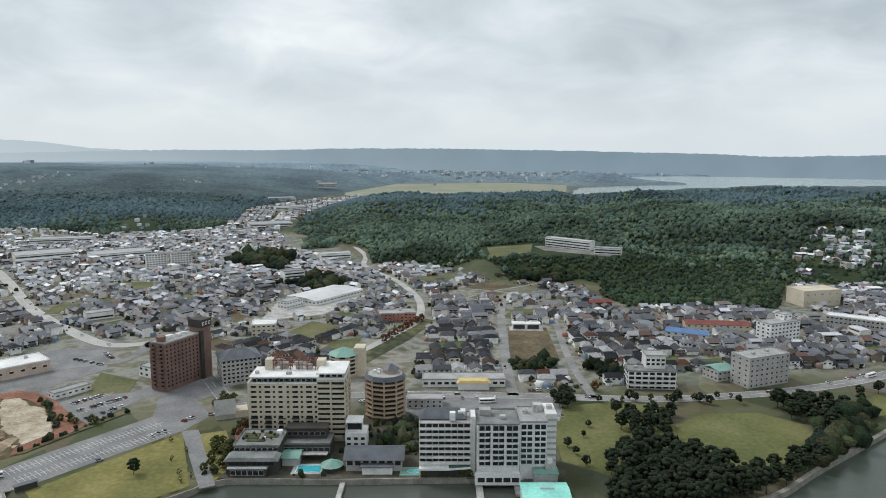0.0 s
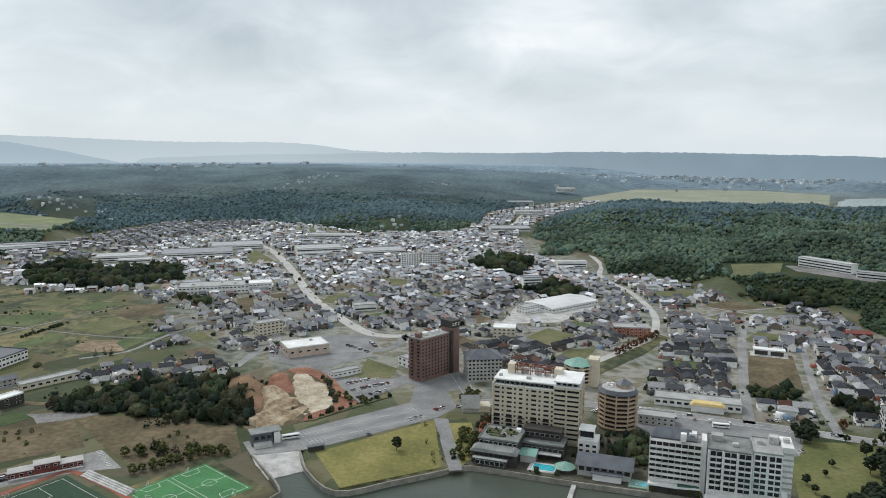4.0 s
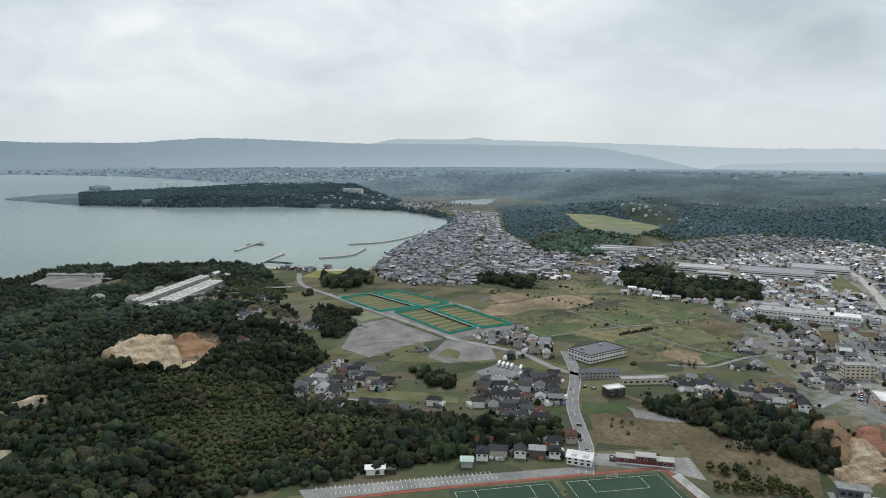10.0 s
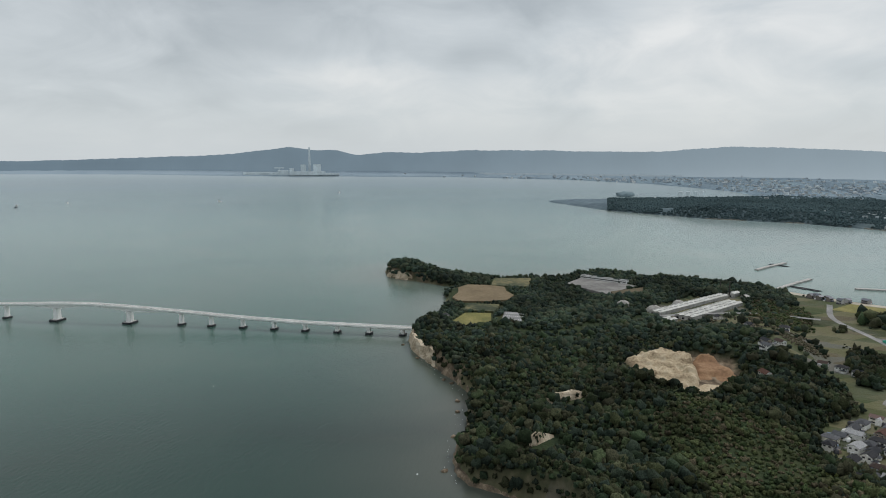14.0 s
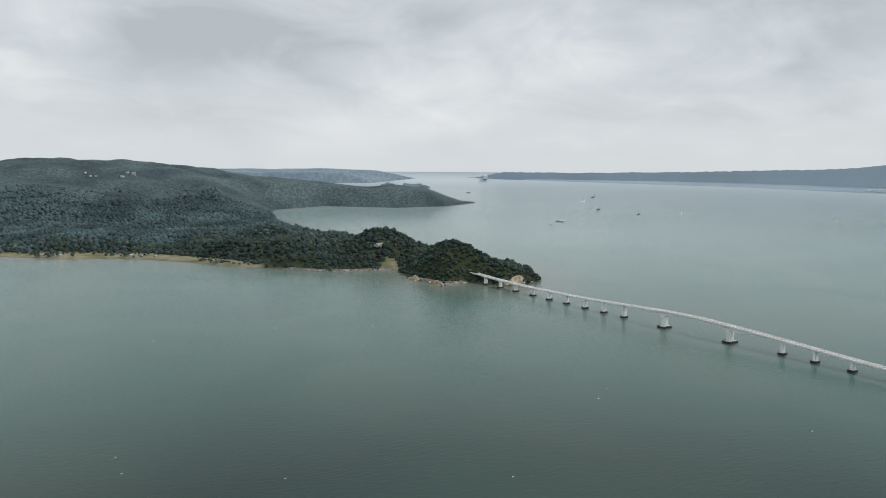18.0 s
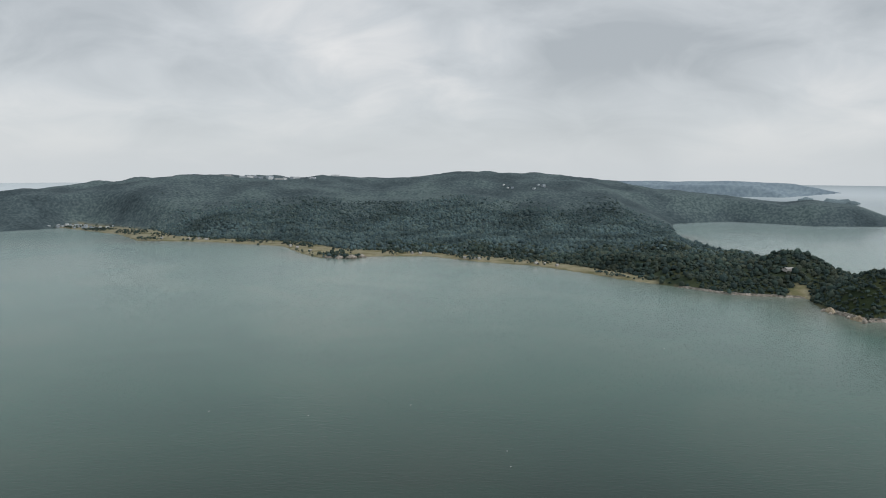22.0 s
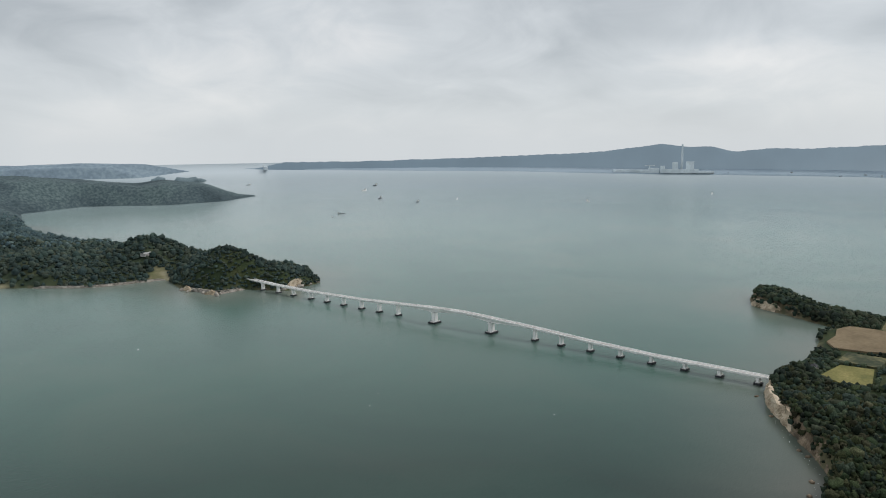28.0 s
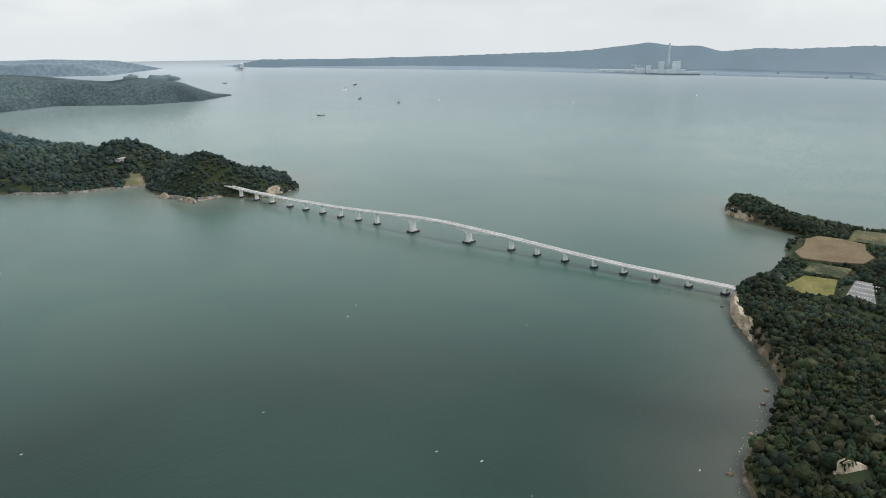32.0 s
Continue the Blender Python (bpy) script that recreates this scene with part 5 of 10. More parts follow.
road("road_headland", [(-864, -290), (-858, -240), (-845, -190), (-860, -120), (-930, -60), (-1010, -10), (-1060, 120), (-1040, 210)], 8, PALE_ROAD, "road from the bridge over the headland", lines=False, z=9.5)
road("road_valley", [(-420, 1400), (-395, 1650), (-420, 1950), (-330, 2380)], 9, LIGHT_ROAD, "valley road between wooded hills", lines=False)
for x, y, length, turn in ((-906, 315, 108, 12.5), (-775, 337, 112, 5.5)):
    stand = thing("bench_row", x, y, FLAT, turn, "long dark roofed bench row beside the tennis courts", "shelter", "bench rows at the courts")
    part("bench", boxes((-length / 2, length / 2, -0.6, 0.6, -0.2, 0.6)), CONCRETE, stand)
    part("roof", boxes((-length / 2, length / 2, -1.0, 0.6, 2.3, 2.5)), CONCRETE, stand)
    part("back_wall", boxes((-length / 2, length / 2, -0.9, -0.75, -0.2, 2.3)), DARK_STAND, stand)
road("road_tennis_one", [(-960, 308), (-852, 332)], 6, CONCRETE, "concrete walk between the tennis courts", lines=False, z=FLAT + 0.35, category="path")
road("road_tennis_two", [(-832, 337), (-718, 348)], 6, CONCRETE, "concrete walk between the lower tennis courts", lines=False, z=FLAT + 0.35, category="path")

# markings on the pitches
for name, poly, rows in (("ground_pitch", [(-331, 262), (-235, 232), (-254, 165), (-353, 195)], 1), ("ground_pitch_second", [(-354, 190), (-257, 160), (-276, 95), (-374, 124)], 1),
                         ("ground_futsal", [(-283, 256), (-265, 301), (-221, 284), (-240, 240)], 2)):
    p = [Vector((*q, 0)) for q in poly]
    bm = bmesh.new()

    def at(u, v):
        return (p[0] * (1 - u) + p[1] * u) * (1 - v) + (p[3] * (1 - u) + p[2] * u) * v

    z = FLAT + 0.17
    for n in range(rows):
        lo, hi = n / rows + 0.03, (n + 1) / rows - 0.03
        frame_line = [at(lo, 0.05), at(hi, 0.05), at(hi, 0.95), at(lo, 0.95), at(lo, 0.05)]
        for q, r in zip(frame_line, frame_line[1:]):
            strip(bm, [q, r], -0.09, 0.09, z - 0.1, z + 0.02)
        um = (lo + hi) / 2
        strip(bm, [at(um, 0.05), at(um, 0.95)] if rows == 1 else [at(lo, 0.5), at(hi, 0.5)], -0.09, 0.09, z - 0.1, z + 0.02)
        for v0, v1 in ((0.05, 0.16), (0.95, 0.84)) if rows == 2 else ():
            arc = [at(um - 0.11, v0), at(um - 0.08, v1), at(um + 0.08, v1), at(um + 0.11, v0)]
            for q, r in zip(arc, arc[1:]):
                strip(bm, [q, r], -0.09, 0.09, z - 0.1, z + 0.02)
        mid, rad = at(um, 0.5), 9.0 if rows == 1 else 4.0
        ring = [mid + Vector((rad * math.cos(k * math.pi / 12), rad * math.sin(k * math.pi / 12), 0)) for k in range(25)]
        strip(bm, ring, -0.09, 0.09, z - 0.1, z + 0.02)
        for u0, u1 in ((lo, lo + 0.16), (hi, hi - 0.16)) if rows == 1 else ():
            goal = [at(u0, 0.24), at(u1, 0.24), at(u1, 0.76), at(u0, 0.76)]
            for q, r in zip(goal, goal[1:]):
                strip(bm, [q, r], -0.09, 0.09, z - 0.1, z + 0.02)
    part("pitch_lines", bm, PAINT, bpy.data.objects[name], "white painted pitch lines")

# parking bays: short white lines in rows
def bays(owner, start, end, depth, pitch=2.6, double=True, half=0.09, z=FLAT + 0.22):
    a, b = Vector((*start, 0)), Vector((*end, 0))
    d = (b - a).normalized()
    side = Vector((-d.y, d.x, 0)) * depth
    bm = bmesh.new()
    for k in range(int((b - a).length / pitch)):
        q = a + d * pitch * k
        strip(bm, [q - (side if double else 0 * side), q + side], -half, half, z - 0.1, z + 0.04)
    if double:
        strip(bm, [a, b], -half, half, z - 0.1, z + 0.04)
    part("bay_lines", bm, PAINT, bpy.data.objects[owner], "white painted parking bays")


bays("ground_car_park", (-236, 354), (-176, 428), 4.5)
bays("ground_car_park", (-222, 349), (-166, 416), 4.5)
bays("ground_lot_cars", (-250, 460), (-232, 482), 4.5)
bays("ground_lot_cars", (-238, 446), (-216, 474), 4.5)
bays("ground_club_yard", (-340, 293), (-315, 277), 2.6, 2.6, False, 0.14)
bays("ground_park_bays", (-413, 50), (-380, 164), 4.0, 3.0, False, 0.16)
bays("ground_park_bays", (-402, 56), (-372, 164), 4.0, 3.0, False, 0.16)
bays("ground_hotel_car_park", (40, 432), (78, 436), 4.5)
for k in range(5):
    bays("ground_lot_west", (-792 + k * 22, 232 - k * 12), (-776 + k * 22, 268 - k * 4), 5, 3.2, True, 0.05)
for x in (-992, -976, -956, -940, -922):
    bays("ground_camp_yard", (x, -217), (x + 2, -188), 4.2, 3.0, False, 0.5, 6.95)


# portable goals: four on the small courts, two on the pitch, five put away beside the red walk
def goal_frame(x, y, turn, wide, high):
    g = thing("goal", x, y, FLAT + 0.18, turn, "small white metal football goal with a net" if wide < 5 else "white metal football goal with a net", "goal", "goals of the pitches")
    for sx in (-wide / 2, wide / 2):
        part("post", boxes((sx - 0.07, sx + 0.07, -0.07, 0.07, 0, high)), PAINT, g)
        part("base_bar", boxes((sx - 0.05, sx + 0.05, 0.07, 1.3, 0, 0.1)), PAINT, g)
    part("crossbar", boxes((-wide / 2 + 0.07, wide / 2 - 0.07, -0.07, 0.07, high - 0.14, high)), PAINT, g)
    part("back_bar", boxes((-wide / 2, wide / 2, 1.3, 1.4, 0, 0.1)), PAINT, g)
    rows_ = [(-wide / 2 + k * wide / 8 - 0.012, -wide / 2 + k * wide / 8 + 0.012) for k in range(9)]
    bm = bmesh.new()
    for x0, x1 in rows_:
        vs = [bm.verts.new(p) for p in ((x0, 0.08, high), (x1, 0.08, high), (x1, 1.3, 0.1), (x0, 1.3, 0.1), (x0, 0.1, high - 0.03), (x1, 0.1, high - 0.03), (x1, 1.27, 0.1), (x0, 1.27, 0.1))]
        for f in ((0, 1, 2, 3), (7, 6, 5, 4), (0, 3, 7, 4), (1, 5, 6, 2), (0, 4, 5, 1), (3, 2, 6, 7)):
            bm.faces.new([vs[i] for i in f])
    part("net", bm, PAINT, g, "white cord net")


for x, y, turn in ((-277, 266, 112), (-268, 289, 112), (-235, 251, -68), (-226, 273, -68), (-267, 255, 15), (-261, 253.5, 15), (-256, 252, 15), (-251, 250.5, 15), (-246, 249, 15)):
    goal_frame(x, y, turn, 3.0, 2.0)
goal_frame(-340, 228, 73, 7.3, 2.4)
goal_frame(-246, 199, -107, 7.3, 2.4)


# ---- the long bridge to the island ----
DECK_Y = [-296, -336, -468, -560, -647, -722, -780, -831, -910, -995, -1130, -1230, -1345]
DECK_X = [-868, -866, -859, -857, -854, -847, -843, -837, -834, -828, -821, -815, -806]
DECK_Z = [10.5, 10.5, 11.8, 14.4, 18.8, 23.2, 25.2, 24.8, 20.6, 17.0, 14.4, 15.6, 20.0]
BRIDGE_WHITE = material("bridge_concrete", (0.86, 0.86, 0.84), (0.74, 0.74, 0.72), 0.7, 0.05, 0.5, 0.4, light=(0.9, 0.9, 0.88))
FENDER = material("dark_fender", (0.035, 0.04, 0.045), (0.02, 0.02, 0.022), 0.7, 0.3, 1.5, 0.5)


def deck_at(y):
    o = np.argsort(DECK_Y)
    ys = np.array(DECK_Y)[o]
    return np.interp(y, ys, np.array(DECK_X)[o]), np.interp(y, ys, np.array(DECK_Z)[o])


PIERS = [-336, -381, -424, -468, -512, -557, -603, -647, -722, -830, -910, -953, -995, -1040, -1084, -1128, -1178, -1223, -1269, -1313]
bridge = thing("bridge", -843, -780, 0, 0, "long white concrete girder bridge humped over the strait on many piers", "bridge")
inv = bridge.matrix_world.inverted()
ends = [-298] + PIERS + [-1345]


def girder_depth(y):
    """The main spans are haunched over the two great piers."""
    base = 2.6
    for c in (-722, -830):
        base = max(base, 7.0 - 0.085 * abs(y - c))
    return base


for k in range(len(ends) - 1):
    ya, yb = ends[k], ends[k + 1]
    ys = np.linspace(ya, yb, 7)
    line = [inv @ Vector((deck_at(y)[0], y, 0)) for y in ys]
    zs = [float(deck_at(y)[1]) for y in ys]
    ds = [girder_depth(y) for y in ys]
    part("girder", strip(bmesh.new(), line, -2.6, 2.6, lambda i: zs[i] - ds[i], lambda i: zs[i] - 0.7), BRIDGE_WHITE, bridge)
    slab = part("deck_slab", strip(bmesh.new(), line, -5.2, 5.2, lambda i: zs[i] - 0.75, lambda i: zs[i] - 0.1), BRIDGE_WHITE, bridge)
    part("carriageway", strip(bmesh.new(), line, -3.6, 3.6, lambda i: zs[i] - 0.2, lambda i: zs[i]), LIGHT_ROAD, slab, "pale worn asphalt carriageway")
    for side in (-5.3, 4.6):
        part("parapet", strip(bmesh.new(), line, side, side + 0.7, lambda i: zs[i] - 0.9, lambda i: zs[i] + 1.1), BRIDGE_WHITE, slab)
for y in PIERS:
    x, top = (float(v) for v in deck_at(y))
    great = y in (-722, -830)
    w, l = (3.2, 4.4) if great else (1.8, 3.4)
    cap_z = top - girder_depth(y) + 0.02
    o = inv @ Vector((x, y, 0))
    bm = bmesh.new()
    prism(bm, [(o.x + u, o.y + v) for u, v in ((-l, -w), (-l + 1, -w - 0.5), (l - 1, -w - 0.5), (l, -w), (l, w), (l - 1, w + 0.5), (-l + 1, w + 0.5), (-l, w))], 1.5, cap_z, top=0.86)
    pier = part("pier", bm, BRIDGE_WHITE, bridge)
    part("pier_cap", boxes((o.x - l - 0.8, o.x + l + 0.8, o.y - w, o.y + w, cap_z - 1.4, cap_z)), BRIDGE_WHITE, pier)
    f = 9.5 if great else 5.6
    part("footing", prism(bmesh.new(), [(o.x + u, o.y + v) for u, v in ((-f, -f * 0.62), (-f * 0.7, -f * 0.8), (f * 0.7, -f * 0.8), (f, -f * 0.62), (f, f * 0.62), (f * 0.7, f * 0.8), (-f * 0.7, f * 0.8), (-f, f * 0.62))], -3, 2.3), FENDER, pier, "black-fendered pier footing at the waterline")
    part("footing_top", prism(bmesh.new(), [(o.x + u * 0.86, o.y + v * 0.86) for u, v in ((-f, -f * 0.6), (f, -f * 0.6), (f, f * 0.6), (-f, f * 0.6))], 2.3, 2.6), CONCRETE, pier)


# ---- woods ----
LEAF = palette("woodland_leaves", [(0.020, 0.032, 0.018), (0.026, 0.041, 0.020), (0.036, 0.049, 0.024), (0.020, 0.030, 0.022), (0.046, 0.051, 0.027), (0.032, 0.038, 0.018),
                                   (0.026, 0.037, 0.025), (0.043, 0.044, 0.026)], 0.9, True, 0.6, 0.9, 0.3, bump=1.0, spec=0.08, stands=(0.012, 0.55, 1.55))
LEAF_BUSH = palette("thicket_leaves", [(0.040, 0.058, 0.024), (0.054, 0.066, 0.028), (0.034, 0.050, 0.024), (0.066, 0.068, 0.034), (0.048, 0.060, 0.026), (0.074, 0.064, 0.040)], 0.9, True, 0.6, 0.9, 0.3, bump=1.0, spec=0.08, stands=(0.014, 0.55, 1.5))
LEAF_DRY = palette("dry_scrub_leaves", [(0.085, 0.078, 0.052), (0.105, 0.090, 0.062), (0.066, 0.070, 0.040), (0.120, 0.105, 0.075)], 0.9, True, 0.6, 0.9, 0.3, bump=1.0, spec=0.06)
# Copies for farther woods, with haze painted in as paler, bluer leaves.
LEAF_END = palette("hazed_end_leaves", [(0.026, 0.041, 0.030), (0.033, 0.049, 0.032), (0.042, 0.056, 0.034), (0.028, 0.041, 0.033), (0.046, 0.055, 0.036)], 0.9, True, 0.55, 0.8, 0.3, bump=1.0, spec=0.06, stands=(0.010, 0.55, 1.55))
LEAF_MID = palette("hazed_hill_leaves", [(0.062, 0.097, 0.075), (0.073, 0.111, 0.078), (0.086, 0.120, 0.079), (0.062, 0.096, 0.078), (0.077, 0.108, 0.081), (0.095, 0.121, 0.081)], 0.95, True, 0.5, 0.5, 0.22, bump=0.8, spec=0.05, stands=(0.008, 0.5, 1.6))
LEAF_FAR = palette("hazed_far_leaves", [(0.156, 0.211, 0.228), (0.168, 0.226, 0.238), (0.154, 0.206, 0.228), (0.181, 0.237, 0.245), (0.163, 0.218, 0.238)], 1.0, True, 0.25, 0.2, 0.10, spec=0.0, stands=(0.0035, 0.72, 1.3))
LEAF_ISLE = palette("hazed_isle_leaves", [(0.035, 0.057, 0.051), (0.044, 0.067, 0.057), (0.054, 0.074, 0.059), (0.038, 0.059, 0.057), (0.047, 0.068, 0.060), (0.062, 0.077, 0.059)], 0.95, True, 0.5, 0.6, 0.22, bump=0.9, spec=0.05, stands=(0.008, 0.7, 1.3))
LEAF_SLOPE = palette("hazed_slope_leaves", [(0.058, 0.090, 0.095), (0.065, 0.099, 0.103), (0.073, 0.107, 0.108), (0.054, 0.085, 0.094), (0.079, 0.111, 0.106)], 1.0, True, 0.3, 0.3, 0.12, spec=0.0, stands=(0.006, 0.6, 1.45))
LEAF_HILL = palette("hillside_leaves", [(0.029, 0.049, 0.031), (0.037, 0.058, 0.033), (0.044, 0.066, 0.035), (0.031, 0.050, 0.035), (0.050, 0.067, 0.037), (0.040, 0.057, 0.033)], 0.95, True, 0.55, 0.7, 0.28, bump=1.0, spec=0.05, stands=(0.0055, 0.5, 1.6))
LEAF_CAPE = palette("hazed_cape_leaves", [(0.055, 0.084, 0.092), (0.060, 0.090, 0.095), (0.054, 0.083, 0.090), (0.063, 0.092, 0.097)], 1.0, True, 0.2, 0.1, 0.08, spec=0.0, stands=(0.0025, 0.8, 1.2))
LEAF_TOWN = palette("hazed_plateau_leaves", [(0.082, 0.124, 0.136), (0.090, 0.135, 0.145), (0.079, 0.121, 0.137), (0.100, 0.146, 0.150), (0.088, 0.129, 0.146)], 1.0, True, 0.25, 0.2, 0.12, spec=0.0, stands=(0.0035, 0.72, 1.3))
BARK = material("bark", (0.10, 0.075, 0.055), (0.05, 0.04, 0.03), 0.95, 1.0, 6.0, 0.6, bump=0.5)
rng = np.random.default_rng(11)


def ball(level, seed, cut=-0.45, rough_=0.3):
    """A lumpy crown: vertices and triangles of an uneven ball without its underside."""
    bm = bmesh.new()
    bmesh.ops.create_icosphere(bm, subdivisions=level, radius=1.0)
    r = np.random.default_rng(seed)
    for v in bm.verts:
        n = noise.noise(v.co * 2.3 + Vector((seed * 3.1, 0, 0))) * 0.5 + noise.noise(v.co * 5.0 + Vector((0, seed * 1.7, 0))) * 0.35
        v.co = v.co * (1 + rough_ * n * 1.6) + Vector(r.normal(size=3)) * rough_ * 0.16
    bmesh.ops.delete(bm, geom=[f for f in bm.faces if f.calc_center_median().z < cut], context="FACES")
    bmesh.ops.triangulate(bm, faces=bm.faces)
    bm.verts.index_update()
    out = np.array([v.co[:] for v in bm.verts]), np.array([[v.index for v in f.verts] for f in bm.faces])
    bm.free()
    return out


NEAR_CROWNS = [ball(2, k, -0.3, 0.75) for k in range(6)]
ROUGH_CROWNS = [ball(2, 80 + k, -0.3, 0.95) for k in range(8)]
LOW_CROWNS = [ball(1, 60 + k, -0.3, 0.85) for k in range(8)]
MID_CROWNS = [ball(1, 20 + k, -0.1, 0.7) for k in range(7)]


def scatter(name, x, y, z, size, shapes, mat, label, tall=(0.75, 1.15), faceted=False):
    """Many crowns as one mesh: positions in the plan, ground heights and crown widths."""
    if not len(x):
        return None
    vs, fs, n = [], [], 0
    kind = rng.integers(0, len(shapes), len(x))
    for k, (v, f) in enumerate(shapes):
        pick = np.flatnonzero(kind == k)
        if not len(pick):
            continue
        a = rng.uniform(0, 2 * np.pi, len(pick))
        s = size[pick] / 2
        h = s * rng.uniform(*tall, len(pick))
        px = v[None, :, 0] * np.cos(a)[:, None] - v[None, :, 1] * np.sin(a)[:, None]
        py = v[None, :, 0] * np.sin(a)[:, None] + v[None, :, 1] * np.cos(a)[:, None]
        p = np.stack([px * s[:, None] + x[pick, None], py * s[:, None] + y[pick, None], v[None, :, 2] * h[:, None] + (z[pick] + h * 0.75)[:, None]], -1)
        vs.append(p.reshape(-1, 3))
        fs.append((f[None] + (np.arange(len(pick)) * len(v))[:, None, None]).reshape(-1, 3) + n)
        n += len(pick) * len(v)
    ob = mesh_object(name, np.concatenate(vs), np.concatenate(fs), mat, not faceted)
    return tagged(ob, label, "trees", kind="stuff")


def sown(x0, x1, y0, y1, gap):
    """Uneven places on a grid of that gap."""
    gx, gy = np.meshgrid(np.arange(x0, x1, gap), np.arange(y0, y1, gap))
    gx, gy = gx.ravel(), gy.ravel()
    return gx + rng.uniform(-0.48, 0.48, gx.size) * gap, gy + rng.uniform(-0.48, 0.48, gx.size) * gap


BARE = [QUARRY, WORKS] + [grown(p, 7) for p in CAMP_FIELDS] + [[(-1190, -330), (-1060, -330), (-1040, -300), (-1190, -300)]]
# clearings with buildings on the plateau, and farmsteads in the wood
CLEARED = [[(-1625, 1650), (-1555, 1650), (-1545, 1730), (-1615, 1740)], [(-1320, 1960), (-1210, 1960), (-1210, 2350), (-1330, 2350)], [(-1620, 1340), (-1290, 1180), (-1290, 1260), (-1560, 1530)],
           [(-880, 2350), (-790, 2370), (-800, 2450), (-880, 2430)], [(-955, 1110), (-780, 1090), (-780, 1150), (-940, 1150)], [(-690, 1490), (-560, 1320), (-540, 1370), (-640, 1540)]]
SLOPE = [(526, 1073), (625, 1171), (681, 1123), (580, 919), (471, 838), (456, 919)]
FARMS = [(-968, 105, 40), (-920, 135, 70), (-838, 111, 30), (-820, 94, 35), (-846, 98, 30), (-725, 72, 20), (-822, 152, 60), (-812, 168, 50), (-797, 180, 50), (-1013, 74, 10), (-940, -294, 20)]
BARE += [COVE]
BARE += [[(-596, -137), (-640, -94), (-630, -84), (-586, -126)], [(-508, -143), (-533, -120), (-524, -112), (-499, -134)], [(-766, -1640), (-738, -1640), (-738, -1622), (-766, -1622)]]
BARE += [oblong(x, y, 22, 20, a) for x, y, a in FARMS]


def wooded(x, y, near=True):
    z, coast, low = ground_z(x, y)
    ok = (low > 4) & (coast > 0.8) & (rng.random(x.size) < 0.97)
    for poly in BARE + CLEARED + [VALLEY, TERRACE]:
        ok &= inside(poly, x, y) < 0
    ok &= (inside(SCRUB, x, y) < 0) | (rng.random(x.size) < 0.07)
    ok &= (inside(SLOPE, x, y) < 0) | (rng.random(x.size) < 0.3)
    if near:
        for poly in KEEP_OUT:
            xs, ys = [p[0] for p in poly], [p[1] for p in poly]
            w = np.flatnonzero(ok & (x > min(xs) - 6) & (x < max(xs) + 6) & (y > min(ys) - 6) & (y < max(ys) + 6))
            if len(w):
                ok[w] &= inside(poly, x[w], y[w]) < 0
    return z, ok


# the headland
THICKET = [(-645, -20), (-612, 60), (-512, 86), (-459, 154), (-421, 107), (-415, 36), (-447, -14), (-531, -45)]
x, y = sown(-1420, -390, -520, 330, 4.4)
z, ok = wooded(x, y)
d = np.hypot(x, y + 70)
front = ok & (d + 260 * (rng.random(x.size) - 0.5) < 820)
stand = 0.75 + 0.35 * ripple(x, y, 38, 12.0)
size = np.clip(rng.uniform(3.0, 6.6, x.size) * stand * 1.3, 2.6, 9.0)
tall_ = rng.random(x.size) < 0.13
bushy = front & (inside(THICKET, x, y) + 14 * ripple(x, y, 30, 4.0) > 0)
scatter("headland_thicket", x[bushy], y[bushy], z[bushy] - 0.4, size[bushy] * 0.8, ROUGH_CROWNS, LEAF_BUSH, "lower olive and brown thicket on the headland", (0.6, 1.1))
front &= ~bushy
scatter("headland_woods", x[front & ~tall_], y[front & ~tall_], z[front & ~tall_] - 0.5, size[front & ~tall_], ROUGH_CROWNS, LEAF, "dense dark broadleaf wood on the headland cliffs", (0.8, 1.5))
scatter("headland_tall_trees", x[front & tall_], y[front & tall_], z[front & tall_] + 0.8, size[front & tall_] * 1.35 + 1, NEAR_CROWNS, LEAF, "taller dark trees standing out of the headland wood", (0.8, 1.4))
x2, y2 = sown(-1150, -830, 50, 215, 3.4)
mid_ = inside(MID_SCRUB, x2, y2) + 6 * ripple(x2, y2, 12, 3.0) > 0
dry_ = (inside(BROWN_SCRUB, x2, y2) > 0) & ~mid_ & (ripple(x2, y2, 26, 7.0) + 0.5 * rng.random(x2.size) > 0.2)
for poly in BARE:
    mid_ &= inside(poly, x2, y2) < 0
    dry_ &= inside(poly, x2, y2) < 0
scatter("headland_mid_scrub", x2[mid_], y2[mid_], ground_z(x2[mid_], y2[mid_])[0] - 0.3, rng.uniform(2.4, 5.6, mid_.sum()), LOW_CROWNS, LEAF_BUSH, "green scrub between the works and the open field", (0.6, 1.1))
scatter("headland_dry_scrub", x2[dry_], y2[dry_], ground_z(x2[dry_], y2[dry_])[0] - 0.3, rng.uniform(1.6, 4.2, dry_.sum()), LOW_CROWNS, LEAF_DRY, "grey-brown thin scrub round the farmsteads", (0.5, 0.9))
rest = ok & ~front & ~bushy & (d > 600) & (rng.random(x.size) < 0.7)
scatter("headland_woods_far", x[rest], y[rest], z[rest] - 0.5, size[rest] * 1.5, LOW_CROWNS, LEAF_END, "dark broadleaf wood at the end of the headland")

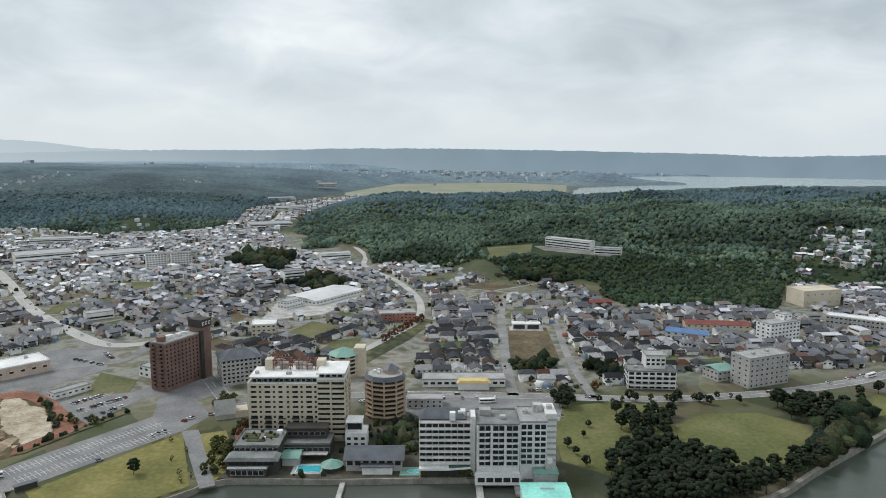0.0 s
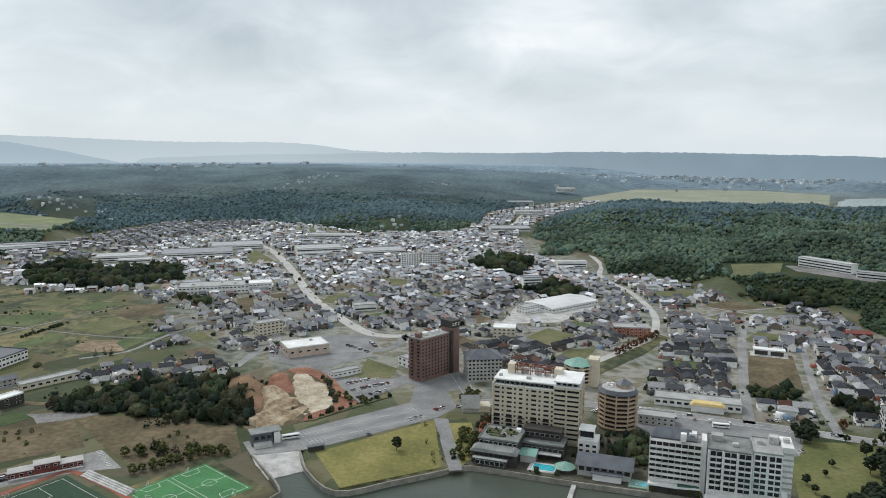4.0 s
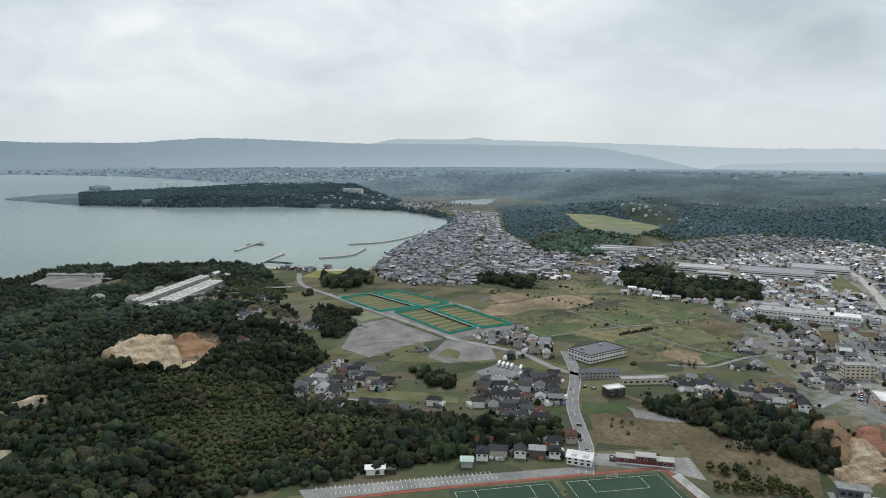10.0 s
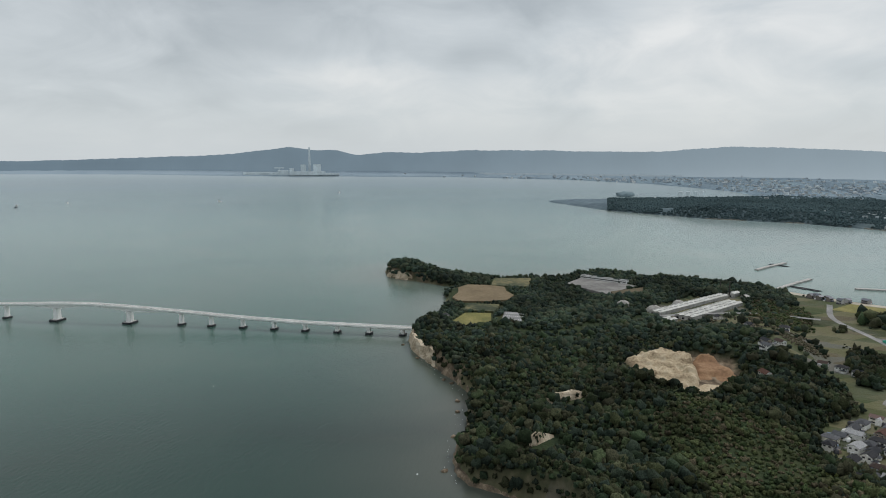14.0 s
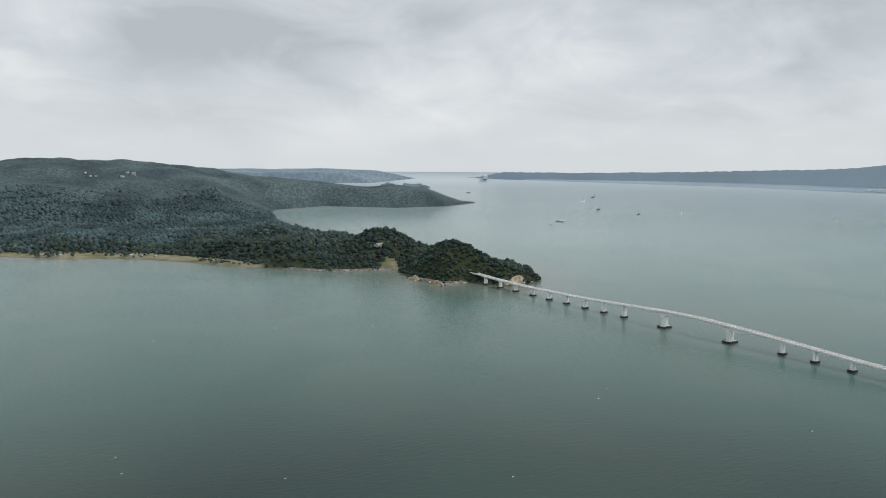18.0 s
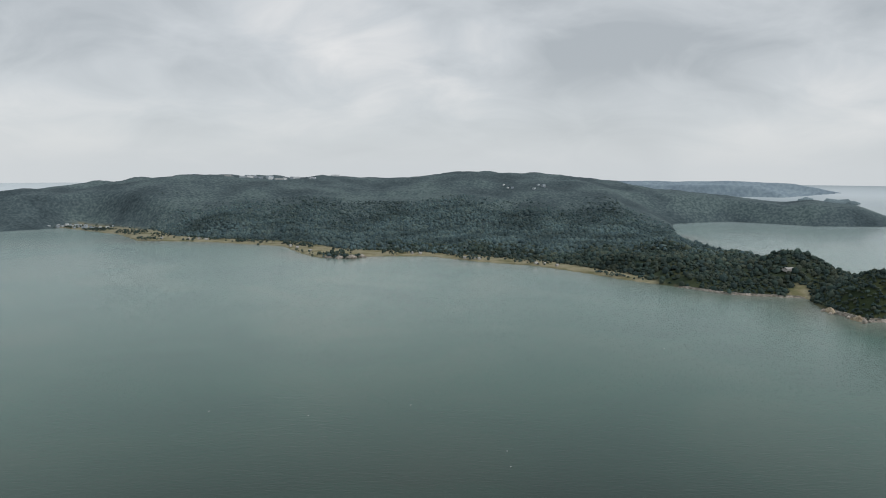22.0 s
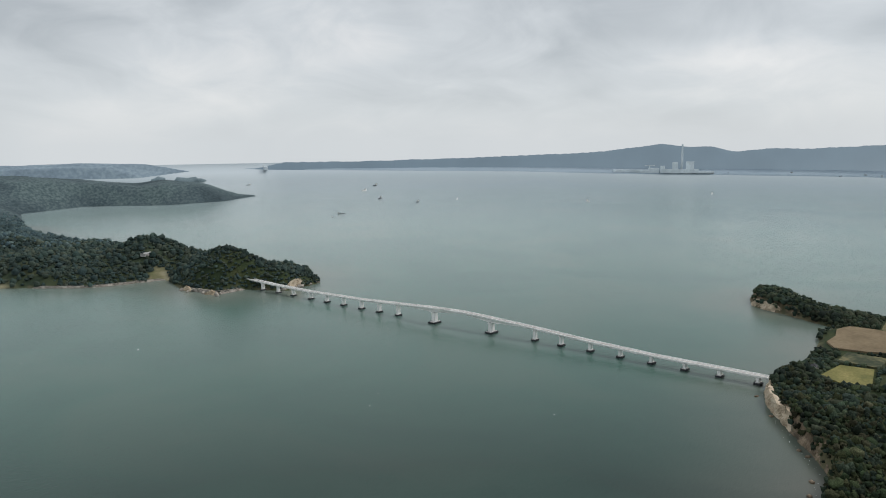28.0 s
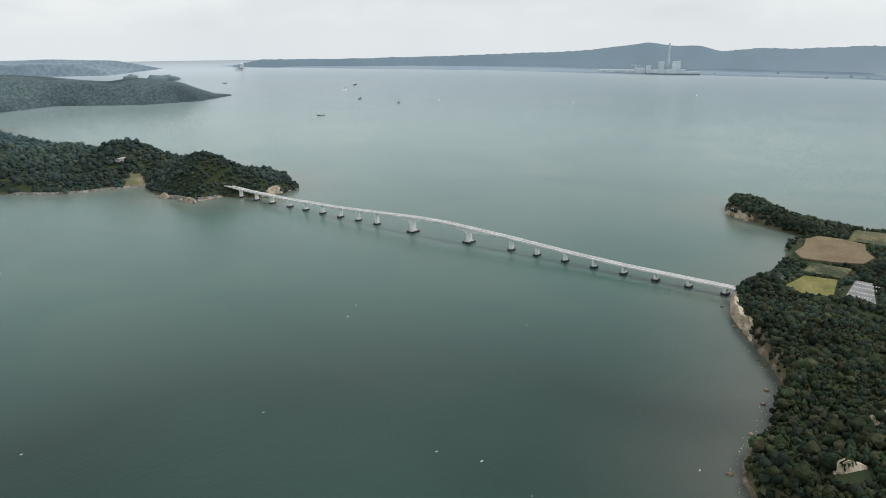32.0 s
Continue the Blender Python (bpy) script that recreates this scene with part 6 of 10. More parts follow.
# the wooded part of the island near the bridge, then the hills in widening steps, haze painted into their leaves
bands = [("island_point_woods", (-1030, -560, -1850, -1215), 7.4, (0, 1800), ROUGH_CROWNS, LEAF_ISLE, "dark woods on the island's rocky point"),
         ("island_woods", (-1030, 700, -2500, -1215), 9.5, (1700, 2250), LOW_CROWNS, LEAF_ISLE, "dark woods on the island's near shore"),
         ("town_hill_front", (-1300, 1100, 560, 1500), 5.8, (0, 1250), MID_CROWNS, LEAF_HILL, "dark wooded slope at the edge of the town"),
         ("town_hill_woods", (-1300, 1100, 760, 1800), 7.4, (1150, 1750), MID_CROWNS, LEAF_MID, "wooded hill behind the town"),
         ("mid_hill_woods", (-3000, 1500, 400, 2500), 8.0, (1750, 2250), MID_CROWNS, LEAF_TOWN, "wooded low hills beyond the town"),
         ("island_hill_woods", (-1300, 1700, -3300, -1900), 11, (2150, 3250), MID_CROWNS, LEAF_SLOPE, "woods on the island's lower hills, hazed blue-green"),
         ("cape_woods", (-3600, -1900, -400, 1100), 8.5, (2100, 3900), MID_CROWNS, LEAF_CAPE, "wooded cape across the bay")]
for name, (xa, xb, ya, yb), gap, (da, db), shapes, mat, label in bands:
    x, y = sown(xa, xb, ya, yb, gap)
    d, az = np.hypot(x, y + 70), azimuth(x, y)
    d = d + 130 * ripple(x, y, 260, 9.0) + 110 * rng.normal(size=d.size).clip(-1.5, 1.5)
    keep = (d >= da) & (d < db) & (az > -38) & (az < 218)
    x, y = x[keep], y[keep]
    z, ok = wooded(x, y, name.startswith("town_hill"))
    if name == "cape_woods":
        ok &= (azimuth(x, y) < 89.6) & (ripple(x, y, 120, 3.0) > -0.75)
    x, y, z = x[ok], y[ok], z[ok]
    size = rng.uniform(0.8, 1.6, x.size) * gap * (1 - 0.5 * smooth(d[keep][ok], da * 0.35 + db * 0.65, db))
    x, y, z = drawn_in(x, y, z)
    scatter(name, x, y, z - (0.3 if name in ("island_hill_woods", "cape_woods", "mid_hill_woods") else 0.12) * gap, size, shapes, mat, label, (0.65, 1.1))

# copses on the flats
COPSES = [("building_site_copse", [(-433, 335), (-422, 372), (-388, 412), (-338, 432), (-305, 410), (-272, 357), (-343, 350), (-405, 341)], 6.0),
          ("bay_copse", [(-936, 758), (-934, 846), (-834, 801), (-700, 770), (-690, 705), (-780, 690), (-851, 689)], 8),
          ("town_copse", [(-215, 880), (-170, 930), (-110, 880), (-150, 830)], 8), ("hill_foot_copse", [(47, 945), (60, 940), (120, 980), (205, 950), (150, 880), (60, 920)], 7), ("mound_copse", [(-329, 1047), (-216, 963), (-232, 1110), (-290, 1134)], 9), ("pass_copse", [(-235, 1170), (-180, 1205), (-209, 1330), (-244, 1307)], 9),
          ("works_copse", [(-692, 754), (-664, 773), (-722, 852), (-790, 860), (-819, 790), (-735, 690)], 8), ("field_copse", [(-969, 498), (-879, 534), (-946, 589), (-1009, 522)], 9), ("lot_copse", [(-880, 196), (-899, 208), (-880, 226), (-850, 246), (-845, 224), (-793, 218), (-750, 187), (-763, 170), (-829, 180)], 6.2),
          ("lane_copse", [(-615, 204), (-556, 204), (-540, 219), (-567, 232), (-591, 217)], 6.0), ("orchard", [(-566, 655), (-520, 648), (-546, 680), (-594, 690)], 7.5),
          ("road_copse", [(-455, 215), (-425, 250), (-400, 236), (-425, 200)], 5.5), ("house_copse", [(-560, 90), (-500, 150), (-430, 228), (-400, 205), (-425, 100), (-470, 60)], 6.2),
          ("shore_copse", [(-1037, 258), (-1100, 275), (-1112, 350), (-1041, 340), (-1013, 297)], 11), ("camp_copse", [(-1010, 226), (-992, 232), (-986, 218), (-1004, 212)], 7),
          ("bank_scrub", [(-470, 0), (-452, 60), (-428, 100), (-414, 140), (-418, 60), (-430, 0)], 5.0), ("terrace_scrub", [(-575, 60), (-530, 84), (-503, 148), (-486, 160), (-478, 120), (-520, 60)], 5.0), ("plot_copse", [(54, 554), (92, 555), (90, 532), (54, 534)], 5), ("street_copse", [(112, 540), (138, 545), (140, 520), (114, 518)], 6),
          ("tower_copse", [(-22, 428), (-4, 420), (-8, 385), (-40, 395)], 5.0), ("park_bank_copse", [(205, 366), (245, 392), (262, 420), (280, 440), (272, 448), (225, 412)], 7.0)]
for name, poly, gap in COPSES:
    xs, ys = [p[0] for p in poly], [p[1] for p in poly]
    x, y = sown(min(xs), max(xs), min(ys), max(ys), gap)
    ok = inside(poly, x, y) > 0
    # Farther copses take the leaf copy with painted haze.
    near = math.hypot(sum(xs) / len(xs), sum(ys) / len(ys)) < 1150
    scatter(name, x[ok], y[ok], np.full(ok.sum(), FLAT - 0.5), rng.uniform(0.7, 1.9, ok.sum()) * gap, ROUGH_CROWNS if near and 5.8 < gap < 6.6 else LOW_CROWNS, LEAF if near else LEAF_MID, "copse of dark evergreen trees on the flats", (0.6, 1.35))
    KEEP_OUT.append(poly)


# ---- the waterfront hotels ----
BEIGE = material("beige_render", (0.60, 0.535, 0.42), (0.47, 0.41, 0.31), 0.85, 0.08, 0.8, 0.45, light=(0.66, 0.60, 0.48))
BRICK = material("brown_tile", (0.215, 0.132, 0.112), (0.155, 0.095, 0.08), 0.75, 0.1, 2.0, 0.4, light=(0.26, 0.168, 0.14))
OCHRE = material("ochre_render", (0.47, 0.36, 0.26), (0.36, 0.27, 0.19), 0.85, 0.1, 1.0, 0.4)
GREYWALL = material("grey_render", (0.40, 0.39, 0.37), (0.28, 0.275, 0.26), 0.85, 0.08, 0.8, 0.5, light=(0.5, 0.49, 0.47))
DARKWALL = material("dark_timber", (0.055, 0.05, 0.045), (0.03, 0.028, 0.026), 0.7, 0.2, 1.5, 0.5)
SLATE = material("slate_roof", (0.10, 0.11, 0.125), (0.065, 0.07, 0.08), 0.45, 0.15, 1.6, 0.5, light=(0.15, 0.16, 0.18))
ROOFGREY = material("roof_membrane", (0.36, 0.36, 0.35), (0.25, 0.25, 0.24), 0.85, 0.1, 0.7, 0.5, light=(0.46, 0.46, 0.45))
TERRACE_ROOF = material("weathered_terrace_roof", (0.20, 0.21, 0.20), (0.11, 0.115, 0.11), 0.8, 0.15, 1.0, 0.6, light=(0.30, 0.31, 0.30))
RUSSET = material("russet_recess", (0.13, 0.085, 0.06), (0.08, 0.055, 0.04), 0.85, 0.15, 1.2, 0.5)
TEAL = material("teal_roof", (0.20, 0.36, 0.30), (0.14, 0.26, 0.22), 0.5, 0.1, 1.0, 0.4)
CYAN = material("turquoise_roof", (0.30, 0.72, 0.62), (0.24, 0.62, 0.54), 0.5, 0.1, 0.6, 0.3)
POOL = material("pool_water", (0.06, 0.42, 0.48), (0.05, 0.36, 0.42), 0.08, 0.3, 1.0, 0.4)
STEEL = material("rusty_steel", (0.26, 0.10, 0.06), (0.13, 0.06, 0.045), 0.8, 0.3, 2.0, 0.6)
REDROOF = material("red_roof", (0.20, 0.06, 0.048), (0.14, 0.045, 0.037), 0.6, 0.2, 1.5, 0.4)
BLUEROOF = material("blue_roof", (0.10, 0.19, 0.36), (0.08, 0.15, 0.28), 0.5, 0.2, 1.5, 0.4)
YELLOW = material("yellow_awning", (0.60, 0.46, 0.20), (0.48, 0.36, 0.16), 0.7, 0.2, 1.5, 0.4)
SHARED = {}


def window_mesh(w, h, frame_mat):
    key = ("window", round(w, 2), round(h, 2), frame_mat.name)
    if key not in SHARED:
        bm = bmesh.new()
        box(bm, -w / 2 - 0.12, w / 2 + 0.12, -0.10, 0.05, -h / 2 - 0.12, h / 2 + 0.12, 0)
        box(bm, -w / 2, w / 2, -0.16, 0.02, -h / 2, h / 2, 1)
        SHARED[key] = link_bmesh("window", bm, (frame_mat, GLASS_DARK))
    return SHARED[key]


def balcony_mesh(w, deep, rail, mat):
    key = ("balcony", round(w, 2), round(deep, 2), round(rail, 2), mat.name)
    if key not in SHARED:
        SHARED[key] = link_bmesh("balcony", boxes((-w / 2, w / 2, -deep, 0, -0.15, 0.05), (-w / 2, w / 2, -deep, -deep + 0.15, 0, rail),
                                                  (-w / 2, -w / 2 + 0.15, -deep, 0, 0, rail), (w / 2 - 0.15, w / 2, -deep, 0, 0, rail)), mat)
    return SHARED[key]


def put(name, me, parent, x, y, z, turn=0.0, label=""):
    ob = part(name, me, None, parent, label)
    ob.matrix_local = pose(x, y, z, 0, 0, turn)
    return ob




def face(lx, ly, side, u, z, out=0.0):
    """The place on a wall: u metres along it from its middle."""
    if side == "front":
        return u, -ly / 2 - out, z, 0
    if side == "back":
        return -u, ly / 2 + out, z, 180
    if side == "right":
        return lx / 2 + out, u, z, 90
    return -lx / 2 - out, -u, z, -90


def windows(parent, lx, ly, side, cols, rows, z0, floor, w, h, mat, span=None, ox=0.0, oy=0.0, skip=()):
    length = (lx if side in ("front", "back") else ly) if span is None else span
    for r in range(rows):
        for c in range(cols):
            if (r, c) in skip:
                continue
            u = (c + 0.5 - cols / 2) * length / cols
            x, y, z, t = face(lx, ly, side, u, z0 + r * floor)
            put("window", window_mesh(w, h, mat), parent, x + ox, y + oy, z, t)


def balconies(parent, lx, ly, side, cols, rows, z0, floor, w, deep, rail, mat, ox=0.0, oy=0.0):
    length = lx if side in ("front", "back") else ly
    for r in range(rows):
        for c in range(cols):
            u = (c + 0.5 - cols / 2) * length / cols
            x, y, z, t = face(lx, ly, side, u, z0 + r * floor)
            put("balcony", balcony_mesh(w, deep, rail, mat), parent, x + ox, y + oy, z, t)


def body(parent, lx, ly, z1, wall, roof, ox=0.0, oy=0.0, z0=-0.8, parapet=0.8):
    part("wall", boxes((ox - lx / 2, ox + lx / 2, oy - ly / 2, oy + ly / 2, z0, z1)), wall, parent)
    part("roof", boxes((ox - lx / 2 + 0.3, ox + lx / 2 - 0.3, oy - ly / 2 + 0.3, oy + ly / 2 - 0.3, z1, z1 + 0.1),
                       (ox - lx / 2 - 0.1, ox + lx / 2 + 0.1, oy - ly / 2 - 0.1, oy - ly / 2 + 0.3, z1 - 0.2, z1 + parapet), (ox - lx / 2 - 0.1, ox + lx / 2 + 0.1, oy + ly / 2 - 0.3, oy + ly / 2 + 0.1, z1 - 0.2, z1 + parapet),
                       (ox - lx / 2 - 0.1, ox - lx / 2 + 0.3, oy - ly / 2 + 0.3, oy + ly / 2 - 0.3, z1 - 0.2, z1 + parapet), (ox + lx / 2 - 0.3, ox + lx / 2 + 0.1, oy - ly / 2 + 0.3, oy + ly / 2 - 0.3, z1 - 0.2, z1 + parapet)), roof, parent)


def roof_units(parent, spots, mat=None):
    for x, y, z, w, d, h in spots:
        part("roof_unit", box(bmesh.new(), x - w / 2, x + w / 2, y - d / 2, y + d / 2, z, z + h, 0, 0.08), mat or CONCRETE, parent)


# the big beige hotel
h = thing("hotel", -93, 410, FLAT, 0, "tall beige hotel with small windows and a rusty rooftop frame", "hotel")
body(h, 41, 20, 35, BEIGE, WHITE)
for c in range(5):
    u = (c - 2) * 8.1
    for f in range(10):
        zz = 5.6 + f * 3.05
        put("window", window_mesh(3.3 if f > 3 else 3.9, 1.25 if f > 3 else 1.5, BEIGE), h, u - 1.7, -10, zz)
        put("window", window_mesh(1.3, 1.25, BEIGE), h, u + 2.1, -10, zz)
        if f < 4:
            part("balcony", boxes((u - 3.9, u + 0.5, -11.0, -10, zz - 1.25, zz - 1.05), (u - 3.9, u + 0.5, -11.0, -10.9, zz - 1.05, zz - 0.35)), DARKWALL, h)
windows(h, 41, 20, "left", 4, 10, 5.6, 3.05, 1.2, 1.3, BEIGE)
part("penthouse", boxes((-19, 20, -9, 8, 35.1, 38.4)), DARKWALL, h)
part("penthouse_roof", boxes((-20.4, 20.4, -10.2, 9.5, 38.4, 39.2)), WHITE, h, "pale flat penthouse roof with wide eaves")
for c in range(12):
    put("window", window_mesh(2.2, 1.8, WHITE), h, -17.5 + c * 3.2, -9.0, 36.8)
part("corner_pier", boxes((-21.3, -20.2, -10.6, 10, 0, 36)), BEIGE, h)
part("front_pier", boxes((-1.0, 0.4, -10.35, -9.9, 0, 36)), BEIGE, h)
part("lift_tower", boxes((-14, -9.5, 3, 9, 39.2, 45.5)), BEIGE, h)
part("lift_tower", boxes((17, 22, 3, 9.5, 39.2, 45)), BEIGE, h)
for k in range(6):
    part("steel_frame", boxes((-9 + k * 5, -8.5 + k * 5, 3, 3.4, 39.2, 45.5), (-9 + k * 5, -8.5 + k * 5, 8.4, 8.8, 39.2, 45.5), (-9 + k * 5, -8.5 + k * 5, 3, 8.8, 45.2, 45.6)), STEEL, h, "rusty steel rooftop frame")
part("steel_beam", boxes((-9.5, 17, 3, 3.4, 44.8, 45.4), (-9.5, 17, 8.4, 8.8, 44.8, 45.4), (-9.5, 17, 3, 3.4, 42, 42.4)), STEEL, h)
roof_units(h, [(-3, 6, 39.2, 5, 3, 4), (6, 6, 39.2, 4, 3, 4.5), (12, 5, 39.2, 4, 3, 3), (-17, -4, 39.2, 2, 2, 1.6), (2, -5, 39.2, 3, 2, 1.5)])

w = thing("hotel_wing", -65.5, 411, FLAT, 0, "beige hotel wing banded with long balconies", "hotel")
body(w, 16, 24, 38, BEIGE, WHITE)
balconies(w, 16, 24, "front", 2, 11, 2.6, 3.1, 7.0, 1.3, 1.15, BEIGE)
# Full-width dark glass also paints the shade of the balcony recesses.
for f in range(11):
    part("window_band", boxes((-7.7, -0.5, -12.12, -11.9, 3.9 + f * 3.1, 5.3 + f * 3.1), (0.5, 7.7, -12.12, -11.9, 3.9 + f * 3.1, 5.3 + f * 3.1)), GLASS_DARK, w)
balconies(w, 16, 24, "right", 2, 11, 2.6, 3.1, 5.0, 1.0, 1.1, BEIGE)
windows(w, 16, 24, "right", 3, 11, 4.7, 3.1, 1.6, 1.5, BEIGE)
part("penthouse", boxes((-7, 7, -10, 10, 38.1, 41)), GREYWALL, w)
part("penthouse_roof", boxes((-8.4, 8.4, -12.3, 12, 41, 41.7)), WHITE, w)
windows(w, 14, 20, "front", 4, 1, 39.6, 3, 2.4, 1.6, WHITE)
part("fin", boxes((-0.4, 0.4, -13.6, -12, 0, 37.6)), BEIGE, w)

# low wing at the water with roof gardens
a = thing("hotel_annex", -101, 370, FLAT, 0, "dark low hotel wing with planted roof terraces above the sea wall", "hotel annex")
body(a, 25, 22, 12, DARKWALL, TERRACE_ROOF, 0, 6)
part("terrace", boxes((-14, 13, -14, -5, -0.8, 8.2)), DARKWALL, a)
part("terrace_roof", prism(bmesh.new(), [(-15, -15.4), (14, -15.4), (14, -4.9), (-15, -4.9)], 7.9, 9.6, top=0.82), TERRACE_ROOF, a)
part("terrace", boxes((-12, 8, -17, -14, -0.8, 4.5)), DARKWALL, a)
part("terrace_roof", boxes((-12.6, 8.6, -17.8, -14, 4.5, 4.9)), TERRACE_ROOF, a)
part("terrace_wall", boxes((-12.4, 8.4, -17.6, -17.4, 4.9, 6.0)), WHITE, a)
windows(a, 27, 22, "front", 8, 1, 6.2, 3, 2.6, 1.6, DARKWALL, 24, -0.5, -3)
windows(a, 27, 22, "front", 6, 1, 2.4, 3, 2.6, 2.4, WHITE, 18, -2, -6.1)
windows(a, 25, 22, "front", 8, 1, 10.2, 3, 2.4, 1.5, WHITE, 24, 0, 6)
for gx, gy, gw, gd in ((-6, 8, 9, 7), (5, 9, 8, 6), (-2, 2, 10, 3)):
    part("planting_bed", box(bmesh.new(), gx - gw / 2, gx + gw / 2, gy - gd / 2, gy + gd / 2, 12.1, 12.7, 0, 0.1), MEADOW, a)
roof_units(a, [(2, 5, 12.1, 1.6, 1.4, 1.0), (9, 12, 12.1, 3, 3, 2)], WHITE)
for gx, gy, gw in ((-8, 6, 1.6), (-5, 10, 2.0), (-3, 7, 1.4), (4, 11, 2.2), (7, 8, 1.5), (2, 3, 1.8), (-9, 3, 1.4), (6, 4, 1.3), (-1, 13, 1.7)):
    v_, f_ = ball(1, int(abs(gx * 7 + gy)), -0.6, 0.5)
    mesh_object("garden_shrub", v_ * gw * 0.6 + np.array([gx, gy, 12.9]), f_, LEAF, True, a)
k2 = thing("hotel_lobby", -76, 384, FLAT, 0, "dark glazed lobby wing linking the hotel towers", "hotel annex")
body(k2, 26, 15, 8, DARKWALL, TERRACE_ROOF)
part("upper_floor", boxes((-13, 10, 0, 8, 8, 14)), DARKWALL, k2)
part("upper_roof", boxes((-13.5, 10.5, -0.5, 8.5, 14, 14.4)), DARKWALL, k2)
windows(k2, 26, 15, "front", 8, 1, 4.5, 3, 2.6, 3.2, GREYWALL)
windows(k2, 23, 0, "front", 7, 1, 11.2, 3, 2.6, 1.8, GREYWALL, 22, -1.5, 0)
part("canopy", boxes((-10, 12, -12, -7.5, 3.6, 4.0)), CONCRETE, k2)
pool = thing("swimming_pool", -72, 362, FLAT, 0, "turquoise outdoor swimming pool on the hotel terrace", "pool")
part("deck", boxes((-9, 9, -6, 6, -0.3, 0.45)), CONCRETE, pool)
part("pool_water", boxes((-6.5, 6.5, -4, 4, 0.3, 0.52)), POOL, pool)
part("rim", boxes((-6.9, 6.9, -4.4, -4, 0.3, 0.65), (-6.9, 6.9, 4, 4.4, 0.3, 0.65), (-6.9, -6.5, -4, 4, 0.3, 0.65), (6.5, 6.9, -4, 4, 0.3, 0.65)), WHITE, pool)
tent = thing("pavilion", -60, 363, FLAT, 0, "round terrace pavilion with a pale green tent roof", "pavilion")
part("post_ring", prism(bmesh.new(), ring_points(5.0, 10), -0.3, 2.6), DARKWALL, tent)
part("roof", prism(bmesh.new(), ring_points(6.4, 12), 2.6, 5.6, top=0.08), TEAL, tent, "pale green conical roof")
pav = thing("tea_house", -83, 372, FLAT, 0, "small terrace building with a green sheet roof", "building")
part("wall", boxes((-4.5, 4.5, -6, 6, -0.5, 4.6)), GREYWALL, pav)
part("roof", gable(bmesh.new(), -4.5, 4.5, -6, 6, 4.6, 1.2), TEAL, pav)

# blue-grey roofed bath house and its pool
b = thing("bath_house", -37, 368, FLAT, 0, "low bath house with a wide blue-grey pitched roof", "bath house")
part("wall", boxes((-15, 15, -8, 9, -0.5, 7.0)), GREYWALL, b)
part("roof", gable(bmesh.new(), -15, 15, -8, 9, 7.0, 3.4, 1.4), SLATE, b)
part("porch", boxes((-6, 10, -12, -8, -0.5, 4.2)), WHITE, b)
part("porch_roof", boxes((-7, 11, -13, -7.8, 4.2, 4.6)), SLATE, b)
windows(b, 30, 16, "front", 7, 1, 4.6, 3, 2.8, 2.2, DARKWALL)
kp = thing("garden_pool", -13, 359, FLAT, 0, "green-floored terrace with a white-rimmed kidney pool", "pool")
part("deck", boxes((-10, 9, -4.5, 5, -0.4, 0.4)), TEAL, kp)
part("pool_rim", prism(prism(bmesh.new(), ring_points(3.6, 16, -2.5, 0, 0, 0.6), 0.35, 0.55), ring_points(2.8, 14, 2.6, 0.6, 0, 0.7), 0.35, 0.55), WHITE, kp)
part("pool_water", prism(prism(bmesh.new(), ring_points(3.2, 16, -2.5, 0, 0, 0.58), 0.5, 0.6), ring_points(2.4, 14, 2.6, 0.6, 0, 0.66), 0.5, 0.6), POOL, kp)
sw = thing("white_hotel_block", -50, 394, FLAT, 0, "small white stepped block with a glazed top floor beside the hotel", "building")
body(sw, 12, 12, 9, WHITE, WHITE)
part("upper_floor", boxes((-5.5, 3, -1, 6, 9, 15)), WHITE, sw)
part("upper_roof", prism(bmesh.new(), [(-6, -4.5), (3.5, -4.5), (3.5, 6.5), (-6, 6.5)], 15, 15.5), WHITE, sw)
part("glass_front", boxes((-5.4, 2.9, -1.15, -0.95, 9.8, 14.2)), GLASS_DARK, sw)
windows(sw, 12, 12, "front", 3, 2, 3.0, 3.4, 2.2, 1.6, WHITE)

# the white hotel on the right of the row
e = thing("seaside_hotel", 1, 362, FLAT, 0, "white seven-storey hotel with long balconies and a dark sloping roof", "hotel")
body(e, 27, 18, 29, WHITE, ROOFGREY)
balconies(e, 27, 18, "front", 4, 7, 8.2, 3.1, 6.5, 1.7, 0.85, WHITE)
# Dark glass across the front stands for windows and painted recess shade.
for f in range(7):
    part("window_band", boxes((-13.2, 13.2, -9.12, -8.9, 9.0 + f * 3.1, 11.0 + f * 3.1)), GLASS_DARK, e)
    part("band_pier", boxes(*[(-13.4 + k * 3.3, -13.05 + k * 3.3, -9.35, -8.95, 8.9 + f * 3.1, 11.1 + f * 3.1) for k in range(9)]), BEIGE, e)
windows(e, 27, 18, "left", 3, 7, 9.9, 3.1, 1.4, 1.4, DARKWALL)
part("sloping_roof", hip(bmesh.new(), -13.5, 11, -3, 9, 29.9, 4.0, 0.4, 0, 0.7), SLATE, e, "dark blue-grey sloping roof")
part("dark_base", boxes((-12.8, 13.2, -9.4, -8.9, -0.5, 5.6)), DARKWALL, e)
part("canopy", prism(bmesh.new(), [(-13.5, -13), (2, -13), (13.5, -11), (13.5, -9), (-13.5, -9)], 5.6, 6.6), WHITE, e)
part("canopy_roof", prism(bmesh.new(), [(2, -12.6), (13.1, -10.8), (13.1, -9.4), (2, -9.4)], 6.6, 7.0), material("dark_green_sheet", (0.06, 0.14, 0.10), (0.04, 0.09, 0.07), 0.7, 0.2, 1.0, 0.4), e, "dark green canopy roof")
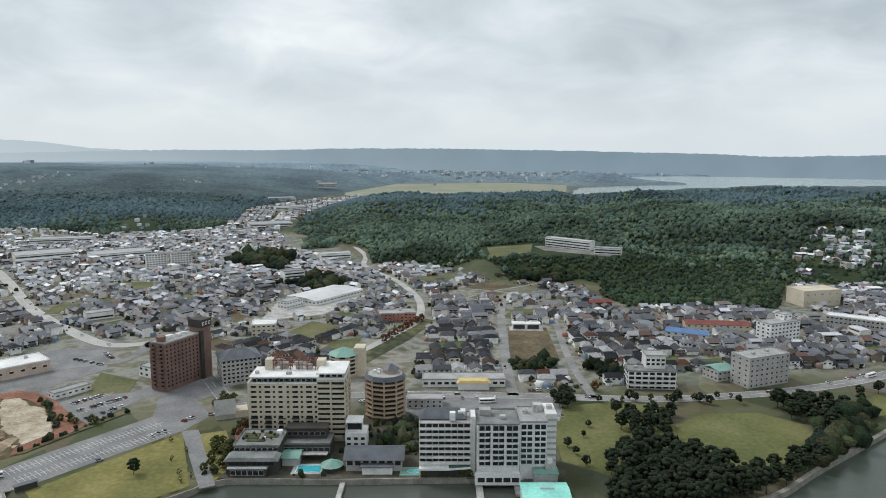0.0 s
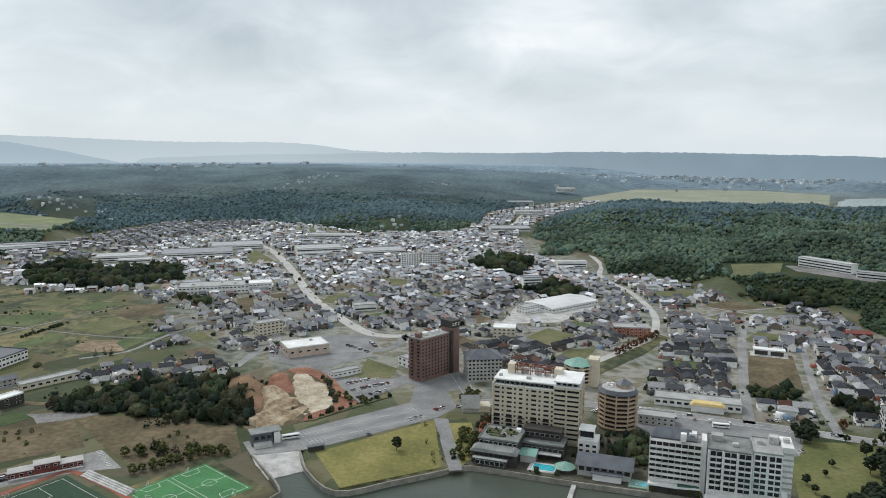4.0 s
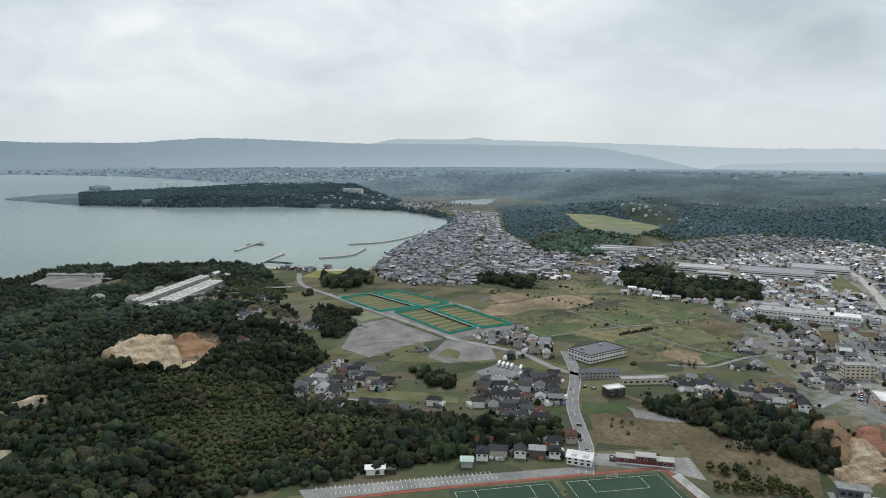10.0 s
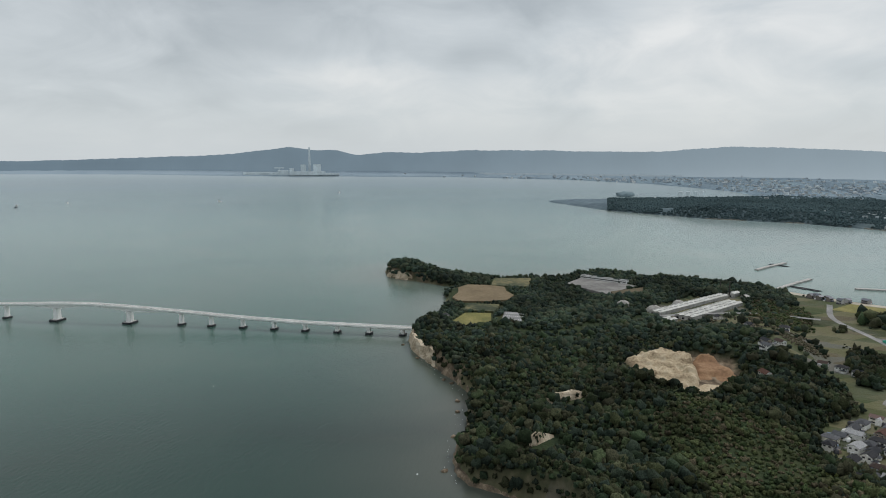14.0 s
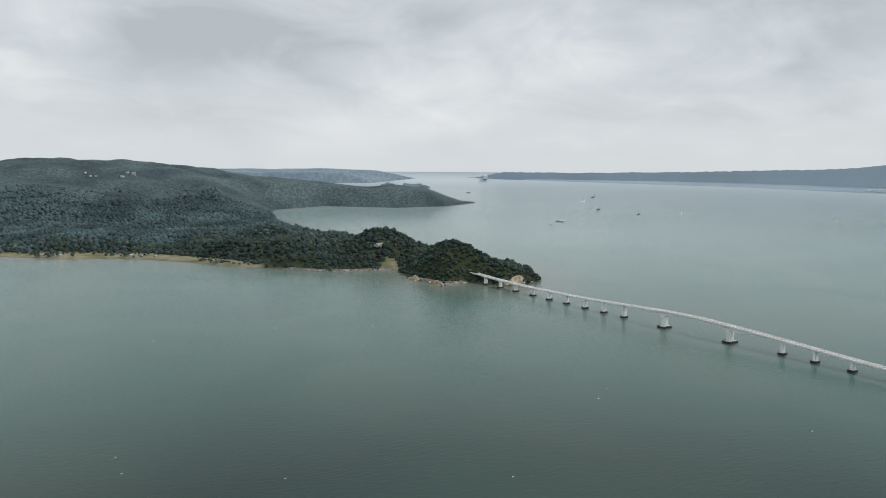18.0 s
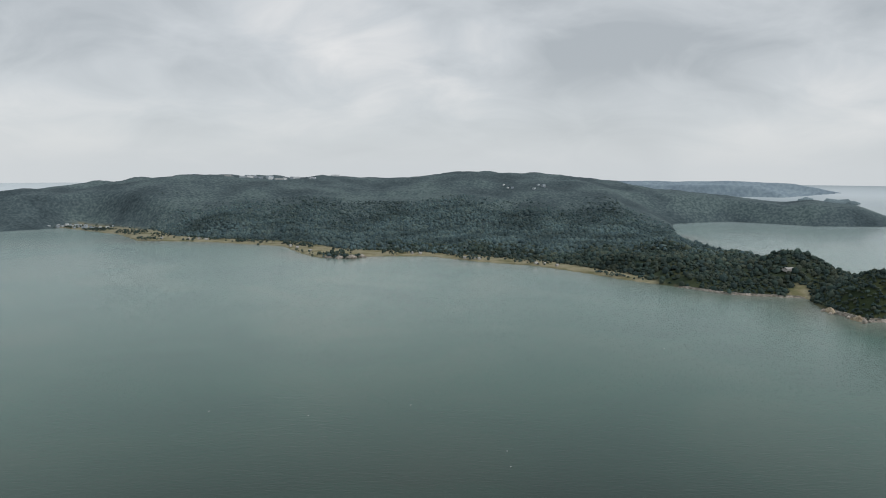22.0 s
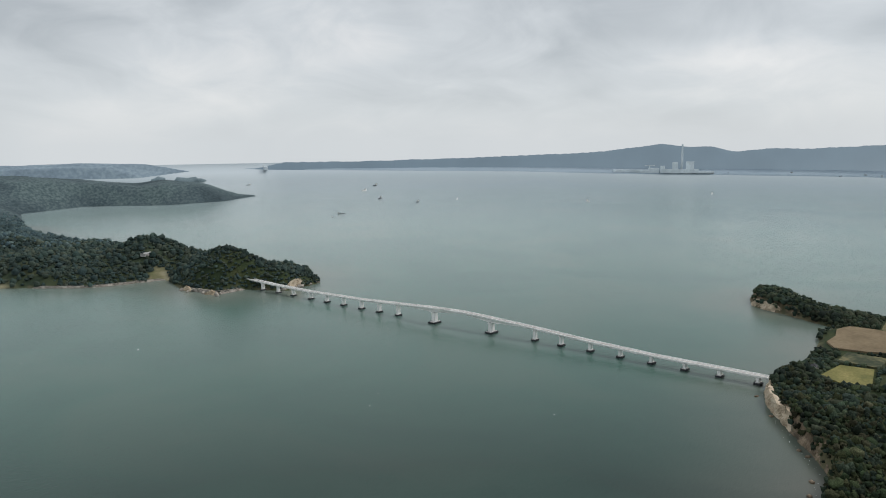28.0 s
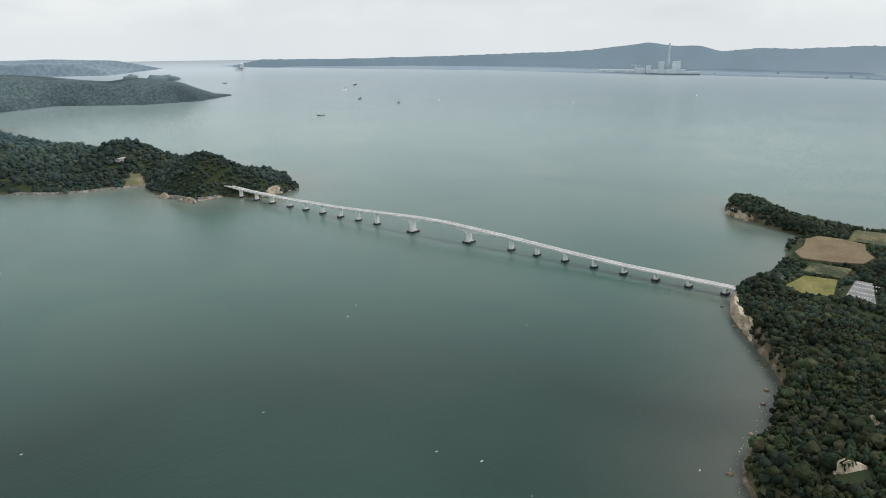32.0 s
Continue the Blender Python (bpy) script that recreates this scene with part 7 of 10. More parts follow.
roof_units(e, [(4, -5, 29.9, 3, 3, 4.5), (9, 2, 29.9, 4, 5, 3)], WHITE)
part("stair_tower", boxes((13.6, 16, -8, 2, -0.5, 33)), WHITE, e)
e2 = thing("seaside_hotel_wing", 28.5, 361, FLAT, 0, "white hotel wing with a grid of dark balconies", "hotel")
body(e2, 22, 22, 30, WHITE, TERRACE_ROOF)
for c in range(4):
    part("pier_strip", boxes((-11 + c * 7.1, -10.3 + c * 7.1, -12.2, -11, 5, 30)), WHITE, e2)
balconies(e2, 22, 22, "front", 3, 7, 7.6, 3.15, 5.6, 1.4, 0.4, WHITE)
# Wide dark panes also paint the shade inside the balcony bays.
for f in range(7):
    for c in range(3):
        u = -6.75 + c * 7.1
        part("window_band", boxes((u - 2.9, u + 2.9, -11.14, -10.9, 8.1 + f * 3.15, 10.6 + f * 3.15)), GLASS_DARK, e2)
        part("mullion", boxes((u - 0.25, u + 0.25, -11.5, -11.1, 8.0 + f * 3.15, 10.7 + f * 3.15)), GREYWALL, e2)
part("terrace", boxes((-12, 11.5, -16, -11, -0.5, 4.6)), WHITE, e2)
part("terrace_rail", boxes((-12, 11.5, -16, -15.7, 4.6, 5.6)), WHITE, e2)
windows(e2, 22, 32, "front", 5, 1, 2.4, 3, 3.4, 2.2, DARKWALL)
roof_units(e2, [(-6, 4, 30.2, 6, 5, 3.2), (3, -2, 30.2, 3, 3, 1.6)], GREYWALL)
e3 = thing("seaside_hotel_tower", 47, 362, FLAT, 0, "white hotel block with paired balconies and a banded stair slab", "hotel")
body(e3, 14, 22, 31, WHITE, ROOFGREY)
balconies(e3, 14, 22, "front", 2, 7, 8.0, 3.15, 5.4, 1.3, 0.3, WHITE)
# The dark panes double as painted shade behind the balconies.
for f in range(7):
    for u in (-3.5, 3.5):
        part("window_band", boxes((u - 2.8, u + 2.8, -11.14, -10.9, 8.5 + f * 3.15, 11.0 + f * 3.15)), GLASS_DARK, e3)
        part("mullion", boxes((u - 0.25, u + 0.25, -11.5, -11.1, 8.4 + f * 3.15, 11.1 + f * 3.15)), WHITE, e3)
part("stair_slab", boxes((7.2, 13, -4, 12, -0.5, 33)), WHITE, e3)
for r in range(9):
    part("stair_band", boxes((7.1, 13.15, -4.3, -3.9, 3.4 + r * 3.2, 4.5 + r * 3.2)), GREYWALL, e3)
part("stair_side_window", boxes((12.9, 13.1, 0, 8, 4, 30)), GLASS_DARK, e3)
roof_units(e3, [(4, 6, 31.1, 5, 5, 4), (-3, 2, 31.1, 3, 3, 2), (10, 4, 33, 3, 3, 2)], CONCRETE)
lb = thing("hotel_outbuilding", 55, 350, FLAT, 0, "cluttered grey outbuildings with green sheet roofs behind the hotel", "building")
part("wall", boxes((-8, 4, -6, 4, -0.5, 6)), GREYWALL, lb)
part("roof", boxes((-8.5, 4.5, -6.5, 4.5, 6, 6.4)), TEAL, lb)
part("tank_house", boxes((-2, 3, -2, 3, 6.4, 9.5)), CONCRETE, lb)
part("tank", prism(bmesh.new(), ring_points(1.5, 12, 0.5, 0.5), 9.5, 11.5), WHITE, lb)
cr = thing("quay_shed", 50, 331, FLAT, 0, "low quayside shed with a bright turquoise sheet roof", "shed")
part("wall", boxes((-11, 12, -9, 8, -5, 3.8)), WHITE, cr)
part("roof", gable(bmesh.new(), -11, 12, -9, 8, 3.8, 1.0, 0.5), CYAN, cr, "bright turquoise sheet-metal roof")
part("ridge_vent", boxes((-2, 5, -1, 0.2, 4.9, 5.4)), GREYWALL, cr)

# the round tower hotel
r = thing("round_hotel", -37, 440, FLAT, 0, "ochre many-sided hotel tower ringed with balconies under a slate roof", "hotel")
part("wall", prism(bmesh.new(), ring_points(11.9, 10, 0, 0, 0.31, 0.85), -0.5, 25.0), RUSSET, r, "russet recessed walls")
for f in range(8):
    part("balcony_ring", prism(bmesh.new(), ring_points(13.5, 10, 0, 0, 0.31, 0.85), 1.9 + f * 3.0, 2.8 + f * 3.0), OCHRE, r)
    part("window_band", prism(bmesh.new(), ring_points(12.1, 10, 0, 0, 0.31, 0.85), 3.3 + f * 3.0, 4.7 + f * 3.0), GLASS_DARK, r)
    for c in range(10):
        t = 0.31 + math.tau * c / 10
        part("balcony_fin", boxes((12.9 * math.cos(t) - 0.45, 12.9 * math.cos(t) + 0.45, 0.85 * 12.9 * math.sin(t) - 0.45, 0.85 * 12.9 * math.sin(t) + 0.45, 2.8 + f * 3.0, 4.9 + f * 3.0)), OCHRE, r)
part("roof", prism(bmesh.new(), ring_points(13.8, 10, 0, 0, 0.31, 0.85), 25.6, 28.2, top=0.84), SLATE, r, "blue-grey slate roof")
part("roof_deck", prism(bmesh.new(), ring_points(11.3, 10, 0, 0, 0.31, 0.85), 28.2, 28.4), ROOFGREY, r)
part("penthouse", prism(bmesh.new(), ring_points(5.2, 6, 3.4, 2.0, 0.2), 28.3, 30.6), OCHRE, r)
part("penthouse_roof", prism(bmesh.new(), ring_points(6.0, 6, 3.4, 2.0, 0.2), 30.6, 34.0, top=0.12), SLATE, r)
roof_units(r, [(-7, 2, 28.4, 1.8, 1.8, 1.6), (-4.4, 4, 28.4, 1.8, 1.8, 1.6), (-4.4, -1, 28.4, 1.8, 1.8, 1.6)], WHITE)

# the brick-brown tower hotel
bt = thing("brown_hotel", -192.5, 505, FLAT, 64, "brown tiled slab hotel with a black sign tower", "hotel")
body(bt, 42, 15, 35, BRICK, ROOFGREY)
windows(bt, 42, 15, "front", 12, 11, 4.0, 2.85, 1.0, 1.2, DARKWALL)
balconies(bt, 42, 15, "left", 2, 11, 2.6, 2.85, 4.5, 1.6, 1.2, BRICK)
windows(bt, 42, 15, "left", 2, 11, 4.2, 2.85, 2.0, 1.5, DARKWALL)
windows(bt, 42, 15, "right", 3, 11, 4.2, 2.85, 1.0, 1.2, DARKWALL)
part("sign_tower", boxes((12.5, 21.6, -9, 3, -0.5, 39)), BRICK, bt)
part("tower_strip", boxes((11.2, 14.2, -9.3, -7.4, -0.3, 37)), DARKWALL, bt)
sign = part("sign_box", box(bmesh.new(), 11.8, 22.2, -9.6, 3.6, 39, 45, 0, 0.15), DARKWALL, bt, "black rooftop sign box with white marks")
for u in (-3.2, 0.0, 3.2):
    part("sign_mark", boxes((17 + u - 1.0, 17 + u + 1.0, -9.75, -9.6, 40.8, 41.3), (17 + u - 1.0, 17 + u - 0.5, -9.75, -9.6, 41.3, 43.2), (17 + u - 0.2, 17 + u + 1.0, -9.75, -9.6, 42.6, 43.2)), WHITE, sign)
part("turret", prism(bmesh.new(), ring_points(3.2, 12, -17, 0), 35.1, 39), BRICK, bt)
roof_units(bt, [(-8, 2, 35.1, 6, 4, 2.4), (0, 1, 35.1, 4, 3, 2), (6, 2, 35.1, 3, 3, 1.6)], WHITE)

# slate-roofed block and the teal-roofed tower behind
s1 = thing("slate_hotel", -152, 512, FLAT, 26, "six-storey grey hotel block under a dark hipped roof", "hotel")
body(s1, 28, 24, 18.5, GREYWALL, ROOFGREY)
windows(s1, 28, 24, "front", 9, 6, 2.6, 3.0, 1.9, 1.5, WHITE)
windows(s1, 28, 24, "left", 7, 6, 2.6, 3.0, 1.8, 1.5, WHITE)
windows(s1, 28, 24, "right", 7, 6, 2.6, 3.0, 1.8, 1.5, WHITE)
part("hip_roof", hip(bmesh.new(), -14, 14, -12, 12, 18.8, 5.4, 1.2, 0, 0.35), SLATE, s1, "dark blue-black hipped roof")
t1 = thing("teal_hotel", -75, 522, FLAT, 0, "tan hotel tower with a pale teal pyramid roof", "hotel")
part("wall", prism(bmesh.new(), ring_points(11, 8, 0, 0, radians(22.5)), -0.5, 17), OCHRE, t1)
for f in range(5):
    part("balcony_ring", prism(bmesh.new(), ring_points(11.6, 8, 0, 0, radians(22.5)), 1.8 + f * 3.1, 2.8 + f * 3.1), BEIGE, t1)
    for c in range(5):
        t = radians(180 + 45 * c)
        put("window", window_mesh(4.0, 1.5, DARKWALL), t1, 10.2 * math.cos(t), 10.2 * math.sin(t), 3.8 + f * 3.1, 45 * c - 90)
part("roof", prism(bmesh.new(), ring_points(12.4, 8, 0, 0, radians(22.5)), 17, 21.5, top=0.15), TEAL, t1, "pale teal pyramid roof")
part("stair_block", boxes((8, 16, -4, 8, -0.5, 22)), BEIGE, t1)
ch = thing("chapel", -140, 437, FLAT, 20, "small chapel with a steep grey roof beside the park road", "chapel")
part("wall", boxes((-6, 6, -4.5, 4.5, -0.4, 4)), GREYWALL, ch)
part("roof", gable(bmesh.new(), -6, 6, -4.5, 4.5, 4, 7.5, 0.6), ROOFGREY, ch)
part("annex", boxes((6, 14, -4, 6, -0.4, 4.5)), BEIGE, ch)
for poly in ([(-128, 350), (-128, 440), (70, 440), (70, 350)], oblong(-192, 505, 50, 26, 64), oblong(-152, 512, 36, 32, 26), oblong(-75, 522, 34, 30, 0), oblong(-140, 437, 30, 20, 20)):
    KEEP_OUT.append(poly)


# ---- other large buildings, one by one ----


def block(name, label, category, x, y, lx, ly, turn, h, floors, cols, wall, roof, style="flat", win=(1.8, 1.3), frame_mat=None, rise=2.0, sides=("front", "left", "right"), extra=(), group=""):
    """A plain building: walls, roof and rows of windows on the sides that are seen."""
    t = thing(name, x, y, FLAT, turn, label, category, group)
    if style == "flat":
        body(t, lx, ly, h, wall, roof)
        roof_units(t, [(lx * u, ly * v, h + 0.1, 2.6, 2.2, 1.6) for u, v in extra], GREYWALL)
    else:
        part("wall", boxes((-lx / 2, lx / 2, -ly / 2, ly / 2, -0.6, h)), wall, t)
        shape = {"gable": gable, "hip": hip}[style]
        part("roof", shape(bmesh.new(), -lx / 2, lx / 2, -ly / 2, ly / 2, h, rise), roof, t)
    step = h / floors
    for s in sides:
        n = cols if s in ("front", "back") else max(1, int(cols * ly / lx))
        windows(t, lx, ly, s, n, floors, step * 0.55, step, *win, frame_mat or WHITE)
    KEEP_OUT.append(oblong(x, y, lx + 6, ly + 6, turn))
    return t


block("long_shop", "long white shop building with a yellow front", "shop", 15, 502, 60, 16, 1, 5.5, 1, 12, WHITE, ROOFGREY, win=(3.2, 1.8))
y2 = thing("shop_arch", 22, 493, FLAT, 0, "rounded yellow entrance hall of the street shops", "shop")
part("wall", boxes((-11, 11, -5, 3, -0.5, 5.0)), WHITE, y2)
part("roof", prism(bmesh.new(), [(-12, -6), (12, -6), (12, 3.5), (-12, 3.5)], 5.0, 6.6, top=0.8), YELLOW, y2, "pale yellow roof")
block("street_building", "low grey street building with a flat roof", "building", -12, 458, 24, 12, 0, 6, 2, 6, GREYWALL, ROOFGREY, win=(1.8, 1.2))
block("white_inn", "white stepped inn with a tower above the street", "inn", 150, 497, 34, 16, -4, 13, 4, 7, WHITE, TERRACE_ROOF, win=(3.2, 1.7), frame_mat=DARKWALL, extra=((-0.3, 0.1), (0.35, 0.2)))
for lx_, deep, z_ in ((33, 3.0, 3.4), (30, 2.2, 6.7), (26, 1.6, 10.0)):
    st = thing("inn_terrace", 150, 488.5, FLAT + z_, -4, "pale terrace slab stepping down the front of the inn", "terrace", "inn terraces")
    part("slab", boxes((-lx_ / 2, lx_ / 2, -deep, 1.2, -0.25, 0.0)), CONCRETE, st)
    part("rail", boxes((-lx_ / 2, lx_ / 2, -deep, -deep + 0.15, 0, 0.9)), WHITE, st)
up1 = thing("inn_tower", 154, 503, FLAT, -4, "white tower storeys of the stepped inn", "inn")
body(up1, 14, 14, 22.5, WHITE, ROOFGREY)
windows(up1, 14, 14, "front", 4, 2, 16.5, 3.0, 2.0, 1.4, DARKWALL)
block("grey_hotel", "grey concrete hotel block by the coast road", "hotel", 233, 505, 38, 18, 22, 22, 6, 8, GREYWALL, ROOFGREY, win=(1.6, 1.3), extra=((-0.2, 0), (0.2, 0.1)))
block("grey_hotel_wing", "grey wing of the roadside hotel with a teal roof", "hotel", 207, 515, 16, 16, 22, 8, 2, 4, GREYWALL, TEAL, "gable")
block("cream_hall", "large windowless cream hall at the foot of the hill", "hall", 408, 768, 46, 28, 12, 17, 2, 5, BEIGE, BEIGE, win=(2.0, 1.0), sides=("front",))
block("white_office", "white five-storey office among low houses", "building", 301, 622, 36, 16, 24, 17, 5, 8, WHITE, ROOFGREY, win=(2.0, 1.4), extra=((0.2, 0),))
block("white_office_tower", "white stair tower beside the office", "building", 309, 630, 10, 10, 24, 22, 5, 2, WHITE, ROOFGREY)
block("school_block", "long grey school block with a white flat roof", "school", 392, 655, 52, 15, -36, 12, 3, 14, GREYWALL, WHITE, win=(2.2, 1.4))
block("blue_roof_shop", "white shop with a bright blue roof", "shop", 222, 628, 36, 18, -25, 6, 2, 6, WHITE, BLUEROOF, "gable", rise=2.2)
block("tan_hall", "long tan hall with red roof panels", "hall", 258, 655, 58, 18, -8, 7, 2, 10, BEIGE, REDROOF, "gable", rise=2.0)
block("red_shed", "long dark red shed below the wood", "shed", 169, 752, 24, 10, 8, 6, 1, 4, REDROOF, REDROOF, "gable")
block("red_brick_school", "red-orange brick building with stepped flat roofs", "building", -46, 692, 36, 18, 10, 9, 3, 9, material("red_brick", (0.38, 0.15, 0.10), (0.28, 0.11, 0.075), 0.85, 0.1, 1.5, 0.4), ROOFGREY, win=(2.0, 1.3), extra=((0.1, 0.1),))
block("factory_hall", "huge low factory hall with a white roof", "factory", -135, 800, 78, 46, 56, 5.5, 1, 14, WHITE, material("weathered_sheet_roof", (0.60, 0.605, 0.60), (0.46, 0.465, 0.46), 0.6, 0.05, 0.6, 0.6, light=(0.70, 0.70, 0.69)), "gable", rise=1.6, win=(3.0, 1.2))
block("factory_office", "white factory office beside the hall", "building", -165, 752, 24, 14, 56, 8, 2, 6, WHITE, ROOFGREY)
block("corner_office", "cream corner office building with flat roof", "building", -165, 640, 22, 18, 10, 11, 3, 5, BEIGE, WHITE, win=(2.2, 1.3))
for n, (bx, by) in enumerate(((-404, 988), (-374, 1002))):
    block("apartment_block", "white apartment block with balcony rows in the town", "apartment block", bx, by, 27, 12, 28, 22, 7, 7, WHITE, ROOFGREY, win=(2.4, 1.5), group="apartment blocks in the town", sides=("front", "right"))
block("apartment_house", "cream four-storey apartment house", "apartment block", -394, 572, 26, 13, 58, 13, 4, 6, BEIGE, ROOFGREY, win=(2.2, 1.3))
block("works", "long pale factory with ribbon windows", "factory", -575, 730, 86, 34, 33, 10, 2, 18, WHITE, ROOFGREY, win=(3.0, 1.4), extra=((-0.3, 0), (0.1, 0.2), (0.3, -0.1)))
block("works_annex", "white hall beside the factory", "factory", -530, 762, 34, 24, 33, 10, 2, 7, WHITE, WHITE, win=(3.0, 1.2))
block("pink_store", "large store with pinkish walls and a white roof", "store", -326, 526, 38, 26, 46, 9, 1, 5, material("pink_render", (0.50, 0.40, 0.33), (0.40, 0.32, 0.26), 0.85, 0.1, 0.8, 0.4), WHITE, win=(3.0, 1.6), extra=((0.2, 0.2),))
block("white_store", "white store behind the brown hotel", "store", -215, 528, 30, 18, 60, 8, 2, 5, WHITE, ROOFGREY, win=(2.6, 1.6))
block("low_store", "low white shed on the car park", "shed", -262, 480, 26, 9, 55, 4.5, 1, 6, WHITE, ROOFGREY, win=(2.0, 1.0))
block("clinic", "white two-storey clinic with rows of solar panels", "clinic", -561, 399, 53, 31, 96, 8.5, 2, 13, WHITE, material("solar_glass", (0.075, 0.08, 0.095), (0.05, 0.055, 0.065), 0.4, 0.2, 0.9, 0.5), win=(2.6, 1.5), sides=("front", "left", "right", "back"), extra=((-0.3, 0.2), (0.2, 0.2)))
block("row_house", "long two-storey house row with a dark tile roof", "house row", -507, 356, 37, 9, 67, 6, 2, 10, GREYWALL, SLATE, "gable", rise=2.2)
block("black_house", "black cube house with a white frame", "house", -462, 335, 17, 10, 81, 7.5, 2, 2, DARKWALL, WHITE, win=(3.0, 1.2))
block("yellow_row", "low beige shop row along the lane", "shop", -475, 382, 44, 11, 67, 5, 1, 8, BEIGE, ROOFGREY, win=(3.0, 1.6))
wh = thing("white_roof_house", -368, 224, FLAT, 42, "white house with a bright white ridged roof at the corner", "house")
part("wall", boxes((-8.5, 8.5, -6, 6, -0.5, 5.6)), WHITE, wh)
part("roof", gable(bmesh.new(), -8.5, 8.5, -6, 6, 5.6, 2.4, 0.9), WHITE, wh, "bright white metal roof")
for u in (-4, 4):
    part("dormer", gable(boxes((u - 1.6, u + 1.6, -4.5, -1.5, 5.6, 7.0)), u - 1.6, u + 1.6, -4.5, -1.5, 7.0, 0.9, 0.3), WHITE, wh)
windows(wh, 17, 12, "front", 4, 2, 1.8, 2.7, 1.8, 1.3, DARKWALL)
KEEP_OUT.append(oblong(-368, 224, 24, 18, 42))
tw = thing("twin_house", 79, 660, FLAT, -2, "white twin house with dark window fronts above the fallow plot", "house")
part("wall", boxes((-13, 13, -4, 4, -0.4, 5.4)), WHITE, tw)
part("roof", boxes((-13.6, -0.4, -4.6, 4.6, 5.4, 5.8), (0.4, 13.6, -4.6, 4.6, 5.4, 5.8)), WHITE, tw)
part("window_front", boxes((-12, -1.2, -4.15, -3.9, 0.6, 4.4), (1.2, 12, -4.15, -3.9, 0.6, 4.4)), DARKWALL, tw, "dark glazed fronts")
part("plinth", boxes((-16, 16, -9, 6, -0.5, 0.3)), CONCRETE, tw)
KEEP_OUT.append(oblong(79, 660, 34, 18, -2))
cl = thing("clubhouse", -346, 262, FLAT, 49, "long dark red clubhouse of three low blocks beside the pitch", "clubhouse")
RED = material("dark_red_cladding", (0.16, 0.05, 0.045), (0.11, 0.035, 0.03), 0.8, 0.2, 1.5, 0.4)
for x0, x1, top in ((-19, -6.2, 4.2), (-6, 7, 6.2), (7.2, 19, 4.2)):
    part("wall", boxes((x0, x1, -3.5, 3.5, -0.5, top)), RED, cl)
    part("roof", boxes((x0 - 0.5, x1 + 0.5, -4.1, 4.1, top, top + 0.4)), GREYWALL, cl, "grey flat roof")
    part("base", boxes((x0 - 0.05, x1 + 0.05, -3.6, -3.4, -0.3, 0.9)), WHITE, cl)
    for k in range(3):
        u = x0 + (k + 0.5) * (x1 - x0) / 3
        put("window", window_mesh(1.8, 1.3, WHITE), cl, u, -3.52, top - 1.7)
KEEP_OUT.append(oblong(-346, 262, 42, 14, 49))
bh = thing("boat_house", -247, 338, FLAT, 43, "grey waterside boat house with an open terrace", "boat house")
part("wall", boxes((-9, 4, -2, 7, -0.5, 8)), SLATE, bh)
part("roof", boxes((-9.6, 10, -2.8, 7.6, 8, 8.6)), TERRACE_ROOF, bh)
part("wing_wall", prism(bmesh.new(), [(5, -2), (9, -2), (9, 6.5), (5, 6.5)], -0.5, 8), WHITE, bh)
part("terrace", boxes((-8, 3, -6.5, -2, -0.5, 2.6)), CONCRETE, bh)
windows(bh, 18, 4, "front", 3, 1, 5.2, 3, 2.4, 2.0, DARKWALL, 12, -2, 0)
KEEP_OUT.append(oblong(-247, 338, 26, 22, 43))
sheltr = thing("bus_shelter", -212, 340, FLAT, 43, "dark flat shelter at the edge of the lawn", "shelter")
part("wall", boxes((-5, 5, -1.2, 1.2, -0.4, 3.0)), DARKWALL, sheltr)
part("roof", boxes((-5.6, 5.6, -1.8, 1.8, 3.0, 3.4)), SLATE, sheltr)
gr = thing("stand", -301, 260.5, FLAT, 76, "pale concrete spectator steps between the pitches", "grandstand")
for k in range(4):
    part("step", boxes((-2 + k * 1.4, -0.6 + k * 1.4, -22, 22, -0.4, 0.5 + k * 0.45)), CONCRETE, gr)
ktb = thing("white_kiosk", -400, 152, FLAT, 60, "small house with a pale green roof beside the wood", "house")
part("wall", boxes((-4, 4, -4, 4, -0.5, 5.0)), GREYWALL, ktb)
part("roof", gable(bmesh.new(), -4, 4, -4, 4, 5.0, 1.8), material("mint_roof", (0.52, 0.66, 0.58), (0.42, 0.55, 0.48), 0.6, 0.2, 1.5, 0.4), ktb)
KEEP_OUT.append(oblong(-400, 152, 14, 14, 0))
toilet = thing("toilet_block", -418, 92, FLAT, 68, "white flat-roofed pavilion beside the parking bays", "building")
part("wall", boxes((-6, 6, -3, 3, -0.5, 4.2)), WHITE, toilet)
part("roof", boxes((-7, 7, -4, 4, 4.2, 4.6)), WHITE, toilet)
part("annex", boxes((7, 14, -2.5, 3, -0.5, 3.2)), DARKWALL, toilet)

FAR_ROOF = palette("hall_roofs", [(0.42, 0.43, 0.435), (0.30, 0.31, 0.32), (0.52, 0.525, 0.52), (0.36, 0.365, 0.36), (0.24, 0.25, 0.265)], 0.6, False, 0.2, 0.15, 0.12)
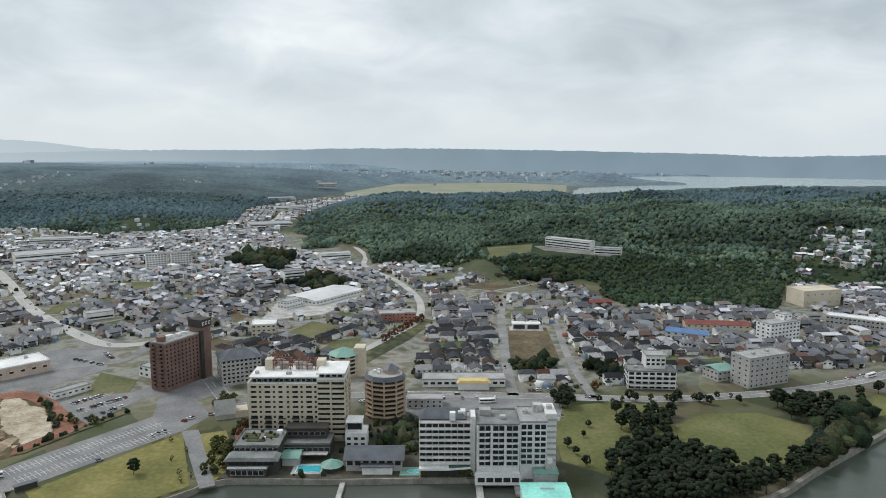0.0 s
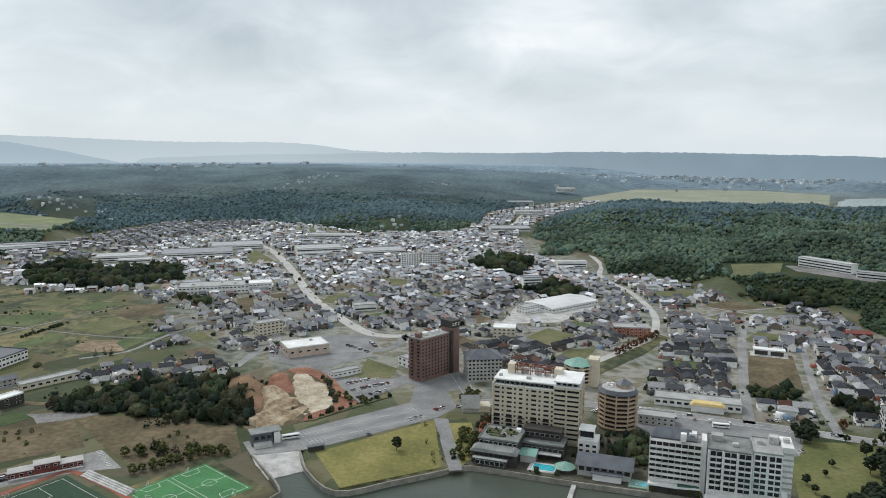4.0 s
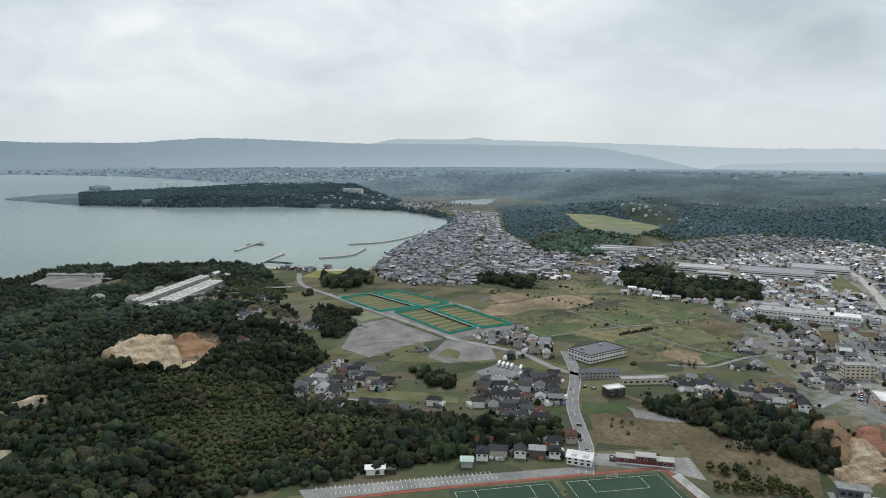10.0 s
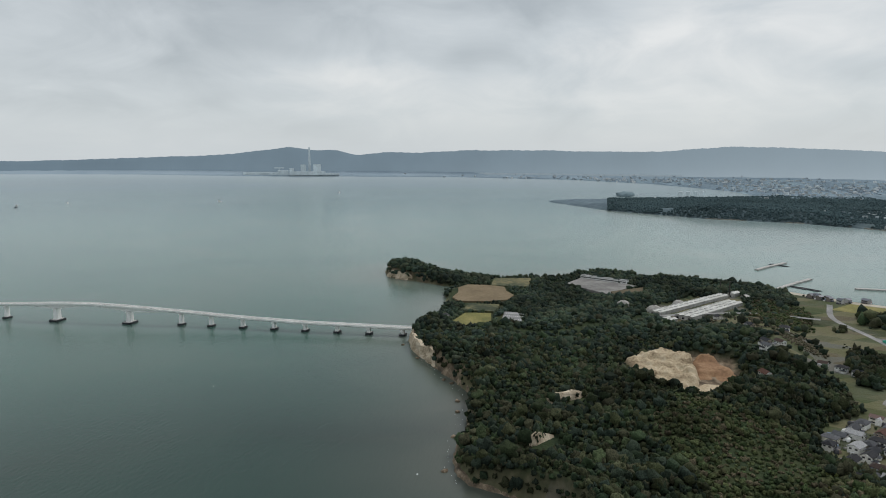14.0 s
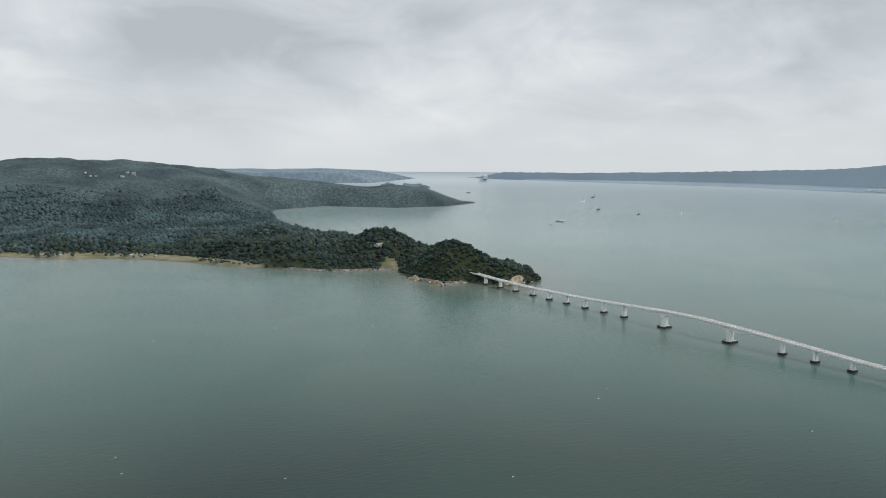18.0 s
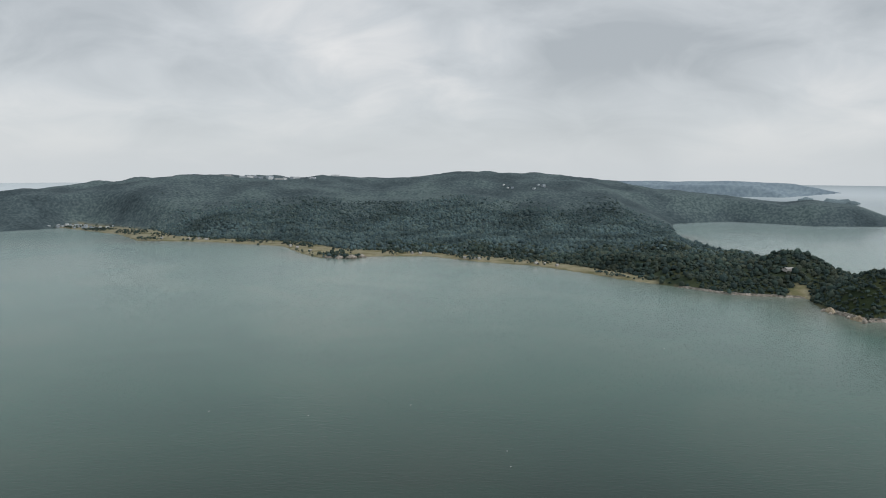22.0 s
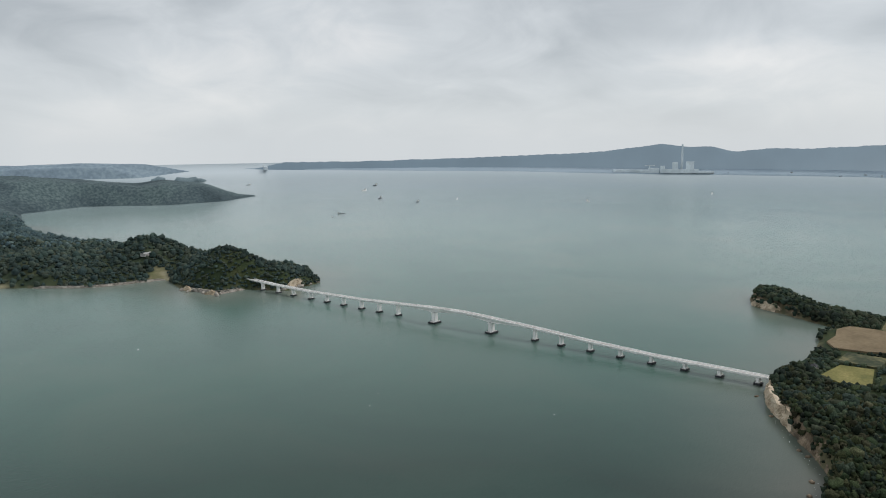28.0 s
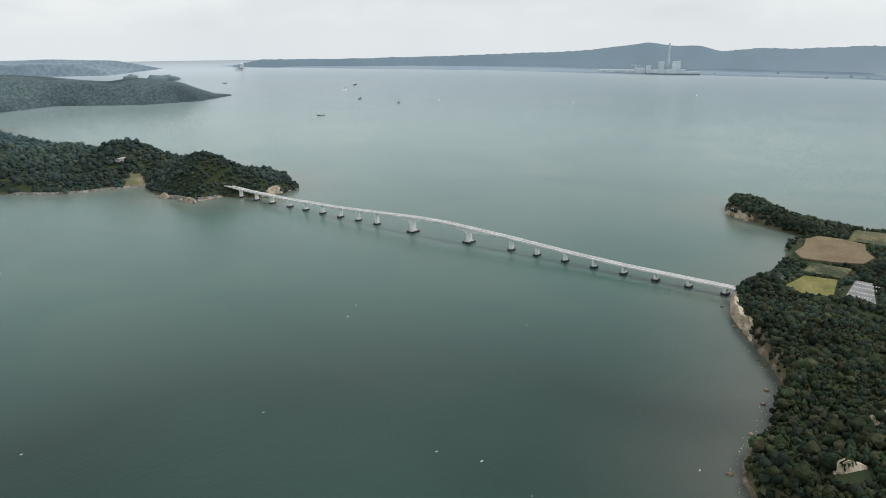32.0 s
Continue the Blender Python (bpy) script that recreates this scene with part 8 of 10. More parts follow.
# the hillside school, the cape hotel and others far off
for name, label, x, y, lx, ly, turn, h, z in (("hill_school", "long white school on the wooded hill", 192, 1067, 80, 14, -44, 13, 22), ("hill_school_wing", "white school wing on the wooded hill", 236, 1005, 38, 14, -19, 9, 22),
                                              ("cape_hotel", "long white hotel on the far cape", -2760, 950, 85, 20, 40, 26, 22), ("valley_hotel", "white building above the distant valley", -428, 2640, 70, 22, 10, 15, 22),
                                              ("bay_school", "long pale school at the foot of the hills", -1120, 930, 130, 22, 40, 12, 3), ("valley_works", "white factory hall in the valley mouth", -410, 1900, 80, 40, 20, 10, 4),
                                              ("works_row", "white industrial hall in the outer town", -790, 975, 115, 60, 36, 9, 3), ("works_row", "long pale factory hall beside the fields", -780, 1075, 90, 55, 36, 9, 3), ("works_row", "pale hall with a white roof at the hill foot", -1130, 900, 110, 40, 55, 11, 3), ("works_row", "white-roofed store by the main road", -680, 1262, 100, 34, 15, 9, 3), ("works_row", "white hall near the apartment blocks", -505, 1098, 85, 45, 36, 9, 3), ("works_row", "low white warehouse beside the copse", -792, 822, 52, 15, 60, 7, 3), ("works_row", "grey shed among the halls", -595, 1030, 60, 26, 36, 8, 3),
                                              ("town_school", "grey two-storey school by the pass road", -165, 1075, 46, 16, 20, 10, 3), ("white_block", "white five-storey block in the town", -190, 884, 26, 17, 30, 17, 3), ("red_store", "low store with red trim by the main road", -348, 702, 26, 15, 36, 7, 3), ("pass_works", "pale works yard halls at the valley mouth", -372, 1520, 90, 60, 20, 8, 3), ("valley_store", "white halls in the valley village", -500, 2200, 80, 40, 20, 12, 4), ("works_row", "grey industrial hall in the outer town", -620, 1090, 80, 50, 36, 9, 3),
                                              ("works_row", "pale industrial hall among the works", -880, 895, 75, 42, 36, 9, 3), ("works_row", "pale warehouse in the outer town", -830, 870, 50, 26, 36, 8, 3),
                                              ("headland_lodge", "white lodge at the end of the headland", -1290, -78, 90, 10, 62, 5, 8)):
    t = thing(name, x, y, z, turn, label, "building")
    body(t, lx, ly, h, WHITE, FAR_ROOF)
    for r_ in range(max(1, int(h / 4))):
        part("window_band", boxes((-lx / 2 + 1, lx / 2 - 1, -ly / 2 - 0.12, -ly / 2 + 0.1, 1.6 + r_ * 3.8, 3.2 + r_ * 3.8), (-lx / 2 + 1, lx / 2 - 1, ly / 2 - 0.1, ly / 2 + 0.12, 1.6 + r_ * 3.8, 3.2 + r_ * 3.8)), GLASS_DARK, t)
    KEEP_OUT.append(oblong(x, y, lx + 8, ly + 8, turn))
SHED_ROOF = material("pale_shed_sheeting", (0.50, 0.50, 0.47), (0.33, 0.32, 0.29), 0.7, 0.05, 0.6, 0.4, light=(0.62, 0.62, 0.59))


def shed_row(label, x, y, lx, ly, turn, spans, h, z):
    """A long low shed under parallel ridges, with vents along each ridge and doors in the ends."""
    t = thing("works_shed", x, y, z, turn, label, "shed", "sheds of the headland works")
    part("wall", boxes((-lx / 2, lx / 2, -ly / 2, ly / 2, -3, h)), CONCRETE, t)
    w = ly / spans
    for k in range(spans):
        a = -ly / 2 + k * w
        part("roof", gable(bmesh.new(), -lx / 2, lx / 2, a, a + w, h, w * 0.17, 0.3), SHED_ROOF, t)
        for j in range(int(lx / 14)):
            u = -lx / 2 + 7 + j * 14
            part("ridge_vent", boxes((u - 4, u + 4, a + w / 2 - 0.8, a + w / 2 + 0.8, h + w * 0.17 - 0.4, h + w * 0.17 + 0.7)), ROOFGREY, t)
        for e in (-1, 1):
            part("door", boxes((e * lx / 2 - 0.12, e * lx / 2 + 0.12, a + w / 2 - 1.6, a + w / 2 + 1.6, 0, 2.8)), GLASS_DARK, t, "dark sliding door")
    KEEP_OUT.append(oblong(x, y, lx + 8, ly + 8, turn))


shed_row("long pale ridged shed of the headland works", -1118, 50, 196, 17, 143, 2, 4.5, 5)
shed_row("broad pale shed with three ridges on the headland", -1080, 72, 150, 26, 144, 3, 5.0, 5)
shed_row("low pale end shed of the headland works", -998, 2, 30, 18, 140, 2, 4.0, 5)
shed_row("white store shed at the shore end of the works", -1196, 150, 26, 14, 120, 1, 5.0, 4)
shed_row("small white store beside the works chimneys", -1212, 128, 20, 12, 140, 1, 6.0, 4)
shed_row("grey store shed beside the works yard", -1160, 162, 22, 11, 150, 1, 4.0, 4)
camp = thing("camp_lodge", -893, -194, 6.5, -82, "white-roofed camp building with stepped ridges", "building")
part("wall", boxes((-14, 14, -9, 9, -1, 4)), WHITE, camp)
for k in range(4):
    part("roof", gable(bmesh.new(), -14, 14, -9 + k * 4.5, -4.5 + k * 4.5, 4, 1.6, 0.2), ROOFGREY, camp)


# ---- houses ----
ROOF_COLOURS = [(0.027, 0.029, 0.034), (0.037, 0.040, 0.046), (0.051, 0.054, 0.061), (0.026, 0.027, 0.030), (0.068, 0.071, 0.078), (0.109, 0.112, 0.119), (0.041, 0.042, 0.046), (0.190, 0.194, 0.201),
                (0.031, 0.034, 0.039), (0.054, 0.037, 0.031), (0.058, 0.063, 0.072), (0.102, 0.051, 0.037), (0.340, 0.343, 0.347), (0.034, 0.035, 0.039), (0.030, 0.032, 0.037), (0.082, 0.087, 0.095)]
WALL_COLOURS = [(0.60, 0.58, 0.54), (0.74, 0.73, 0.70), (0.46, 0.42, 0.36), (0.80, 0.79, 0.77), (0.36, 0.31, 0.25), (0.20, 0.165, 0.13), (0.66, 0.63, 0.57), (0.56, 0.56, 0.56), (0.13, 0.115, 0.10), (0.70, 0.66, 0.57), (0.78, 0.77, 0.75), (0.08, 0.08, 0.085)]
# Roofs of farther houses, some haze painted in as paler, bluer tone.
ROOFS_MANY = palette("hazed_many_roofs", [(0.216, 0.232, 0.261), (0.258, 0.276, 0.310), (0.325, 0.346, 0.380), (0.180, 0.193, 0.221), (0.432, 0.452, 0.483), (0.562, 0.588, 0.623), (0.296, 0.312, 0.335), (0.793, 0.800, 0.800), (0.223, 0.240, 0.270), (0.310, 0.272, 0.251), (0.360, 0.384, 0.425), (0.296, 0.212, 0.190), (0.800, 0.800, 0.800), (0.239, 0.251, 0.279), (0.209, 0.223, 0.255), (0.404, 0.425, 0.463)], 0.5, True, 0.25, 1.2, 0.15, spec=0.35)
ROOFS_PORT = palette("hazed_port_roofs", [(0.104, 0.116, 0.143), (0.128, 0.140, 0.167), (0.091, 0.101, 0.123), (0.158, 0.170, 0.198), (0.109, 0.121, 0.149), (0.194, 0.206, 0.235), (0.134, 0.146, 0.173), (0.292, 0.305, 0.334), (0.116, 0.109, 0.118), (0.097, 0.109, 0.137)], 0.45, True, 0.25, 1.2, 0.15, spec=0.4)
WALLS_PORT = palette("port_walls", [(0.288, 0.278, 0.269), (0.403, 0.394, 0.384), (0.192, 0.173, 0.154), (0.499, 0.490, 0.480), (0.230, 0.202, 0.182), (0.326, 0.317, 0.307)], 0.85, True, 0.2, 0.8, 0.12)
WALLS_MANY = palette("many_walls", WALL_COLOURS, 0.85, True, 0.2, 0.8, 0.12)
ROOFS_ONE = palette("tile_roof", ROOF_COLOURS, 0.7, False, 0.3, 1.2, 0.15, bump=0.3, spec=0.12)
WALLS_ONE = palette("house_wall", [c for c in WALL_COLOURS if sum(c) > 1.0] + [(0.82, 0.81, 0.79), (0.80, 0.79, 0.76), (0.30, 0.26, 0.22), (0.12, 0.11, 0.10)], 0.85, False, 0.2, 0.8, 0.12)


def house_template(k):
    """One of several house shapes: walls, roofs, windows, porch."""
    r = random.Random(100 + k)
    lx, ly, h = r.uniform(9, 12.5), r.uniform(7, 9), r.choice((5.4, 5.6, 5.8, 3.4))
    t = thing("house", 0, 0, FLAT, 0, "two-storey house with a grey tile roof and pale walls" if h > 4 else "low single-storey house with a dark tile roof", "house", "houses of the town")
    part("wall", boxes((-lx / 2, lx / 2, -ly / 2, ly / 2, -0.5, h)), WALLS_ONE, t)
    rise = r.uniform(1.7, 2.5)
    shape = gable if k % 3 else hip
    part("roof", shape(bmesh.new(), -lx / 2, lx / 2, -ly / 2, ly / 2, h, rise), ROOFS_ONE, t)
    if shape is gable:
        bm = bmesh.new()
        vs = [bm.verts.new(p) for sx in (-lx / 2, lx / 2) for p in ((sx, -ly / 2, h), (sx, ly / 2, h), (sx, 0, h + rise - 0.03))]
        for f in ((0, 1, 2), (5, 4, 3), (0, 3, 4, 1), (1, 4, 5, 2), (2, 5, 3, 0)):
            bm.faces.new([vs[i] for i in f])
        part("gable_wall", bm, WALLS_ONE, t)
    wx = r.uniform(4, 6)
    side = r.choice((-1, 1))
    x0 = side * (lx / 2 - wx / 2) - wx / 2
    part("porch_wall", boxes((x0, x0 + wx, -ly / 2 - 2.6, -ly / 2, -0.5, 2.7)), WALLS_ONE, t)
    part("porch_roof", hip(bmesh.new(), x0, x0 + wx, -ly / 2 - 2.6, -ly / 2 + 0.3, 2.7, 0.9, 0.5), ROOFS_ONE, t)
    for side_, n in (("front", 3), ("right", 2), ("left", 2)):
        length = lx if side_ == "front" else ly
        for c in range(n):
            u = (c + 0.5 - n / 2) * length / n
            zz = h - 1.5
            x, y, z, a = face(lx, ly, side_, u, zz)
            put("window", window_mesh(1.7, 1.1, WHITE if k % 2 else DARKWALL), t, x, y, z, a)
    return t


def place_houses(poly, gap, turn, density, seed, drop=0.0):
    """Lots in rows along streets of one direction; every third row leaves room for a lane."""
    r = np.random.default_rng(seed)
    xs, ys = [p[0] for p in poly], [p[1] for p in poly]
    cx, cy = (min(xs) + max(xs)) / 2, (min(ys) + max(ys)) / 2
    reach = math.hypot(max(xs) - min(xs), max(ys) - min(ys)) / 2
    u = np.arange(-reach, reach, gap)
    v = []
    q = -reach
    n = 0
    while q < reach:
        v.append(q)
        q += gap * (0.92 if n % 2 else 1.32)
        n += 1
    U, V = np.meshgrid(u, np.array(v))
    U, V = U.ravel() + r.uniform(-0.12, 0.12, U.size) * gap, V.ravel() + r.uniform(-0.08, 0.08, U.size) * gap
    c, s = math.cos(radians(turn)), math.sin(radians(turn))
    X, Y = cx + c * U - s * V, cy + s * U + c * V
    ok = (inside(poly, X, Y) > 3) & (r.random(X.size) < density)
    if drop:
        ok &= ripple(X, Y, 55, seed) > -1 + drop
    for other in KEEP_OUT:
        ax, ay = [p[0] for p in other], [p[1] for p in other]
        w = np.flatnonzero(ok & (X > min(ax) - 7) & (X < max(ax) + 7) & (Y > min(ay) - 7) & (Y < max(ay) + 7))
        if len(w):
            ok[w] &= inside(other, X[w], Y[w]) < -5.5
    X, Y = X[ok], Y[ok]
    A = turn + r.choice([0, 90, 180, 270], X.size) + r.normal(size=X.size) * 3
    return np.stack([X, Y, A], -1)


DISTRICTS = [  # outline, lot, direction of the streets, share of lots built on, gaps
    ([(-20, 484), (60, 484), (420, 560), (560, 640), (700, 900), (480, 860), (397, 640), (365, 705), (326, 735), (284, 751), (189, 735), (175, 842), (60, 800), (-20, 790)], 12.6, 4, 0.96, 0.08),
    ([(-150, 540), (-95, 540), (-40, 660), (-40, 800), (-110, 1010), (-260, 1180), (-420, 1000), (-560, 880), (-440, 735), (-340, 640), (-250, 625)], 13.0, -38, 0.95, 0.1),
    ([(-262, 625), (-345, 660), (-440, 755), (-552, 905), (-680, 1060), (-900, 1000), (-800, 860), (-690, 690), (-520, 620), (-480, 560), (-400, 590), (-380, 480), (-345, 610)], 13.6, -40, 0.92, 0.2),
    ([(-560, 890), (-260, 1180), (-320, 1390), (-480, 1440), (-634, 1350), (-820, 1430), (-1000, 1480), (-1180, 1380), (-1150, 1050), (-900, 1010), (-690, 1065)], 15, -38, 0.9, 0.25),
    ([(-900, 1000), (-690, 690), (-830, 570), (-950, 600), (-1000, 720), (-1090, 800), (-1150, 1040)], 15, 30, 0.8, 0.4),
    ([(-10, 800), (-60, 900), (-100, 1010), (-40, 1020), (30, 955), (140, 880), (170, 840), (100, 850), (20, 870)], 14, 20, 0.9, 0.2),
    ([(-662, 150), (-600, 84), (-540, 84), (-505, 150), (-512, 195), (-570, 180), (-640, 172)], 12.0, 52, 0.95, 0.0),
    ([(-690, 240), (-655, 300), (-600, 345), (-560, 330), (-575, 312), (-600, 300), (-612, 248), (-640, 236)], 13.5, 55, 0.85, 0.1),
    ([(-1166, 395), (-1290, 470), (-1434, 570), (-1563, 700), (-1740, 855), (-1900, 950), (-2090, 1050), (-1960, 1150), (-1520, 890), (-1207, 775), (-1085, 800), (-950, 640), (-960, 430), (-1050, 370)], 13.5, 34, 0.97, 0.05),
    ([(-548, 240), (-500, 212), (-455, 212), (-430, 245), (-470, 285), (-520, 332), (-548, 300)], 12.5, 55, 0.97, 0.0),
    ([(-690, 290), (-640, 330), (-560, 325), (-600, 380), (-700, 390), (-720, 330)], 15, 55, 0.75, 0.2),
    ([(-400, 470), (-500, 500), (-540, 600), (-480, 620), (-410, 600), (-380, 520)], 15, -35, 0.7, 0.5),
    ([(-480, 1450), (-330, 1400), (-345, 1700), (-330, 1930), (-260, 2380), (-330, 2420), (-520, 1940), (-470, 1610)], 15, 10, 0.92, 0.1),
    ([(-1290, 240), (-1180, 350), (-1100, 330), (-1160, 250)], 17, 40, 0.5, 0.2),
    ([(-2200, 1050), (-2060, 960), (-2350, 900), (-2600, 1150), (-2300, 1250)], 24, 20, 0.6, 0.3)]
# vacant plots, vegetable gardens and small parking lots among the houses
rp = np.random.default_rng(61)
count = 0
for k, wanted in ((0, 11), (1, 13), (2, 12), (3, 16), (4, 9), (11, 3)):
    poly, turn = DISTRICTS[k][0], DISTRICTS[k][2]
    xs, ys = [p[0] for p in poly], [p[1] for p in poly]
    tries = 0
    while wanted and tries < 400:
        tries += 1
        cx, cy = rp.uniform(min(xs), max(xs)), rp.uniform(min(ys), max(ys))
        spot = np.array([cx]), np.array([cy])
        if inside(poly, *spot)[0] < 16 or any(inside(other, *spot)[0] > -24 for other in KEEP_OUT if min(p[0] for p in other) - 24 < cx < max(p[0] for p in other) + 24 and min(p[1] for p in other) - 24 < cy < max(p[1] for p in other) + 24):
            continue
        w, d, a = rp.uniform(9, 17), rp.uniform(8, 14), radians(turn)
        kind = ("crop", "grass", "soil", "lot", "crop")[int(rp.integers(5))]
        quad = [(cx + math.cos(a) * u * w - math.sin(a) * v * d, cy + math.sin(a) * u * w + math.cos(a) * v * d) for u, v in ((-1, -1), (1, -0.9), (0.94, 1), (-1, 0.92))]
        count += 1
        patch("ground_garden_plot_%d" % count, quad, {"crop": CROP, "grass": PLOT, "soil": REED, "lot": GRAVEL}[kind], {"crop": "green vegetable plot among the houses", "grass": "grassy vacant plot among the houses", "soil": "brown dug plot among the houses", "lot": "small gravel parking lot among the houses"}[kind], category="car park" if kind == "lot" else "field", z=FLAT + 0.2)
        wanted -= 1
lots = np.concatenate([place_houses(poly, gap, turn, share, 30 + k, drop) for k, (poly, gap, turn, share, drop) in enumerate(DISTRICTS)])
# rows of houses beside the wood, the lane and the pitch
ROWS = [(55, [(-422, 179), (-406, 168), (-404, 180), (-415, 199), (-415, 211), (-396, 193), (-391, 204), (-384, 214), (-403, 228), (-401, 241)]),
        (52, [(-531, 91), (-533, 103), (-529, 115), (-521, 129), (-513, 143), (-512, 155), (-514, 185), (-588, 91), (-615, 107), (-643, 133), (-657, 149), (-594, 122), (-582, 134), (-609, 150), (-597, 162), (-574, 157), (-578, 170), (-560, 99), (-603, 96), (-628, 121), (-604, 132), (-620, 140), (-590, 148), (-633, 150), (-614, 166)]),
        (44, [(-456, 423), (-445, 435), (-442, 402), (-425, 408), (-425, 430), (-403, 415), (-407, 437), (-387, 428), (-379, 443), (-461, 405), (-389, 469), (-373, 461), (-438, 418), (-414, 450), (-395, 452), (-362, 452)])]
own = np.array([(x, y, turn + 90 * ((k * 7) % 4)) for turn, spots in ROWS for k, (x, y) in enumerate(spots)], float)
clash = np.hypot(lots[:, None, 0] - own[None, :, 0], lots[:, None, 1] - own[None, :, 1]).min(1) < 11
lots = np.concatenate([lots[~clash], own])
far = np.hypot(lots[:, 0] + 60, lots[:, 1] - 60)
lots = lots[np.argsort(far)]

# the nearest houses, each a thing with its parts
SINGLE = 255
templates = [house_template(k) for k in range(9)]
pick = random.Random(4)
for k, (x, y, a) in enumerate(lots[:SINGLE]):
    m = pose(float(x), float(y), FLAT, 0, 0, float(a))
    if k < len(templates):
        templates[k].matrix_world = m
    else:
        copy_thing(templates[pick.randrange(len(templates))], m)

for x, y, a in FARMS:
    copy_thing(templates[pick.randrange(len(templates))], pose(x, y, float(ground_z([x], [y])[0][0]) + 0.2, 0, 0, a))


def many_houses(name, rows, label, z=None, walls=None, roofs=None):
    """All the houses farther off in one mesh: walls, pitched roofs and dark window bands."""
    r = np.random.default_rng(77)
    n = len(rows)
    lx, ly = r.uniform(7.5, 12, n), r.uniform(6.2, 8.8, n)
    h = np.where(r.random(n) < 0.75, 5.6, 3.4) + r.uniform(-0.2, 0.4, n)
    rise, o = r.uniform(1.5, 2.6, n), 0.6
    big = r.random(n) < 0.07
    lx, ly = np.where(big, r.uniform(12, 17, n), lx), np.where(big, r.uniform(9, 11, n), ly)
    h, rise = np.where(big, r.uniform(6.5, 10, n), h), np.where(big, 0.5, rise)
    c, s = np.cos(np.radians(rows[:, 2])), np.sin(np.radians(rows[:, 2]))
    base = np.full(n, FLAT) if z is None else z
    vs, fs, mats = [], [], []
    count = 0

    def add(px, py, pz, quads, mat):
        """px, py, pz: corner arrays (n, k)."""
        nonlocal count
        k = px.shape[1]
        X = rows[:, 0:1] + c[:, None] * px - s[:, None] * py
        Y = rows[:, 1:2] + s[:, None] * px + c[:, None] * py
        vs.append(np.stack([X, Y, base[:, None] + pz], -1).reshape(-1, 3))
        q = np.array(quads)
        fs.append((q[None] + (np.arange(n) * k)[:, None, None]).reshape(-1, 4) + count)
        mats.append(np.full(n * len(q), mat, np.int32))
        count += n * k

    X, Y, H, R = lx / 2, ly / 2, h, h + rise
    one = np.ones(n)

    def cols(*a):
        return np.stack([np.broadcast_to(v, (n,)) for v in a], 1)

    add(cols(-X, X, X, -X, -X, X, X, -X, -X, X), cols(-Y, -Y, Y, Y, -Y, -Y, Y, Y, 0 * Y, 0 * Y), cols(-one, -one, -one, -one, H, H, H, H, R - 0.1, R - 0.1),
        [(0, 1, 5, 4), (1, 2, 6, 5), (2, 3, 7, 6), (3, 0, 4, 7), (5, 6, 9, 9), (7, 4, 8, 8)], 0)
    e = o * rise / Y
    add(cols(-X - o, X + o, X + o, -X - o, -X - o, X + o), cols(-Y - o, -Y - o, 0 * Y, 0 * Y, Y + o, Y + o), cols(H - e, H - e, R, R, H - e, H - e), [(0, 1, 2, 3), (3, 2, 5, 4)], 1)
    # a lower cross wing with its own ridge
    wing = np.where(r.random(n) < 0.6, 1.0, 0.02)
    wx, wy, wh = X * 0.42, Y + 2.2 * wing, H * 0.93
    off = X * r.choice([-0.5, 0.5], n)
    wr = wh + rise * 0.8 * wing
    add(cols(off - wx, off + wx, off + wx, off - wx, off - wx, off + wx, off + wx, off - wx, off, off), cols(0 * Y, 0 * Y, wy, wy, 0 * Y, 0 * Y, wy, wy, 0 * Y, wy), cols(-one, -one, -one, -one, wh, wh, wh, wh, wr - 0.1, wr - 0.1),
        [(1, 2, 6, 5), (2, 3, 7, 6), (3, 0, 4, 7), (7, 6, 9, 9)], 0)
    add(cols(off - wx - 0.5, off, off, off - wx - 0.5, off + wx + 0.5, off + wx + 0.5), cols(0 * Y, 0 * Y, wy + 0.5, wy + 0.5, 0 * Y, wy + 0.5), cols(wh - 0.2, wr, wr, wh - 0.2, wh - 0.2, wh - 0.2), [(0, 1, 2, 3), (1, 4, 5, 2)], 1)
    px = X * 0.55
    add(cols(-px, px, px, -px, -px, px, px, -px), cols(-Y - 2.6, -Y - 2.6, -Y + 0, -Y + 0, -Y - 2.4, -Y - 2.4, -Y, -Y), cols(2.6 * one, 2.6 * one, 3.2 * one, 3.2 * one, -one, -one, -one, -one), [(0, 1, 2, 3), (4, 5, 1, 0), (5, 6, 2, 1), (7, 4, 0, 3)], 1)
    for zz in (0.9, H - 2.1):
        w = X * 0.8
        add(cols(-w, w, w, -w), cols(-Y - 0.06, -Y - 0.06, -Y - 0.06, -Y - 0.06), cols(zz + 0 * one, zz + 0 * one, zz + 1.1 * one, zz + 1.1 * one), [(0, 1, 2, 3)], 2)
        add(cols(w, -w, -w, w), cols(Y + 0.06, Y + 0.06, Y + 0.06, Y + 0.06), cols(zz + 0 * one, zz + 0 * one, zz + 1.1 * one, zz + 1.1 * one), [(0, 1, 2, 3)], 2)
    V, F, M = np.concatenate(vs), np.concatenate(fs), np.concatenate(mats)
    faces = [tuple(f) if f[2] != f[3] else tuple(f[:3]) for f in F.tolist()]
    ob = mesh_object(name, V, faces, walls or WALLS_MANY, False)
    ob.data.materials.append(roofs or ROOFS_MANY)
    ob.data.materials.append(GLASS_DARK)
    ob.data.polygons.foreach_set("material_index", M)
    return tagged(ob, label, "houses", kind="stuff")


